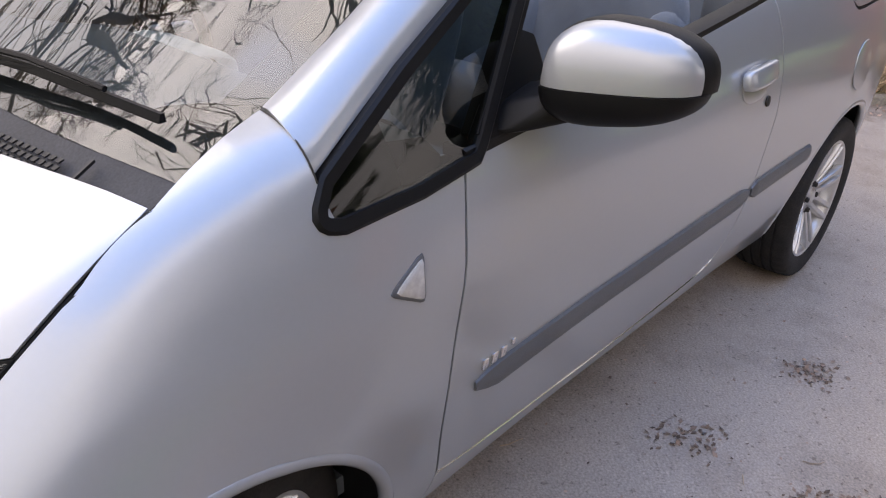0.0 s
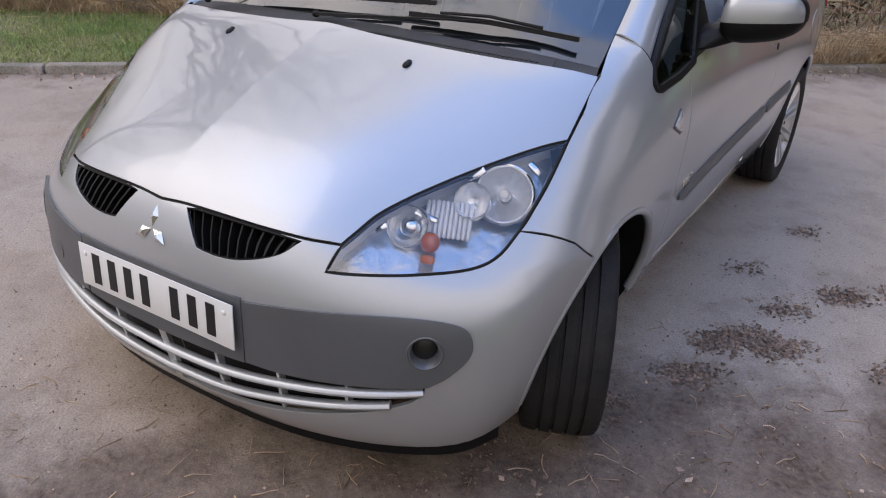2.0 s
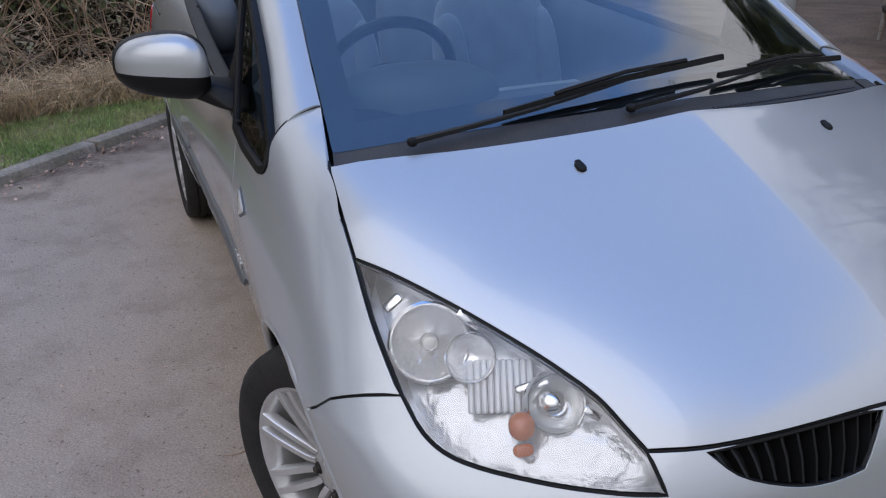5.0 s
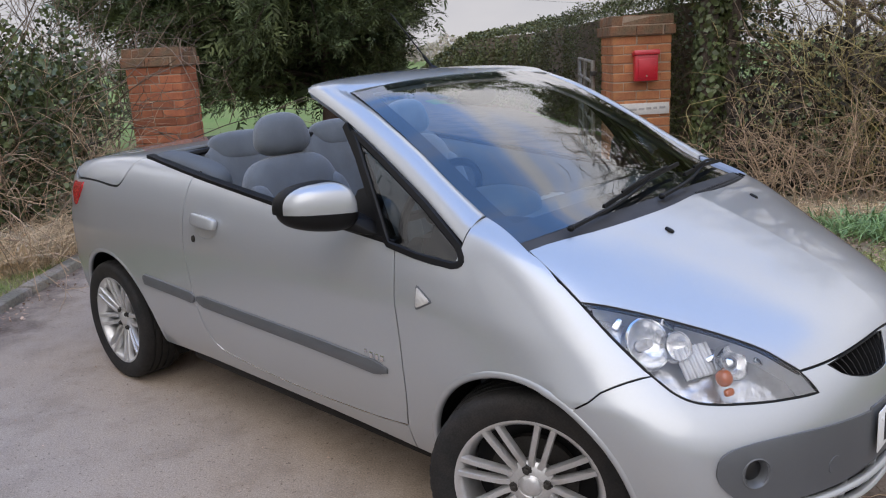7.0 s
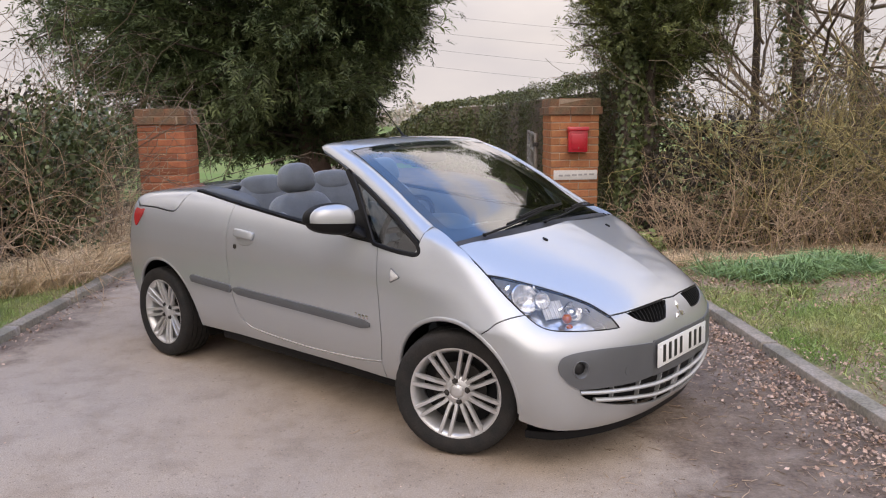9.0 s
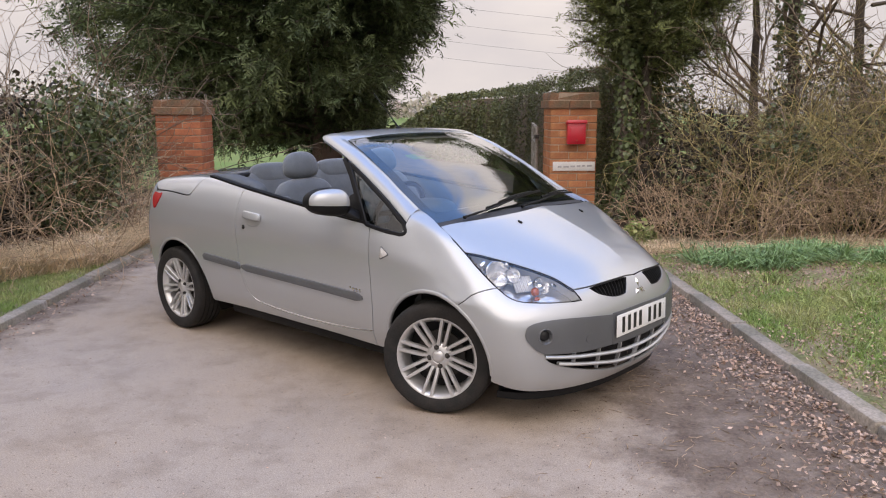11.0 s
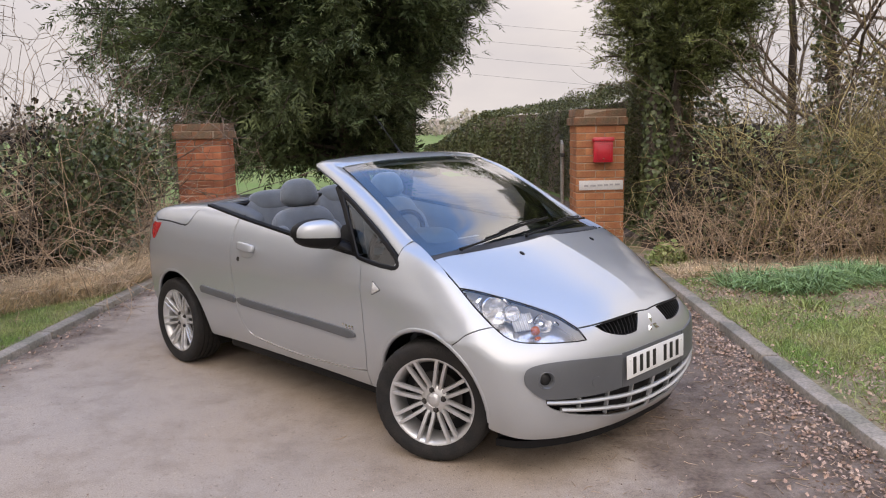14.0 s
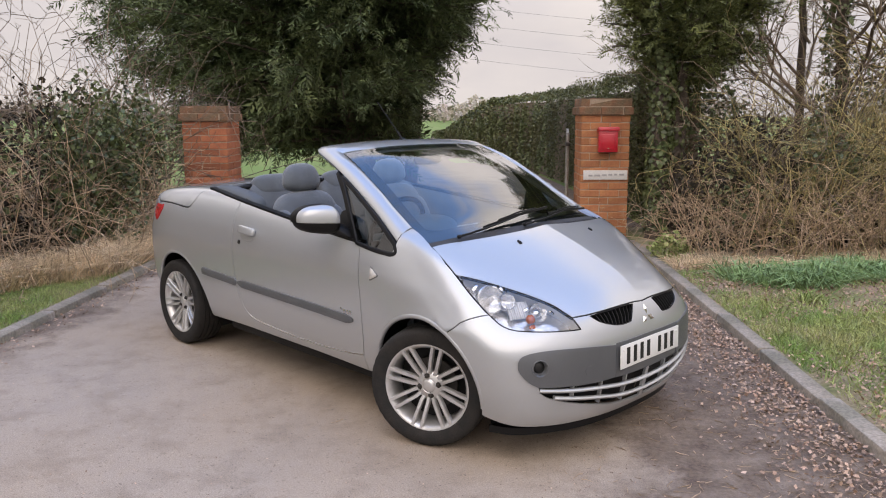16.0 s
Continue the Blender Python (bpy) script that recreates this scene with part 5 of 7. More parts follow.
    for v in grip.verts:
        v.co.y -= 0.9 * v.co.x ** 2
        v.co.z -= 0.06 * v.co.x
    handle = part("door_handle", placed(grip, hp, hn, s), SILVER, car, "silver door handle")
    cup = on_skin([(-0.270, 0.8, 0.874)], 0.0005)[0]
    part("handle_cup", placed(ball((0.078, 0.004, 0.044), None, 0.8, 26, 10), cup, skin_normal(np.array([cup]))[0], s), SILVER, handle)
    lk = on_skin([(-0.360, 0.8, 0.819)], 0.001)[0]
    part("door_lock", placed(lathe([(0.014, 0.0), (0.013, 0.003), (0.009, 0.004), (0.0, 0.003)], 18), lk, skin_normal(np.array([lk]))[0], s), DARK_METAL, car)
    # side mouldings, one on the door, one on the quarter
    for a, b in (((0.742, 0.539), (-0.408, 0.563)), ((-0.422, 0.563), (-0.845, 0.584))):
        n = 40
        xs = np.linspace(a[0], b[0], n)
        zs = np.linspace(a[1], b[1], n)
        p = on_skin(np.stack([xs, np.full(n, 0.82), zs], -1), 0.003)
        k = np.minimum(1, 0.35 + np.minimum(np.arange(n), np.arange(n)[::-1]) / 2.5)
        part("side_moulding", sweep(flip(p, s), [(-0.006 * 1, -0.027), (0.006, -0.024), (0.009, -0.010), (0.009, 0.004), (0.005, 0.020), (-0.004, 0.026)] if s > 0 else [(0.006, -0.027), (-0.006, -0.024), (-0.009, -0.010), (-0.009, 0.004), (-0.005, 0.020), (0.004, 0.026)], scale=k), GREY_PLASTIC, car, "dark grey side moulding")
    # model badge as plain bars
    for i in range(4):
        q = on_skin([(0.725 - i * 0.026, 0.82, 0.578 + (0.008 if i == 3 else 0))], 0.002)[0]
        part("badge_bar", boxed((0.016 if i < 3 else 0.010, 0.004, 0.020 if i < 3 else 0.012), Matrix.Translation(flip(q, s)), 0.001), CHROME, car)
    # repeater: clear triangle in a silver surround
    for nm, grow, lift_by, mat in (("side_repeater", 1.25, 0.0015, GREY_PLASTIC), ("repeater_lens", 1.0, 0.005, CLEAR_LENS)):
        tri2 = np.array([(0.898, 0.838), (0.955, 0.802), (0.900, 0.776)])
        mid2 = tri2.mean(0)
        out = []
        for i in range(3):
            a, b, c2 = tri2[i - 1], tri2[i], tri2[(i + 1) % 3]
            out += [b + (a - b) * 0.16, b + (a - b) * 0.04 + (c2 - b) * 0.04, b + (c2 - b) * 0.16]
        out = mid2 + (np.array(out) - mid2) * grow
        base = on_skin(np.stack([out[:, 0], np.full(9, 0.82), out[:, 1]], -1), 0.0)
        topp = base + skin_normal(base) * lift_by
        inner_t = topp.mean(0) + (topp - topp.mean(0)) * 0.86 + skin_normal(base) * 0.002
        vv = flip(np.vstack([base, topp, inner_t]), s)
        ff = [(i, (i + 1) % 9, 9 + (i + 1) % 9, 9 + i) for i in range(9)] + [(9 + i, 9 + (i + 1) % 9, 18 + (i + 1) % 9, 18 + i) for i in range(9)] + [tuple(range(18, 27))]
        bm = bmesh.new()
        v3 = [bm.verts.new(v) for v in vv]
        for f in ff:
            bm.faces.new([v3[i] for i in f])
        bmesh.ops.recalc_face_normals(bm, faces=bm.faces)
        made = part(nm, bm, mat, car if nm == "side_repeater" else made, "clear triangular side repeater" if nm == "side_repeater" else "")
TAIL_LAMP = bend([(-1.375, 0.79, 0.966), (-1.43, 0.78, 0.958), (-1.49, 0.75, 0.95), (-1.505, 0.755, 0.90), (-1.475, 0.78, 0.85), (-1.43, 0.79, 0.885), (-1.39, 0.79, 0.93)], 28)
panel("tail_lamp", "side", TAIL_LAMP, RED_LENS, car, step=0.03, gap=0.0, rim=0.01, raised=0.006, label="red tail lamp")
# aerial on the header
part("aerial", join(sweep([(0.195, 0.02, 1.425), (0.05, 0.02, 1.57), (-0.04, 0.02, 1.656)], ring_profile(0.003, 6)), sweep([(0.200, 0.02, 1.42), (0.145, 0.02, 1.475)], ring_profile(0.0065, 8)), ball((0.028, 0.014, 0.012), pose(0.195, 0.02, 1.426, 0, 10, 0), 0.9, 14, 8)), BLACK_PLASTIC, car, "thin black whip aerial")

# ---- the car's inside ----
part("cabin_floor", boxed((1.95, 1.36, 0.04), pose(0.08, 0, 0.33)), DASH, car, "dark grey carpeted cabin floor")
part("bulkhead", boxed((0.05, 1.36, 0.62), pose(1.02, 0, 0.62)), DASH, car)
part("rear_bulkhead", boxed((0.05, 1.34, 0.74), pose(-0.895, 0, 0.70), 0.01), DASH, car)
dash_line = [(1.15, 0.935), (1.05, 0.965), (0.90, 0.968), (0.79, 0.955), (0.745, 0.915), (0.735, 0.83), (0.78, 0.70), (0.86, 0.60), (1.0, 0.55)]
bm = bmesh.new()
rows = [[bm.verts.new((x - 0.10 * abs(y) ** 2.2, y, z - 0.02 * (y / 0.68) ** 2)) for x, z in dash_line] for y in np.linspace(-0.685, 0.685, 15)]
for a, b in zip(rows[:-1], rows[1:]):
    for i in range(len(dash_line) - 1):
        bm.faces.new((a[i], a[i + 1], b[i + 1], b[i]))
bmesh.ops.recalc_face_normals(bm, faces=bm.faces)
dash = part("dashboard", bm, DASH, car, "grey moulded dashboard")
part("binnacle", ball((0.13, 0.20, 0.075), pose(0.80, -0.37, 0.972), 0.8), DASH, dash, "domed instrument binnacle")
part("centre_stack", boxed((0.12, 0.26, 0.30), pose(0.76, 0, 0.80, 0, -14, 0), 0.03), BRIGHT_PLASTIC, dash)
part("centre_console", boxed((0.75, 0.20, 0.18), pose(0.25, 0, 0.44), 0.04), DASH, car)
for y in (-0.60, 0.60, -0.11, 0.11):
    part("air_vent", lathe([(0.045, 0.0), (0.043, 0.008), (0.036, 0.004), (0.0, 0.002)], 24), BLACK_PLASTIC, dash).matrix_basis = pose(0.745, y, 0.895, 0, 0, 90)
wheel_path = [(0, 0.185 * math.cos(t), 0.185 * math.sin(t)) for t in np.linspace(0, 2 * math.pi, 40, endpoint=False)]
steering = part("steering_wheel", sweep(wheel_path, ring_profile(0.015, 8), closed=True, up=(1, 0, 0)), BLACK_PLASTIC, car, "black three-spoke steering wheel")
steering.matrix_basis = pose(0.575, -0.37, 0.955, 0, 24, 0)
part("steering_hub", ball((0.03, 0.07, 0.06), None, 0.75), BLACK_PLASTIC, steering)
for t in (0, 180, 270):
    part("steering_spoke", boxed((0.02, 0.14, 0.03), pose(0, 0.11 * math.cos(radians(t)), 0.11 * math.sin(radians(t)), t, 0, 0), 0.006), BLACK_PLASTIC, steering)


def front_seat(y):
    seat = part("front_seat", ball((0.25, 0.255, 0.11), pose(0.06, y, 0.50, 0, -6, 0), 0.55, 28, 16), CLOTH, car, "grey cloth front seat with headrest")
    part("backrest", join(ball((0.085, 0.235, 0.35), pose(-0.245, y, 0.76, 0, -16, 0), 0.5, 28, 18), ball((0.10, 0.055, 0.27), pose(-0.215, y + 0.195, 0.74, 0, -16, 0), 0.7), ball((0.10, 0.055, 0.27), pose(-0.215, y - 0.195, 0.74, 0, -16, 0), 0.7)), CLOTH, seat)
    head = ball((0.062, 0.128, 0.090), None, 0.72, 28, 16)
    for v in head.verts:
        v.co.y *= 1 - 1.9 * max(v.co.z, -0.04)
    bmesh.ops.transform(head, matrix=pose(-0.345, y, 1.186, 0, -10, 0), verts=head.verts)
    part("headrest", head, CLOTH, seat)
    for dy in (-0.055, 0.055):
        part("headrest_post", sweep([(-0.33, y + dy, 1.0), (-0.342, y + dy, 1.11)], ring_profile(0.007, 8)), CHROME, seat)
    part("seat_side", boxed((0.40, 0.02, 0.12), pose(0.02, y - 0.25 * (1 if y < 0 else -1) * -1, 0.43), 0.008), BLACK_PLASTIC, seat)


front_seat(-0.37)
front_seat(0.37)
for y in (-0.29, 0.29):
    back = part("rear_seat", ball((0.12, 0.24, 0.10), pose(-0.52, y, 0.55), 0.55, 24, 14), CLOTH, car, "grey cloth rear seat")
    part("backrest", ball((0.075, 0.225, 0.33), pose(-0.745, y, 0.82, 0, -12, 0), 0.55, 26, 16), CLOTH, back)
    part("headrest", ball((0.06, 0.16, 0.075), pose(-0.79, y, 1.105, 0, -12, 0), 0.6, 24, 14), CLOTH, back)
for s in (1, -1):
    part("side_trim", ball((0.27, 0.075, 0.11), pose(-0.66, s * 0.635, 1.005, 0, 6, 0), 0.6, 24, 14), DASH, car, "dark grey rear side trim")
    belt = part("seat_belt", boxed((0.02, 0.008, 0.30), pose(-0.44, s * 0.655, 0.90, 0, 10, 0), 0.003), INK, car, "black seat belt and its guide")
    part("belt_guide", boxed((0.07, 0.035, 0.05), pose(-0.45, s * 0.65, 1.035, 0, 12, 0), 0.012), BLACK_PLASTIC, belt)
    part("window_switch", boxed((0.16, 0.03, 0.03), pose(0.35, s * 0.70, 0.80), 0.01), BRIGHT_PLASTIC, car)
part("tonneau_panel", boxed((0.13, 1.34, 0.03), pose(-0.872, 0, 1.088, 0, 5, 0), 0.012), DASH, car, "dark folding roof cover panel")
part("tonneau_lip", sweep([(-0.83, -0.68, 1.085), (-0.80, -0.4, 1.11), (-0.79, 0.0, 1.118), (-0.80, 0.4, 1.11), (-0.83, 0.68, 1.085)], ring_profile(0.014, 8)), BLACK_PLASTIC, car)
part("rear_view_mirror", ball((0.02, 0.11, 0.032), pose(0.44, 0.0, 1.315), 0.7), BLACK_PLASTIC, car, "black inside mirror")
# fuel flap and mud flaps
flap = on_skin([(-1.12, 0.82, 0.80)], 0.001)[0]
part("fuel_flap", placed(lathe([(0.078, -0.001), (0.077, 0.001), (0.074, 0.0015), (0.0, 0.0022)], 40), flap, skin_normal(np.array([flap]))[0], 1), SILVER, car, "round fuel flap")

# ---- gate pillars ----
BRICK_L, BRICK_H, BRICK_D, COURSE = 0.236, 0.0825, 0.112, 0.0925


def brick_mesh(name, mat, length=BRICK_L, high=BRICK_H):
    me = bpy.data.meshes.new(name)
    bm = boxed((length, BRICK_D, high), None, 0.006, 1)
    bm.to_mesh(me)
    bm.free()
    me.materials.append(mat)
    return me


def pillar(name, corner, rows, mat, label, base_z):
    """corner: the front right corner of its projecting cap."""
    half, cap_half = 0.30, 0.335
    c = corner - N * cap_half + A * cap_half
    p = thing(name, label, "gate pillar", Matrix.Translation((c.x, c.y, 0)) @ TURN, kind="structure")
    part("mortar_core", boxed((2 * half - 0.016, 2 * half - 0.016, rows * COURSE), pose(0, 0, base_z + rows * COURSE / 2)), MORTAR, p, smooth=False)
    stretcher, capping = brick_mesh("brick", mat), brick_mesh("cap_brick", BRICK_OLD, 0.262, 0.094)
    for r in range(rows):
        z = base_z + (r + 0.5) * COURSE
        for side in range(4):
            turn = Matrix.Rotation(side * math.pi / 2, 4, "Z")
            for k in range(2):
                x = -half + BRICK_L / 2 + 0.004 + k * (BRICK_L + 0.010)
                x = x if r % 2 == 0 else -x
                o = new("brick", stretcher)
                o.parent = p
                o.matrix_basis = turn @ pose(x + rng.normal(0, 0.0015), -half + BRICK_D / 2 + rng.normal(0, 0.0015), z + rng.normal(0, 0.001), 0, 0, rng.normal(0, 0.4))
    top = base_z + rows * COURSE
    part("cap_core", boxed((2 * cap_half - 0.05, 2 * cap_half - 0.05, 0.19), pose(0, 0, top + 0.095)), MORTAR, p, smooth=False)
    for r in range(2):
        h = cap_half - 0.022 * r
        for side in range(4):
            turn = Matrix.Rotation(side * math.pi / 2, 4, "Z")
            for k in range(2):
                x = -h + 0.131 + k * 0.27 * h / cap_half
                x = x if r % 2 == 0 else -x
                o = new("cap_brick", capping)
                o.parent = p
                o.matrix_basis = turn @ pose(x, -h + BRICK_D / 2 + rng.normal(0, 0.002), top + 0.049 + r * 0.100, 0 if r == 0 else -5, 0, rng.normal(0, 0.5))
    return p, c, top


_, C2, _ = pillar("gate_pillar_1", Vector((-1.435, 5.288, 0)), 17, BRICK_TAN, "tan brick gate pillar with a projecting cap", -0.02)
pillar("gate_pillar_2", Vector((-5.608, 2.13, 0)), 17, BRICK, "weathered red brick gate pillar with a projecting cap", -0.085)
face2 = C2 - A * 0.30
# post box and sign on the tan pillar
post = thing("post_box", "red metal post box fixed to the brick pillar", "post box", Matrix.Translation((face2.x, face2.y, 0)) @ TURN)
part("box_body", boxed((0.235, 0.10, 0.27), pose(0.02, -0.055, 1.235), 0.012), POST_RED, post)
part("box_lid", boxed((0.262, 0.125, 0.05), pose(0.02, -0.062, 1.375, -10, 0, 0), 0.012), POST_RED, post)
part("box_door", boxed((0.17, 0.012, 0.19), pose(0.02, -0.108, 1.225), 0.006), POST_RED, post)
part("box_lock", lathe([(0.008, 0), (0.007, -0.006), (0, -0.006)], 12), CHROME, post).matrix_basis = pose(0.02, -0.114, 1.15)
sign = thing("name_sign", "white rectangular sign with faded grey lettering on the pillar", "sign", Matrix.Translation((face2.x, face2.y, 0)) @ TURN)
part("board", boxed((0.545, 0.014, 0.118), pose(0.01, -0.010, 0.815), 0.003), SIGN_WHITE, sign)
for x, w in ((-0.185, 0.05), (-0.10, 0.07), (-0.015, 0.06), (0.06, 0.05), (0.125, 0.04), (0.20, 0.06)):
    part("letter_bar", boxed((w, 0.003, 0.022), pose(0.01 + x, -0.0185, 0.815 + 0.006 * math.sin(9 * x))), SIGN_GREY, sign, smooth=False)
# open tubular gate behind the pillar
gate = thing("metal_gate", "open galvanised tubular farm gate behind the pillar", "gate")
g0, g_dir = C2 - N * 0.40 + A * 0.25, (A + N * 0.12).normalized()


def gate_at(s, z):
    return g0 + g_dir * s + Vector((0, 0, z))


for s in (0.0, 1.45, 2.9):
    part("gate_upright", sweep([gate_at(s, 0.18), gate_at(s, 1.32)], ring_profile(0.024, 8)), GATE_METAL, gate)
for z in (0.2, 0.42, 0.64, 0.86, 1.08, 1.30):
    part("gate_rail", sweep([gate_at(0, z), gate_at(2.9, z)], ring_profile(0.019, 8)), GATE_METAL, gate)
part("gate_brace", sweep([gate_at(0.05, 1.28), gate_at(1.4, 0.22)], ring_profile(0.017, 8)), GATE_METAL, gate)
part("gate_brace", sweep([gate_at(2.85, 1.28), gate_at(1.5, 0.22)], ring_profile(0.017, 8)), GATE_METAL, gate)
for z in (0.45, 1.18):
    part("hinge", boxed((0.05, 0.16, 0.05), Matrix.Translation(gate_at(-0.07, z)) @ TURN, 0.01), DARK_METAL, gate)


# ---- growing things ----
def unit(v):
    return v / np.maximum(np.linalg.norm(v, axis=-1, keepdims=True), 1e-9)


def to_world(a, n, z):
    return np.stack([A.x * a + N.x * n, A.y * a + N.y * n, z], -1)


def tubes(paths, radii, sides=3):
    """Tapered stems: paths (k, m, 3), radii (k, m)."""
    k, m, _ = paths.shape
    t = unit(np.gradient(paths, axis=1))
    ref = np.where(np.abs(t[..., 2:3]) > 0.9, np.array([1.0, 0, 0]), np.array([0, 0, 1.0]))
    u = unit(np.cross(t, ref))
    v = np.cross(t, u)
    ang = np.arange(sides) * 2 * math.pi / sides
    ring = paths[:, :, None] + radii[:, :, None, None] * (u[:, :, None] * np.cos(ang)[None, None, :, None] + v[:, :, None] * np.sin(ang)[None, None, :, None])
    idx = np.arange(k * m * sides).reshape(k, m, sides)
    a, b = idx[:, :-1], idx[:, 1:]
    f = np.stack([a, np.roll(a, -1, 2), np.roll(b, -1, 2), b], -1).reshape(-1, 4)
    return ring.reshape(-1, 3), f


def grow(roots, heading, length, m=7, wander=0.25, pull=(0, 0, 0.0)):
    """Wandering stems from roots (k, 3) along heading (k, 3)."""
    k = len(roots)
    d, p, out = unit(np.asarray(heading, float)), np.asarray(roots, float).copy(), []
    step = (np.asarray(length) / (m - 1))[:, None] if np.ndim(length) else length / (m - 1)
    for i in range(m):
        out.append(p.copy())
        d = unit(d + rng.normal(0, wander, (k, 3)) + np.asarray(pull))
        p = p + d * step
    return np.stack(out, 1)


def taper(k, m, r0, r1):
    return np.linspace(1, 0, m)[None] * (np.asarray(r0)[:, None] - r1 if np.ndim(r0) else np.full((k, 1), r0 - r1)) + r1


def fork(paths, count, length, spread, m=6, wander=0.25, pull=(0, 0, 0), lo=0.25):
    """Side shoots from along the stems."""
    k, mm, _ = paths.shape
    who = np.repeat(np.arange(k), count)
    f = rng.uniform(lo, 0.97, len(who)) * (mm - 1)
    i = np.minimum(f.astype(int), mm - 2)
    w = (f - i)[:, None]
    roots = paths[who, i] * (1 - w) + paths[who, i + 1] * w
    heading = unit(paths[who, i + 1] - paths[who, i]) + rng.normal(0, spread, (len(who), 3))
    return grow(roots, heading, length * rng.uniform(0.5, 1.2, len(who)), m, wander, pull)


def stems_mesh(groups, sides=3):
    """groups: (paths, r0, r1)."""
    vs, fs, at = [], [], 0
    for paths, r0, r1 in groups:
        v, f = tubes(paths, taper(len(paths), paths.shape[1], r0, r1), sides)
        vs.append(v)
        fs.append(f + at)
        at += len(v)
    return np.vstack(vs), np.vstack(fs)


def blades(roots, length, width, lean=0.5, bend_down=0.5):
    """Grass blades of two bent quads each."""
    k = len(roots)
    d = unit(np.concatenate([rng.normal(0, lean, (k, 2)), np.ones((k, 1))], 1))
    side = unit(np.cross(d, rng.normal(0, 1, (k, 3))))
    L = (length * rng.uniform(0.5, 1.25, k))[:, None]
    mid = roots + d * L * 0.55
    flatd = unit(d * [1, 1, 0] + 1e-6)
    tip = mid + (d * (1 - bend_down) + flatd * bend_down) * L * 0.5 - np.array([0, 0, 1]) * L * bend_down * 0.15
    w = width * rng.uniform(0.6, 1.3, k)[:, None] / 2
    v = np.stack([roots - side * w, roots + side * w, mid + side * w * 0.8, mid - side * w * 0.8, tip + side * w * 0.12, tip - side * w * 0.12], 1).reshape(-1, 3)
    i = np.arange(k)[:, None] * 6
    return v, np.concatenate([i + [0, 1, 2, 3], i + [3, 2, 4, 5]], 0)


def flakes(points, size, facing=None, tilt=1.0, ratio=0.7):
    """Folded leaf shapes (two triangles as a kite) at points."""
    k = len(points)
    n = rng.normal(0, 1, (k, 3)) * tilt + (0 if facing is None else facing)
    n = unit(n)
    u = unit(np.cross(n, rng.normal(0, 1, (k, 3))))
    v = np.cross(n, u)
    s = (size * rng.uniform(0.55, 1.3, k))[:, None]
    verts = np.stack([points - u * s * 0.5, points + v * s * ratio * 0.5 + u * s * 0.05, points + u * s * 0.55 + n * s * 0.12, points - v * s * ratio * 0.5 + u * s * 0.05], 1).reshape(-1, 3)
    return verts, np.arange(k)[:, None] * 4 + [0, 1, 2, 3]


def sprays(points, heads, size, leaflets=10):
    """Flat feathery conifer fans: short leaflets on both sides of an axis that nods at its tip."""
    k = len(points)
    d = unit(heads)
    side = unit(np.cross(d, np.array([0, 0, 1.0]) + rng.normal(0, 0.55, (k, 3))))
    up = np.cross(side, d)
    L = (size * rng.uniform(0.6, 1.25, k))[:, None]
    vs, fs, at = [], [], 0
    for j in range(leaflets):
        f = (j + 0.5) / leaflets
        s = 1 if j % 2 else -1
        base = points + d * L * f * 0.85 - np.array([0, 0, 1]) * L * 0.16 * f * f
        way = unit(d * (0.55 + 0.7 * f) + side * s * (1.0 - 0.6 * f) - np.array([0, 0, 0.12]) + rng.normal(0, 0.2, (k, 3)))
        ll = L * (0.44 - 0.28 * abs(f - 0.3)) * rng.uniform(0.7, 1.25, (k, 1))
        w = ll * 0.18
        cross = unit(np.cross(way, up + rng.normal(0, 0.3, (k, 3))))
        tri = np.stack([base + cross * w * 0.4, base + way * ll, base - cross * w + way * ll * 0.35], 1)
        vs.append(tri.reshape(-1, 3))
        fs.append(np.arange(k)[:, None] * 3 + [0, 1, 2] + at)
        at += k * 3
    return np.vstack(vs), np.vstack(fs)


def turf(roots, length, width):
    """Fine short grass: one slim triangle a blade."""
    k = len(roots)
    d = unit(np.concatenate([rng.normal(0, 0.55, (k, 2)), np.ones((k, 1))], 1))
    side = unit(np.cross(d, rng.normal(0, 1, (k, 3)))) * width / 2
    tip = roots + d * (length * rng.uniform(0.4, 1.3, k))[:, None]
    return np.stack([roots - side, roots + side, tip], 1).reshape(-1, 3), np.arange(k)[:, None] * 3 + [0, 1, 2]


def stuff(name, vf, mat, label, category):
    return tagged(fast_mesh(name, *vf, mat), label, category, kind="stuff")


def bank(a, n):
    return verge_height(np.asarray(a), np.asarray(n))


def scatter(count, a0, a1, n0, n1, keep=None):
    a, n = rng.uniform(a0, a1, count), rng.uniform(n0, n1, count)
    if keep is not None:
        ok = keep(a, n)
        a, n = a[ok], n[ok]
    return a, n


def left_edge(a):
    """Where the left thicket begins, as n."""
    return np.where(a < 1.66, -3.5 - 0.30 * np.clip(1.66 - a, 0, 4), -3.5 + 0.80 * np.clip(a - 1.66, 0, 0.8))


def right_edge(n):
    """Where the right thicket begins, as a."""
    return 2.5 - 0.12 * np.clip(n - 3.2, 0, 5) + 0.15 * np.sin(3 * n)


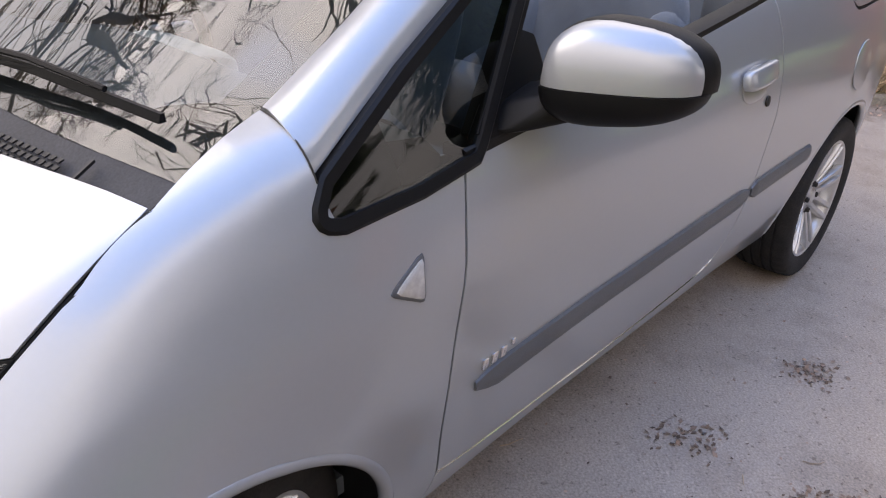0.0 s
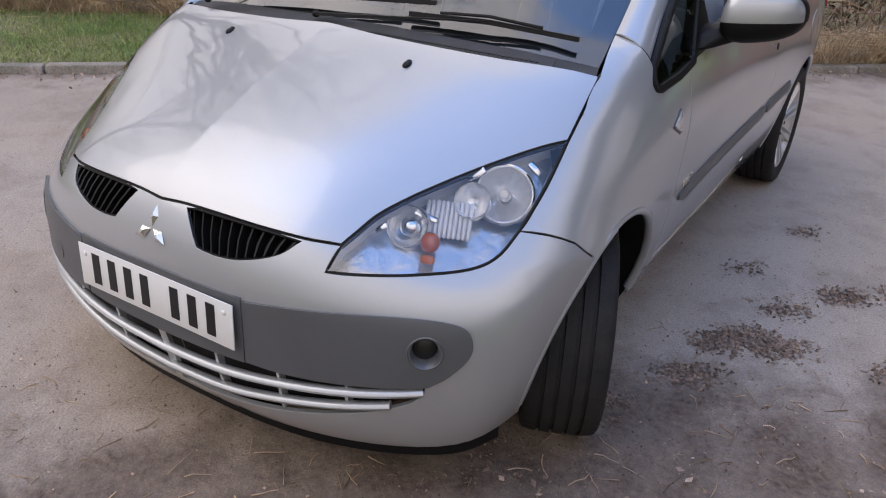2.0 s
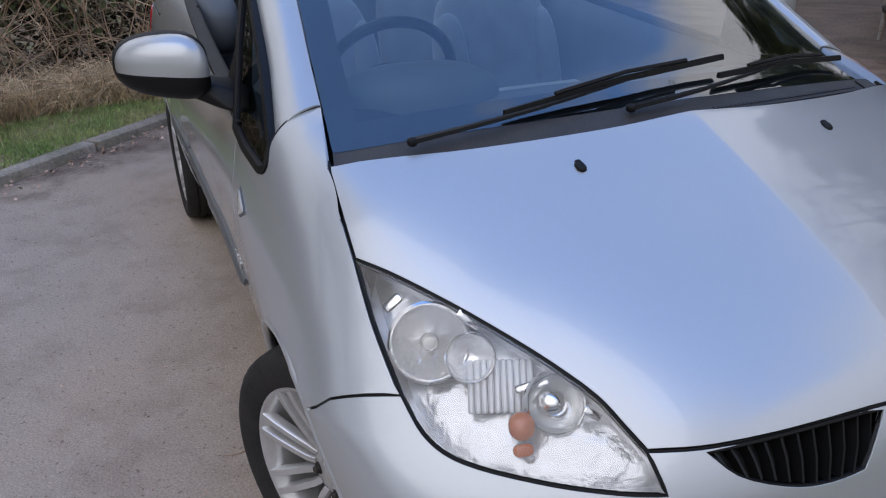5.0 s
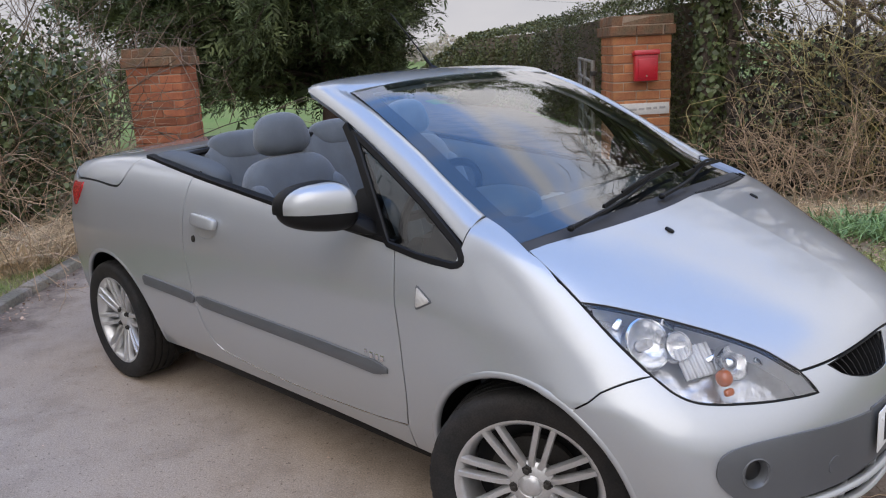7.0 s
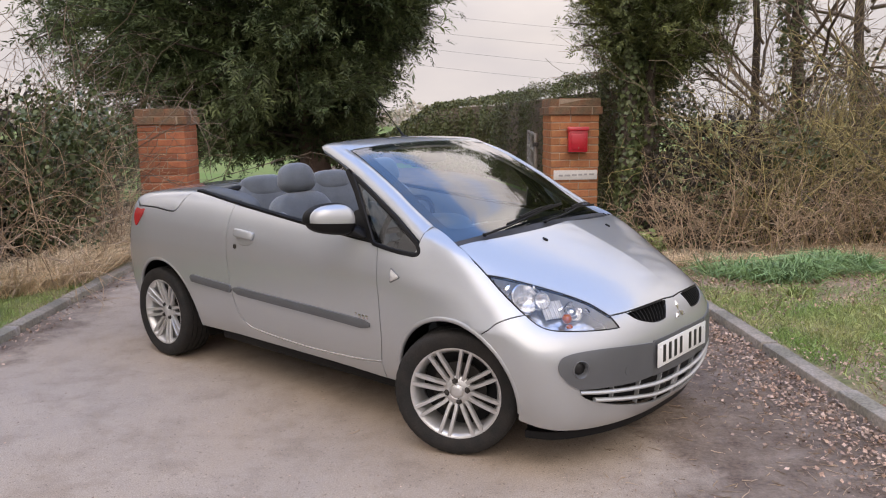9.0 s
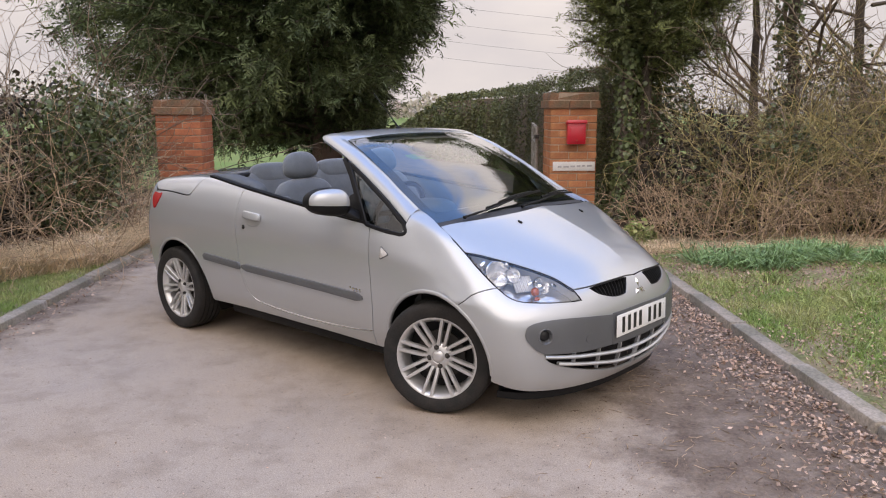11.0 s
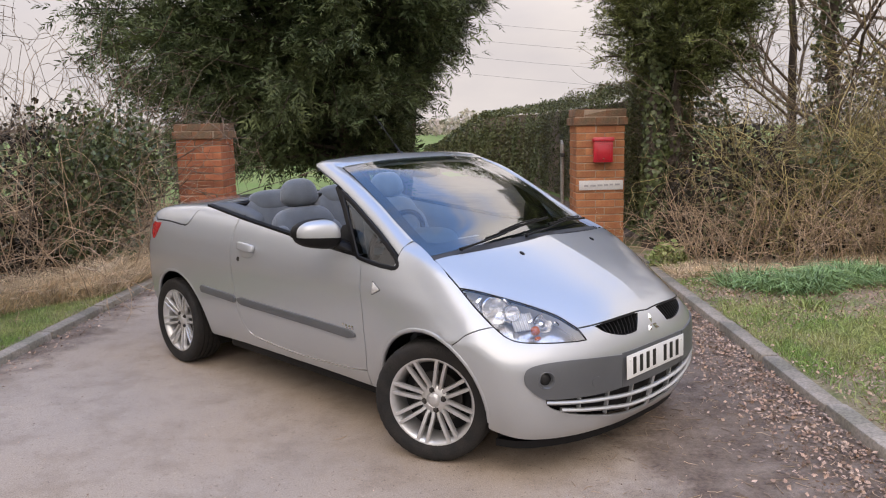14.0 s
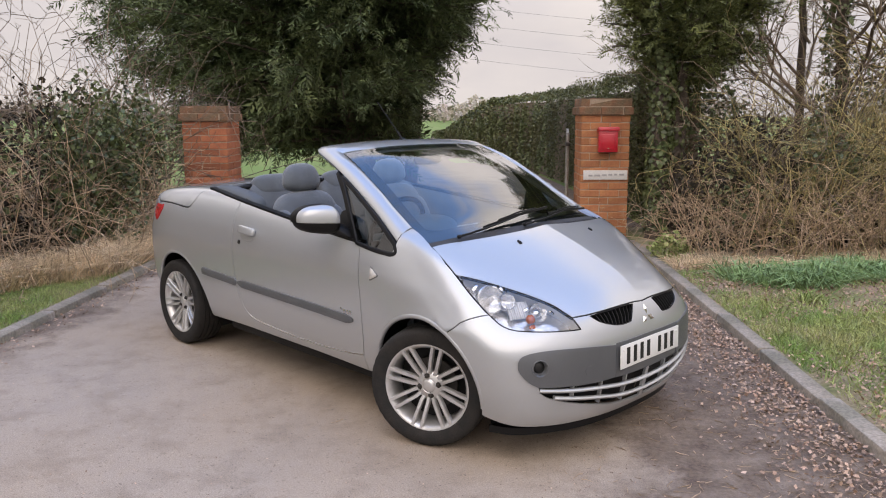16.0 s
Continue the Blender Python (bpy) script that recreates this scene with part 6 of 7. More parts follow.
# grass on the verges
a, n = scatter(62000, -7.0, 2.6, N_RIGHT + 0.14, 7.0, lambda a, n: (a < right_edge(n) + 0.1) & (rng.uniform(0, 1, len(a)) < np.exp(-np.hypot(np.clip(-1.0 - a, 0, 9), np.clip(n - 4.4, 0, 9)) * 0.7)))
patchy = np.sin(a * 2.1 + 0.7) + np.sin(n * 2.7 + a) + rng.normal(0, 0.8, len(a)) > -0.7
a, n = a[patchy], n[patchy]
stuff("grass_right", blades(to_world(a, n, bank(a, n) - 0.005), 0.105, 0.0055, 0.6, 0.5), GRASS, "patchy green verge grass with fallen leaves", "grass")
a, n = scatter(40000, -8.0, 2.6, -6.0, N_LEFT - 0.14, lambda a, n: n > left_edge(a) - 0.3)
patchy = np.sin(a * 1.9 + 0.3) + np.sin(n * 2.7 + a) + rng.normal(0, 0.8, len(a)) > -0.9
a, n = a[patchy], n[patchy]
stuff("grass_left", blades(to_world(a, n, bank(a, n) - 0.005), 0.075, 0.006, 0.6, 0.5), GRASS, "short green verge grass beside the kerb", "grass")
def cover(a, n):
    """Above nought the verge is turf, below it leaf litter."""
    return np.sin(a * 2.1 + 0.7) + np.sin(n * 2.7 + a) + 0.8 * np.sin(a * 5.3 - n * 4.1)


a, n = scatter(420000, -7.0, 2.6, N_RIGHT + 0.13, 9.5, lambda a, n: (a < right_edge(n) + 0.1) & (rng.uniform(0, 1, len(a)) < np.exp(-np.hypot(np.clip(-1.2 - a, 0, 9), np.clip(n - 4.6, 0, 9)) * 0.75)) & (cover(a, n) + rng.normal(0, 0.6, len(a)) > 0.0))
stuff("turf_right", turf(to_world(a, n, bank(a, n) - 0.003), 0.055, 0.0048), GRASS, "short patchy turf on the verge", "grass")
a, n = scatter(260000, -8.0, 2.6, -6.5, N_LEFT - 0.13, lambda a, n: (n > left_edge(a) - 0.3) & (rng.uniform(0, 1, len(a)) < np.exp(-np.clip(-2.0 - a, 0, 9) * 0.6)) & (np.sin(a * 1.9 + 0.3) + np.sin(n * 2.7 + a) + rng.normal(0, 0.8, len(a)) > -0.9))
stuff("turf_left", turf(to_world(a, n, bank(a, n) - 0.003), 0.055, 0.0048), GRASS, "short turf beside the kerb", "grass")
# lush tufts by the right thicket
n = np.concatenate([rng.normal(c, s0, k0) for c, s0, k0 in ((2.98, 0.05, 120), (3.18, 0.06, 260), (3.40, 0.07, 420), (3.62, 0.08, 620), (3.82, 0.07, 560), (4.02, 0.07, 460), (4.25, 0.06, 300), (4.6, 0.07, 200), (5.0, 0.07, 120))])
a = 2.05 - 0.1 * (n - 3) + 0.16 * np.sin(5 * n) + rng.normal(0, 0.10, len(n))
stuff("lush_grass", blades(to_world(a, n, bank(a, n)), 0.34, 0.011, 0.9, 0.85), GRASS_BLUE, "lush long-bladed green tufts by the brambles", "grass")
for i, (a0, n0) in enumerate(((1.05, 4.15), (1.2, 3.3), (0.3, 3.6))):
    k = 130
    stuff("grass_tuft", blades(to_world(np.full(k, a0) + rng.normal(0, 0.07, k), np.full(k, n0) + rng.normal(0, 0.07, k), bank(np.full(k, a0), np.full(k, n0))), 0.17, 0.008, 0.5, 0.6), GRASS, "bright green grass tuft in the verge", "grass")
# dead straw at the thickets' feet
a = rng.uniform(-5, 5.2, 24000)
n = left_edge(a) - np.abs(rng.normal(0, 0.28, len(a))) + 0.12
ok = n < N_LEFT - 0.15
a, n = a[ok], n[ok]
stuff("straw_left", blades(to_world(a, n, bank(a, n)), 0.40, 0.0075, 0.5, 0.6), STRAW, "dead straw-coloured grass under the hedge", "dead grass")
n = rng.uniform(2.6, 8, 7000)
a = right_edge(n) + np.abs(rng.normal(0, 0.25, len(n)))
stuff("straw_right", blades(to_world(a, n, bank(a, n)), 0.20, 0.006, 0.8, 0.7), STRAW, "dead straw-coloured grass under the brambles", "dead grass")
# fallen leaves: along the right kerb, on the verge, along the left kerb
a, n = rng.uniform(-7, 3.2, 9000), N_RIGHT - np.abs(rng.normal(0, 0.26, 9000)) - 0.01
p1 = to_world(a, n, 0.008 + rng.uniform(0, 0.02, len(a)))
a, n = scatter(26000, -4, 2.6, N_RIGHT + 0.12, 6.0, lambda a, n: cover(a, n) + rng.normal(0, 0.7, len(a)) < 0.3 + 2.2 * np.clip(3.15 - n, 0, 0.5))
p2 = to_world(a, n, bank(a, n) + rng.uniform(0.01, 0.045, len(a)))
a, n = rng.uniform(-7, 3.5, 1100), N_LEFT + np.abs(rng.normal(0, 0.14, 1100)) + 0.01
p3 = to_world(a, n, 0.008 + rng.uniform(0, 0.015, len(a)))
n, = (rng.uniform(2.6, 6, 2500),)
a = right_edge(n) + rng.normal(0, 0.25, len(n))
p4 = to_world(a, n, bank(a, n) + 0.03)
stuff("leaf_litter", flakes(np.vstack([p1, p2, p3, p4]), 0.023, np.array([0, 0, 1.6]), 0.7, 0.75), FALLEN, "curled brown fallen leaves along the kerbs", "leaves")
# crumbs, twigs and stones on the drive
a, n = rng.uniform(-6, 3, 1500), N_RIGHT - np.abs(rng.normal(0, 0.7, 1500)) - 0.05
roots = to_world(a, n, np.full(len(a), 0.006))
paths = grow(roots, np.concatenate([rng.normal(0, 1, (len(a), 2)), np.zeros((len(a), 1))], 1), rng.uniform(0.02, 0.09, len(a)), 4, 0.25)
paths[..., 2] = np.clip(paths[..., 2], 0.003, 0.012)
stuff("ground_twigs", stems_mesh([(paths, 0.0022, 0.001)]), TWIG, "small broken twigs in the dirt", "twigs")
a, n = scatter(2600, -6, 4, N_LEFT + 0.1, N_RIGHT - 0.1)
stuff("drive_grit", flakes(to_world(a, n, np.full(len(a), 0.004)), 0.010, np.array([0, 0, 2.0]), 0.6, 0.8), FALLEN, "scattered leaf crumbs and grit on the tarmac", "grit")
# mulch worn into the drive beside the car
a, n = rng.uniform(-3.5, 1.6, 16000), 1.75 + rng.normal(0, 0.40, 16000)
ok = np.sin(a * 3.1 + n * 2) + np.sin(n * 5.3 - a * 1.7) + rng.normal(0, 0.6, len(a)) > 0.1
a, n = a[ok], n[ok]
stuff("mulch", flakes(to_world(a, n, rng.uniform(0.002, 0.008, len(a))), 0.008, np.array([0, 0, 1.2]), 0.9, 0.6), MULCH, "fine brown mulch trodden into the drive", "mulch")
for a0, n0, k in ((0.98, 0.85, 150), (0.70, 0.91, 70), (1.24, 0.84, 90), (0.35, 1.09, 130), (0.46, 1.06, 150), (0.53, 1.15, 150), (0.86, 1.36, 160), (1.2, 0.28, 40), (0.74, 0.59, 30), (0.15, 1.25, 160), (-0.2, 1.35, 160)):
    k *= 3
    a, n = a0 + rng.normal(0, 0.05, k) + 0.03 * rng.integers(-1, 2, k), n0 + rng.normal(0, 0.035, k)
    stuff("mulch_patch", flakes(to_world(a, n, rng.uniform(0.001, 0.006, k)), 0.015, np.array([0, 0, 2.0]), 0.6, 0.7), MULCH, "small patch of brown mulch on the tarmac", "mulch")


def thicket(name, roots, height, lean, mats, label, r0=0.006, shoots=5):
    """A mass of bare stems with side shoots."""
    k = len(roots)
    main = grow(roots, np.concatenate([rng.normal(0, lean, (k, 2)), np.ones((k, 1))], 1), height * rng.uniform(0.55, 1.15, k), 9, 0.22, (0, 0, -0.05))
    side = fork(main, shoots, float(np.mean(height)) * 0.42, 0.75, 6, 0.28, (0, 0, -0.06))
    tip = fork(side, 2, float(np.mean(height)) * 0.16, 0.8, 4, 0.3)
    return stuff(name, stems_mesh([(main, r0, r0 * 0.35), (side, r0 * 0.55, r0 * 0.22), (tip, r0 * 0.32, r0 * 0.18)]), mats, label, "brambles")


# right thicket
n = rng.uniform(2.75, 9.5, 540)
a = right_edge(n) + 0.15 + np.abs(rng.normal(0, 1.0, len(n)))
keep = ~((n < 3.1) & (a > 4.0))
thicket("brambles_front", to_world(a[keep], n[keep], bank(a[keep], n[keep])), np.full(keep.sum(), 1.05), 0.45, TWIG, "tangled bare brown bramble stems", 0.0055, 5)
n = rng.uniform(3.7, 10.5, 520)
a = right_edge(n) + 0.7 + np.abs(rng.normal(0, 1.4, len(n)))
thicket("brambles_mossy", to_world(a, n, bank(a, n)), np.full(len(n), 2.0), 0.38, TWIG_MOSSY, "mossy olive-brown bare shrub stems", 0.008, 5)
n = rng.uniform(3.9, 11.0, 380)
a = right_edge(n) + 1.2 + np.abs(rng.normal(0, 1.8, len(n)))
thicket("brambles_dark", to_world(a, n, bank(a, n)), np.full(len(n), 2.6), 0.3, TWIG_DARK, "dark bare shrub stems behind the brambles", 0.010, 5)
# left thicket
a = rng.uniform(-3.0, 6.5, 390)
n = left_edge(a) - 0.15 - np.abs(rng.normal(0, 0.8, len(a)))
a, n = a[(a < 4.3) | (n < -4.3)], n[(a < 4.3) | (n < -4.3)]
thicket("hedge_stems", to_world(a, n, bank(a, n)), np.full(len(a), 1.7), 0.5, TWIG, "tangled bare hedge stems with dead growth", 0.007, 6)
a = rng.uniform(-12.0, 7.0, 380)
n = left_edge(a) - 0.8 - np.abs(rng.normal(0, 1.1, len(a)))
thicket("hedge_dark", to_world(a, n, bank(a, n)), np.where(a > 1.5, 3.0, 2.3), 0.32, TWIG_DARK, "dark bare hawthorn stems in the hedge", 0.010, 5)


def cloud_points(count, centre, radii):
    """Points in the outer shell of a lumpy mass."""
    d = unit(rng.normal(0, 1, (count, 3)))
    r = (rng.uniform(0, 1, count) ** 0.33) * (1 + 0.22 * np.sin(5 * d[:, 0] + 3 * d[:, 2]) + 0.15 * np.sin(7 * d[:, 1] - 2 * d[:, 0]))
    return np.asarray(centre) + d * r[:, None] * np.asarray(radii)


# ivy mass in the left hedge, beside the red pillar
pts = []
for a0, n0, z0, rad, k in ((3.3, -3.5, 1.0, (0.55, 0.55, 0.85), 5200), (4.3, -3.5, 1.2, (0.5, 0.5, 0.7), 3500), (2.2, -4.3, 1.1, (0.6, 0.6, 0.7), 2600), (0.9, -5.2, 1.5, (0.9, 0.9, 1.3), 5200), (-0.8, -6.2, 1.9, (1.1, 1.1, 1.6), 6000)):
    pts.append(cloud_points(k, to_world(np.array(a0), np.array(n0), np.array(z0)), rad))
stuff("hedge_ivy", flakes(np.vstack(pts), 0.055, None, 1.0, 0.85), IVY, "dark green ivy growing through the hedge", "ivy")
pts = [cloud_points(5000, to_world(np.array(5.9), np.array(6.3), np.array(1.3)), (1.3, 1.3, 1.1)), cloud_points(5000, to_world(np.array(7.0), np.array(3.9), np.array(1.2)), (1.0, 1.0, 1.3)), cloud_points(4000, to_world(np.array(4.6), np.array(8.2), np.array(1.6)), (1.1, 1.1, 1.4))]
for n0, z0, k in ((3.7, 0.5, 900), (4.5, 0.9, 1500), (5.3, 0.6, 1300), (6.0, 1.2, 1700), (6.9, 0.9, 1500), (7.8, 1.4, 1500)):
    pts.append(cloud_points(k, to_world(np.array(3.75), np.array(n0), np.array(z0)), (0.5, 0.5, 0.6)))
stuff("undergrowth", flakes(np.vstack(pts), 0.06, None, 1.0, 0.8), IVY, "dark evergreen undergrowth behind the brambles", "undergrowth")
# dark flakes added behind the front stems as painted shade in the gaps
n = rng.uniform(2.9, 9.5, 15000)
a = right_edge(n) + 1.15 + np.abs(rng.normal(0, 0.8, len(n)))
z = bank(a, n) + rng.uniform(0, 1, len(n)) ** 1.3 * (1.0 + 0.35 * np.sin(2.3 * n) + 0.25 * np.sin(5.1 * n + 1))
stuff("gap_shade_filler", flakes(to_world(a, n, z), 0.075, None, 1.0, 0.6), GAP_SHADE, "dark leaf filler standing in for shade deep in the brambles", "undergrowth")
# the same shade-coloured filler inside the left hedge
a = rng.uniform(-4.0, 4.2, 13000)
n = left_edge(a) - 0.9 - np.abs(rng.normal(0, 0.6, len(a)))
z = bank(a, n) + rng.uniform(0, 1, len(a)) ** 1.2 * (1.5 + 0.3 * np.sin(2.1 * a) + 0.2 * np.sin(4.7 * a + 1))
stuff("gap_shade_filler", flakes(to_world(a, n, z), 0.075, None, 1.0, 0.6), GAP_SHADE, "dark leaf filler standing in for shade deep in the hedge", "undergrowth")
pts = cloud_points(500, to_world(np.array(3.35), np.array(2.72), np.array(0.16)), (0.22, 0.22, 0.16))
stuff("nettle_clump", flakes(pts, 0.055, None, 1.0, 0.7), GRASS, "small bright green weeds at the pillar's foot", "weeds")


def trunk_mesh(base, top, r0, r1, wobble=0.04, sides=14, m=14):
    """One tapered, flared, uneven trunk."""
    t = np.linspace(0, 1, m)
    path = np.asarray(base) + (np.asarray(top) - np.asarray(base)) * t[:, None]
    path[1:, :2] += np.cumsum(rng.normal(0, wobble / m, (m - 1, 2)), 0)
    r = r1 + (r0 - r1) * (1 - t) + r0 * 0.45 * np.exp(-t * 14)
    ang = np.arange(sides) * 2 * math.pi / sides
    flute = 1 + 0.08 * np.sin(3 * ang[None] + 4 * t[:, None]) + 0.05 * np.sin(7 * ang[None] - 3 * t[:, None])
    v = path[:, None] + np.stack([np.cos(ang)[None] * flute, np.sin(ang)[None] * flute, 0 * flute], -1) * r[:, None, None]
    idx = np.arange(m * sides).reshape(m, sides)
    f = np.stack([idx[:-1], np.roll(idx[:-1], -1, 1), np.roll(idx[1:], -1, 1), idx[1:]], -1).reshape(-1, 4)
    return v.reshape(-1, 3), f, path


# ---- conifers ----
def conifer(name, a0, n0, height, low, reach_of, mat, bark, boughs, label, trunk_r, spray=0.36, droop=-0.25, per=50, lean=(0.15, 0.1), bole=0.0):
    """reach_of(h, side): a bough's length at height h; side is 1 towards the drive's right, -1 towards its left."""
    tree = thing(name, label, "tree")
    base = to_world(np.array(a0), np.array(n0), np.array(-0.05))
    v, f, path = trunk_mesh(base, base + [lean[0], lean[1], height], trunk_r, 0.04, 0.3)
    fast_mesh("trunk", v, f, bark, tree, True)
    h = low + (height - low) * rng.uniform(0, 1, boughs) ** 1.25
    turn = rng.uniform(0, 2 * math.pi, boughs)
    side = np.cos(turn) * N.x + np.sin(turn) * N.y
    reach = np.maximum(reach_of(h, side), 0.25) * rng.uniform(0.72, 1.12, boughs)
    # the bole shows on the side towards the drive
    reach = np.where((np.cos(turn) * A.x + np.sin(turn) * A.y < -0.80) & (h < bole), 0.3, reach)
    roots = base + np.outer(h / height, [lean[0], lean[1], 0]) + np.stack([0 * h, 0 * h, h], -1)
    heads = np.stack([np.cos(turn), np.sin(turn), np.full(boughs, 0.28)], -1)
    limb = grow(roots, heads, reach * 1.06, 9, 0.09, (0, 0, droop * 0.30))
    v, f = stems_mesh([(limb, 0.040, 0.008)], 5)
    fast_mesh("branchwork", v, f, BARK, tree, True)
    who = np.repeat(np.arange(boughs), np.maximum(4, (per * reach / reach.mean()).astype(int)))
    s = rng.uniform(0.12, 1.0, len(who)) ** 0.6 * 8
    i = np.minimum(s.astype(int), 7)
    w = (s - i)[:, None]
    p = limb[who, i] * (1 - w) + limb[who, i + 1] * w
    d = unit(limb[who, i + 1] - limb[who, i])
    # fans gather in puffs round the boughs
    puff = limb[who, np.minimum((s / 1.6).astype(int) * 8 // 5 + 1, 8)]
    p = p * 0.55 + puff * 0.45 + rng.normal(0, 0.13, p.shape) * np.array([1, 1, 0.85]) * np.clip(reach[who], 0.5, 1.5)[:, None]
    head = d * 0.8 + rng.normal(0, 0.55, p.shape) + np.array([0, 0, droop])
    v, f = sprays(p, head, spray, 10)
    fast_mesh("crown", v, f, mat, tree)
    deep = rng.uniform(0, 1, len(who)) < 0.30
    q = roots[who[deep]] + (p[deep] - roots[who[deep]]) * rng.uniform(0.25, 0.85, (deep.sum(), 1))
    fast_mesh("inner_crown", *flakes(q, spray * 0.9, None, 1.0, 0.25), mat, tree)
    return tree


def big_reach(h, side):
    left = np.interp(h, [0.85, 1.3, 2.0, 4.0, 7.0, 12.0], [2.9, 3.9, 4.6, 4.9, 3.8, 0.3])
    right = np.interp(h, [1.1, 2.0, 2.5, 3.0, 3.6, 4.3, 4.8, 7.0, 12.0], [0.9, 1.0, 1.25, 1.8, 2.1, 2.8, 3.7, 3.7, 0.3])
    k = 0.5 + 0.5 * side
    return left * (1 - k) + right * k


def tall_reach(h, side):
    return np.interp(h, [2.6, 3.4, 4.2, 5.4, 7.0, 10.0, 13.0], [0.3, 0.8, 1.7, 3.2, 4.0, 2.8, 0.3]) * (0.8 + 0.3 * side)


conifer("conifer", 11.0, -1.68, 12.0, 0.85, big_reach, CONIFER, PALE_BARK, 640, "large dark green conifer with dense feathery boughs", 0.26, 0.34, -0.16, 84, bole=1.7)
conifer("conifer", 12.6, -0.80, 13.0, 2.6, tall_reach, CONIFER, PALE_BARK, 290, "tall dark conifer leaning over the drive", 0.12, 0.36, -0.14, 48, (1.0, 0.9))
conifer("cypress", 5.0, 3.10, 4.9, 1.95, lambda h, side: np.interp(h, [1.95, 2.3, 2.8, 3.7, 4.9], [0.35, 0.88, 1.05, 0.9, 0.2]), CONIFER_OLIVE, BARK, 230, "ivy-clad cypress with olive green foliage", 0.10, 0.16, 0.0, 68)
ivy_tree = thing("ivy_trunk", "twin tree trunk wrapped in climbing ivy", "tree trunk")
for da, dn, r in ((0.0, -0.105, 0.10), (0.1, 0.105, 0.11)):
    b = to_world(np.array(4.70 + da), np.array(2.965 + dn), np.array(0.0))
    v, f, path = trunk_mesh(b, b + [0.04, 0.05, 3.6], r, r * 0.75, 0.12)
    fast_mesh("trunk", v, f, BARK, ivy_tree, True)
    t = rng.uniform(0, 1, 3200 if dn < 0 else 700)
    ang = rng.uniform(0, 2 * math.pi, len(t))
    c = b + np.stack([0.04 * t, 0.05 * t, 0.15 + 2.9 * t], -1)
    out = np.stack([np.cos(ang), np.sin(ang), 0 * ang], -1)
    fast_mesh("ivy", *flakes(c + out * (r + rng.uniform(0.0, 0.07, len(t)))[:, None], 0.062, out * 1.2, 0.7, 0.9), IVY, ivy_tree)


# ---- bare trees ----
def bare_tree(a0, n0, height, r0, label, mat=TWIG_DARK, ivy=0, limbs=14, lean=(0, 0), thick=1.0):
    tree = thing("bare_tree", label, "tree")
    base = to_world(np.array(a0), np.array(n0), np.array(0.0))
    v, f, path = trunk_mesh(base, base + [lean[0], lean[1], height], r0, 0.02, 0.5)
    fast_mesh("trunk", v, f, BARK, tree, True)
    k = limbs
    z = rng.uniform(0.18, 0.95, k)
    roots = base + np.outer(z, [lean[0], lean[1], height])
    t = rng.uniform(0, 2 * math.pi, k)
    main = grow(roots, np.stack([np.cos(t), np.sin(t), rng.uniform(0.5, 1.4, k)], -1), height * 0.42 * (1.1 - z * 0.6), 9, 0.16, (0, 0, 0.05))
    second = fork(main, 7, height * 0.20, 0.55, 7, 0.2, (0, 0, 0.03))
    third = fork(second, 5, height * 0.09, 0.6, 5, 0.25)
    fourth = fork(third, 2, height * 0.045, 0.6, 4, 0.25)
    fast_mesh("branchwork", *stems_mesh([(main, r0 * 0.32, 0.012), (second, 0.013 * thick, 0.005 * thick), (third, 0.006 * thick, 0.003 * thick), (fourth, 0.0035 * thick, 0.002 * thick)], 4), mat, tree)
    if ivy:
        s = rng.uniform(0, 0.75, ivy)
        ang = rng.uniform(0, 2 * math.pi, ivy)
        out = np.stack([np.cos(ang), np.sin(ang), 0 * ang], -1)
        c = base + np.outer(s, [lean[0], lean[1], height]) + out * (r0 * 0.9 + rng.uniform(0, 0.12, ivy))[:, None]
        fast_mesh("ivy", *flakes(c, 0.065, out, 0.8, 0.9), IVY, tree)
    return tree


bare_tree(6.1, 5.5, 7.0, 0.10, "bare tree with ivy on its trunk", ivy=1800)
bare_tree(5.2, 6.9, 5.5, 0.07, "slender bare tree above the brambles", TWIG_MOSSY, lean=(0.3, -0.6))
bare_tree(7.2, 5.6, 6.0, 0.08, "bare twiggy tree behind the cypress")
bare_tree(4.4, 8.4, 6.0, 0.08, "mossy bare tree with arching branches", TWIG_MOSSY, lean=(-0.6, -0.9))
bare_tree(8.5, 8.0, 8.0, 0.11, "tall bare tree at the field edge")
bare_tree(3.4, -5.6, 6.0, 0.09, "bare hawthorn tree in the hedge", TWIG_DARK)
bare_tree(-3.8, -6.4, 13.0, 0.19, "tall spreading bare tree in the hedge", TWIG_DARK, limbs=22, thick=1.7)
bare_tree(-7.0, -6.6, 12.0, 0.16, "tall spreading bare tree in the hedge", TWIG_DARK, limbs=20, thick=1.7)

# ---- clipped hedge along the track ----
k = 76000
a = 6.6 + 68 * rng.uniform(0, 1, k) ** 1.9
top = rng.uniform(0, 1, k) < 0.25
z = np.where(top, 2.16 + rng.normal(0, 0.05, k), rng.uniform(0.02, 2.2, k) - falling(a, 2.9 + 0 * a) * rng.uniform(0, 1, k) ** 0.5)
n = np.where(top, 2.95 + rng.uniform(0, 1.3, k), 2.95 + np.abs(rng.normal(0, 0.10, k)))
n = n + 0.10 * np.sin(a * 1.3) + 0.06 * np.sin(a * 3.1 + z * 2)
z = z + np.where(top, 0.06 * np.sin(a * 2.1), 0)
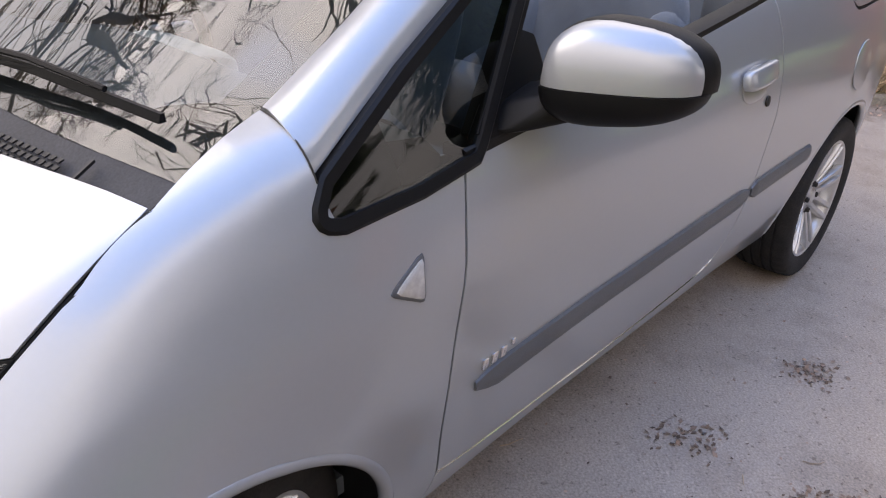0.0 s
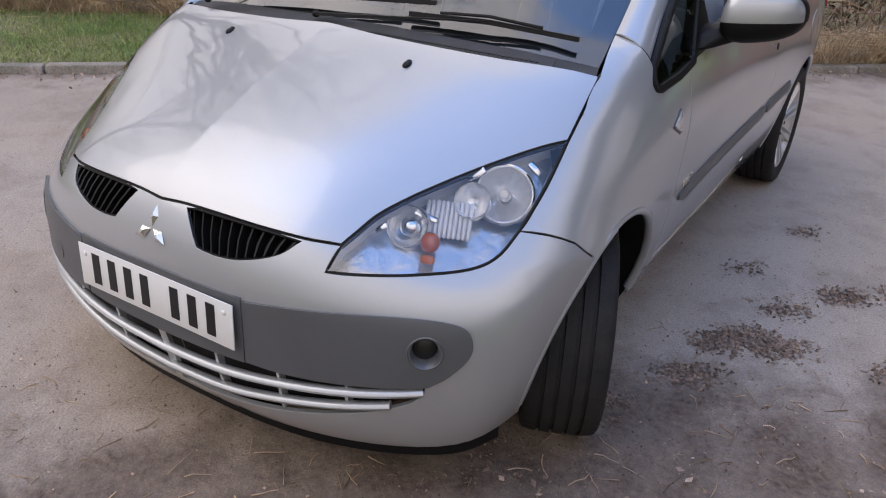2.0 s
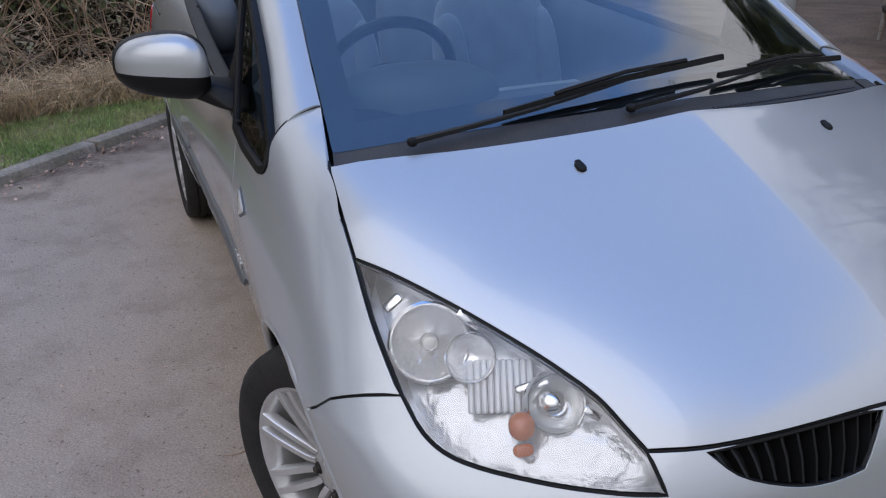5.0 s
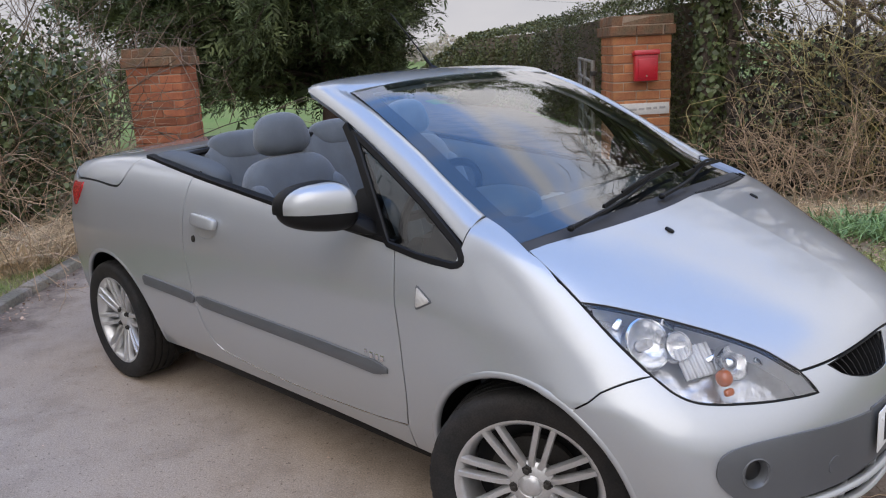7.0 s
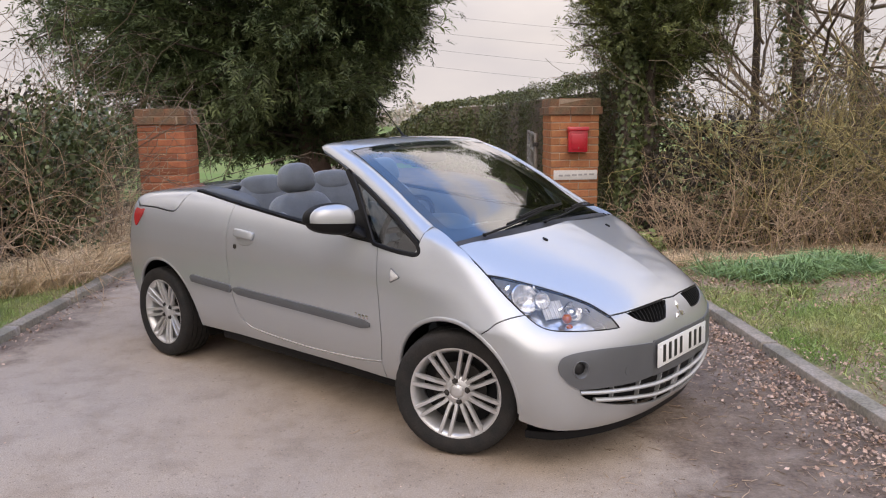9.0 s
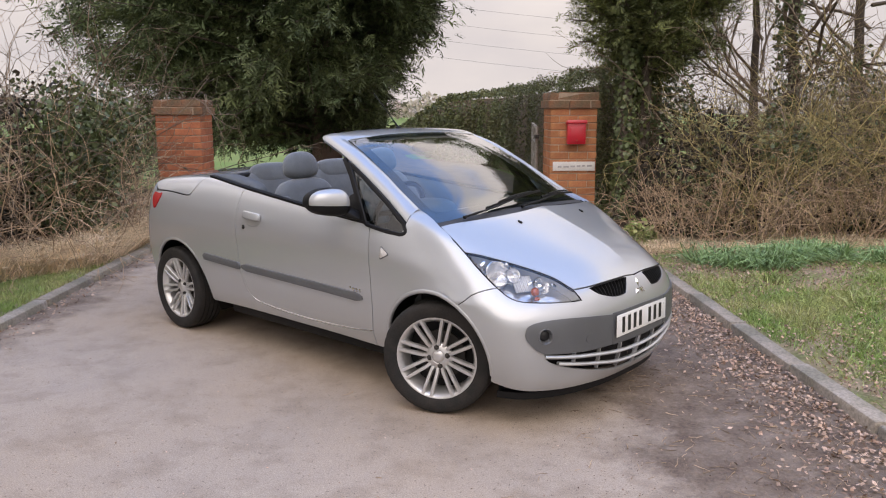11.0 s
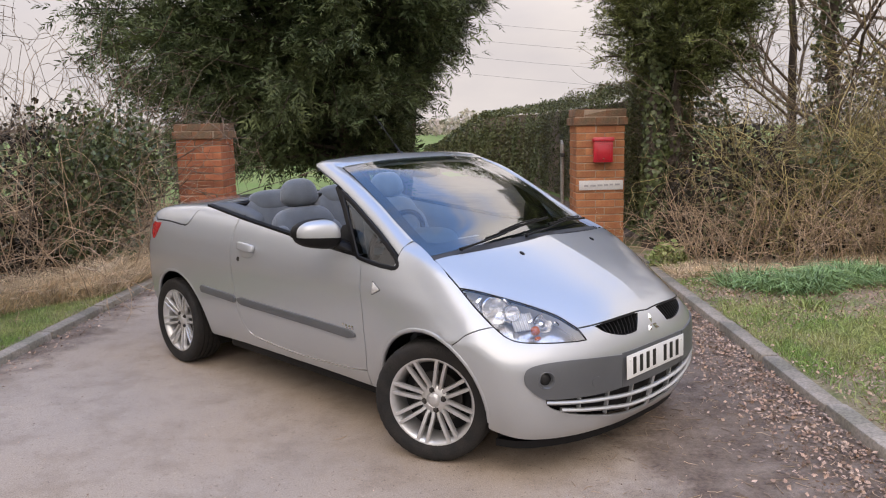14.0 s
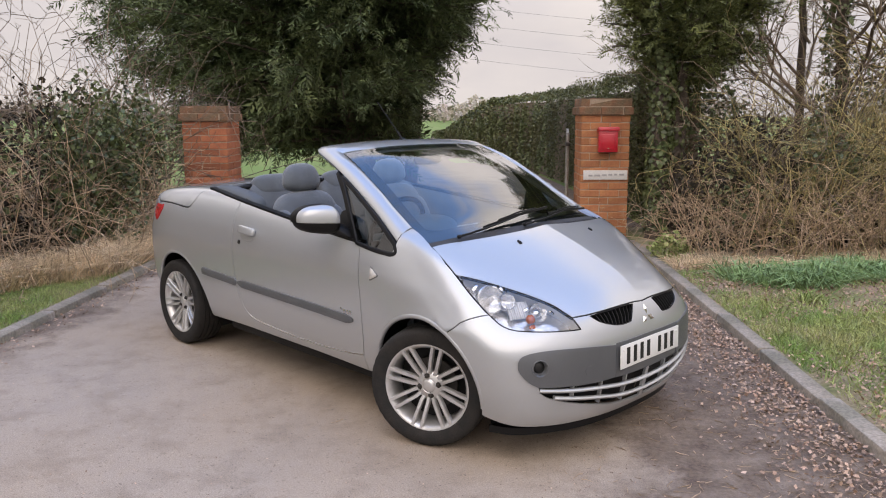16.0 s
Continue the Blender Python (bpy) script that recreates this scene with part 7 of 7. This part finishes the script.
# it bends with the track and sinks with the land in the distance
BEND_A, BEND_N, BEND_TOP = [24, 28, 34, 45, 60, 76], [0.0, -0.28, -1.5, -2.7, -4.5, -6.5], [2.2, 2.25, 2.2, 1.45, 0.2, -0.4]
n = n + np.interp(a, BEND_A, BEND_N)
low = -falling(a, 2.9 + 0 * a)
z = low + (z - low) * (np.interp(a, BEND_A, BEND_TOP) - low) / (2.2 - low)
near = np.clip((a - 6) / 14, 0.55, 3)
hv, hf = flakes(to_world(a, n, z), 1.0, np.array([-0.5 * N.x, -0.5 * N.y, 0.4]), 0.9, 0.75)
mid = np.repeat(to_world(a, n, z), 4, 0)
hv = mid + (hv - mid) * np.repeat(0.068 * near, 4)[:, None]
hedge = thing("clipped_hedge", "long clipped evergreen hedge along the track", "hedge")
fast_mesh("leaves", hv, hf, HEDGE_LEAF, hedge)
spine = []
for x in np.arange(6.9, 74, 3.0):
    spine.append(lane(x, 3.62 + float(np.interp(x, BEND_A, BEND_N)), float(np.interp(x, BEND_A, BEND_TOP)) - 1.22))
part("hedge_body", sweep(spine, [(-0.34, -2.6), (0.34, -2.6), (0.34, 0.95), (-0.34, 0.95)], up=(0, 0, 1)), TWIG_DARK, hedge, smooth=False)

# ---- distance: woods, wires, pole ----
k = 15000
n = rng.uniform(-150, 60, k)
a = 150 + rng.uniform(0, 40, k) + 0.2 * np.abs(n)
hgt = rng.uniform(0, 1, k) ** 1.1 * (3.6 + 0.9 * np.sin(n * 0.12) + 0.6 * np.sin(n * 0.31 + 1) + 0.5 * np.sin(n * 0.83))
wv, wf = flakes(to_world(a, n, hgt), 1.0, np.array([-A.x, -A.y, 0.3]), 0.8, 0.55)
stuff("far_woods", (wv, wf), FAR_WOOD, "hazy bare woodland on the horizon", "woods")
for i in range(4):
    y = 5.2 + i * 1.35
    p0, p1 = lane(62, -22, y + 4.2), lane(58, 30, y - 2.2)
    t = np.linspace(0, 1, 24)[:, None]
    line = np.array(p0) + (np.array(p1) - np.array(p0)) * t - np.array([0, 0, 1]) * (1 - (2 * t - 1) ** 2) * 0.8
    tagged(part("overhead_wire", sweep(line, ring_profile(0.008, 5)), DARK_METAL), "thin overhead power wire across the field", "power wire", "overhead wires", "structure")
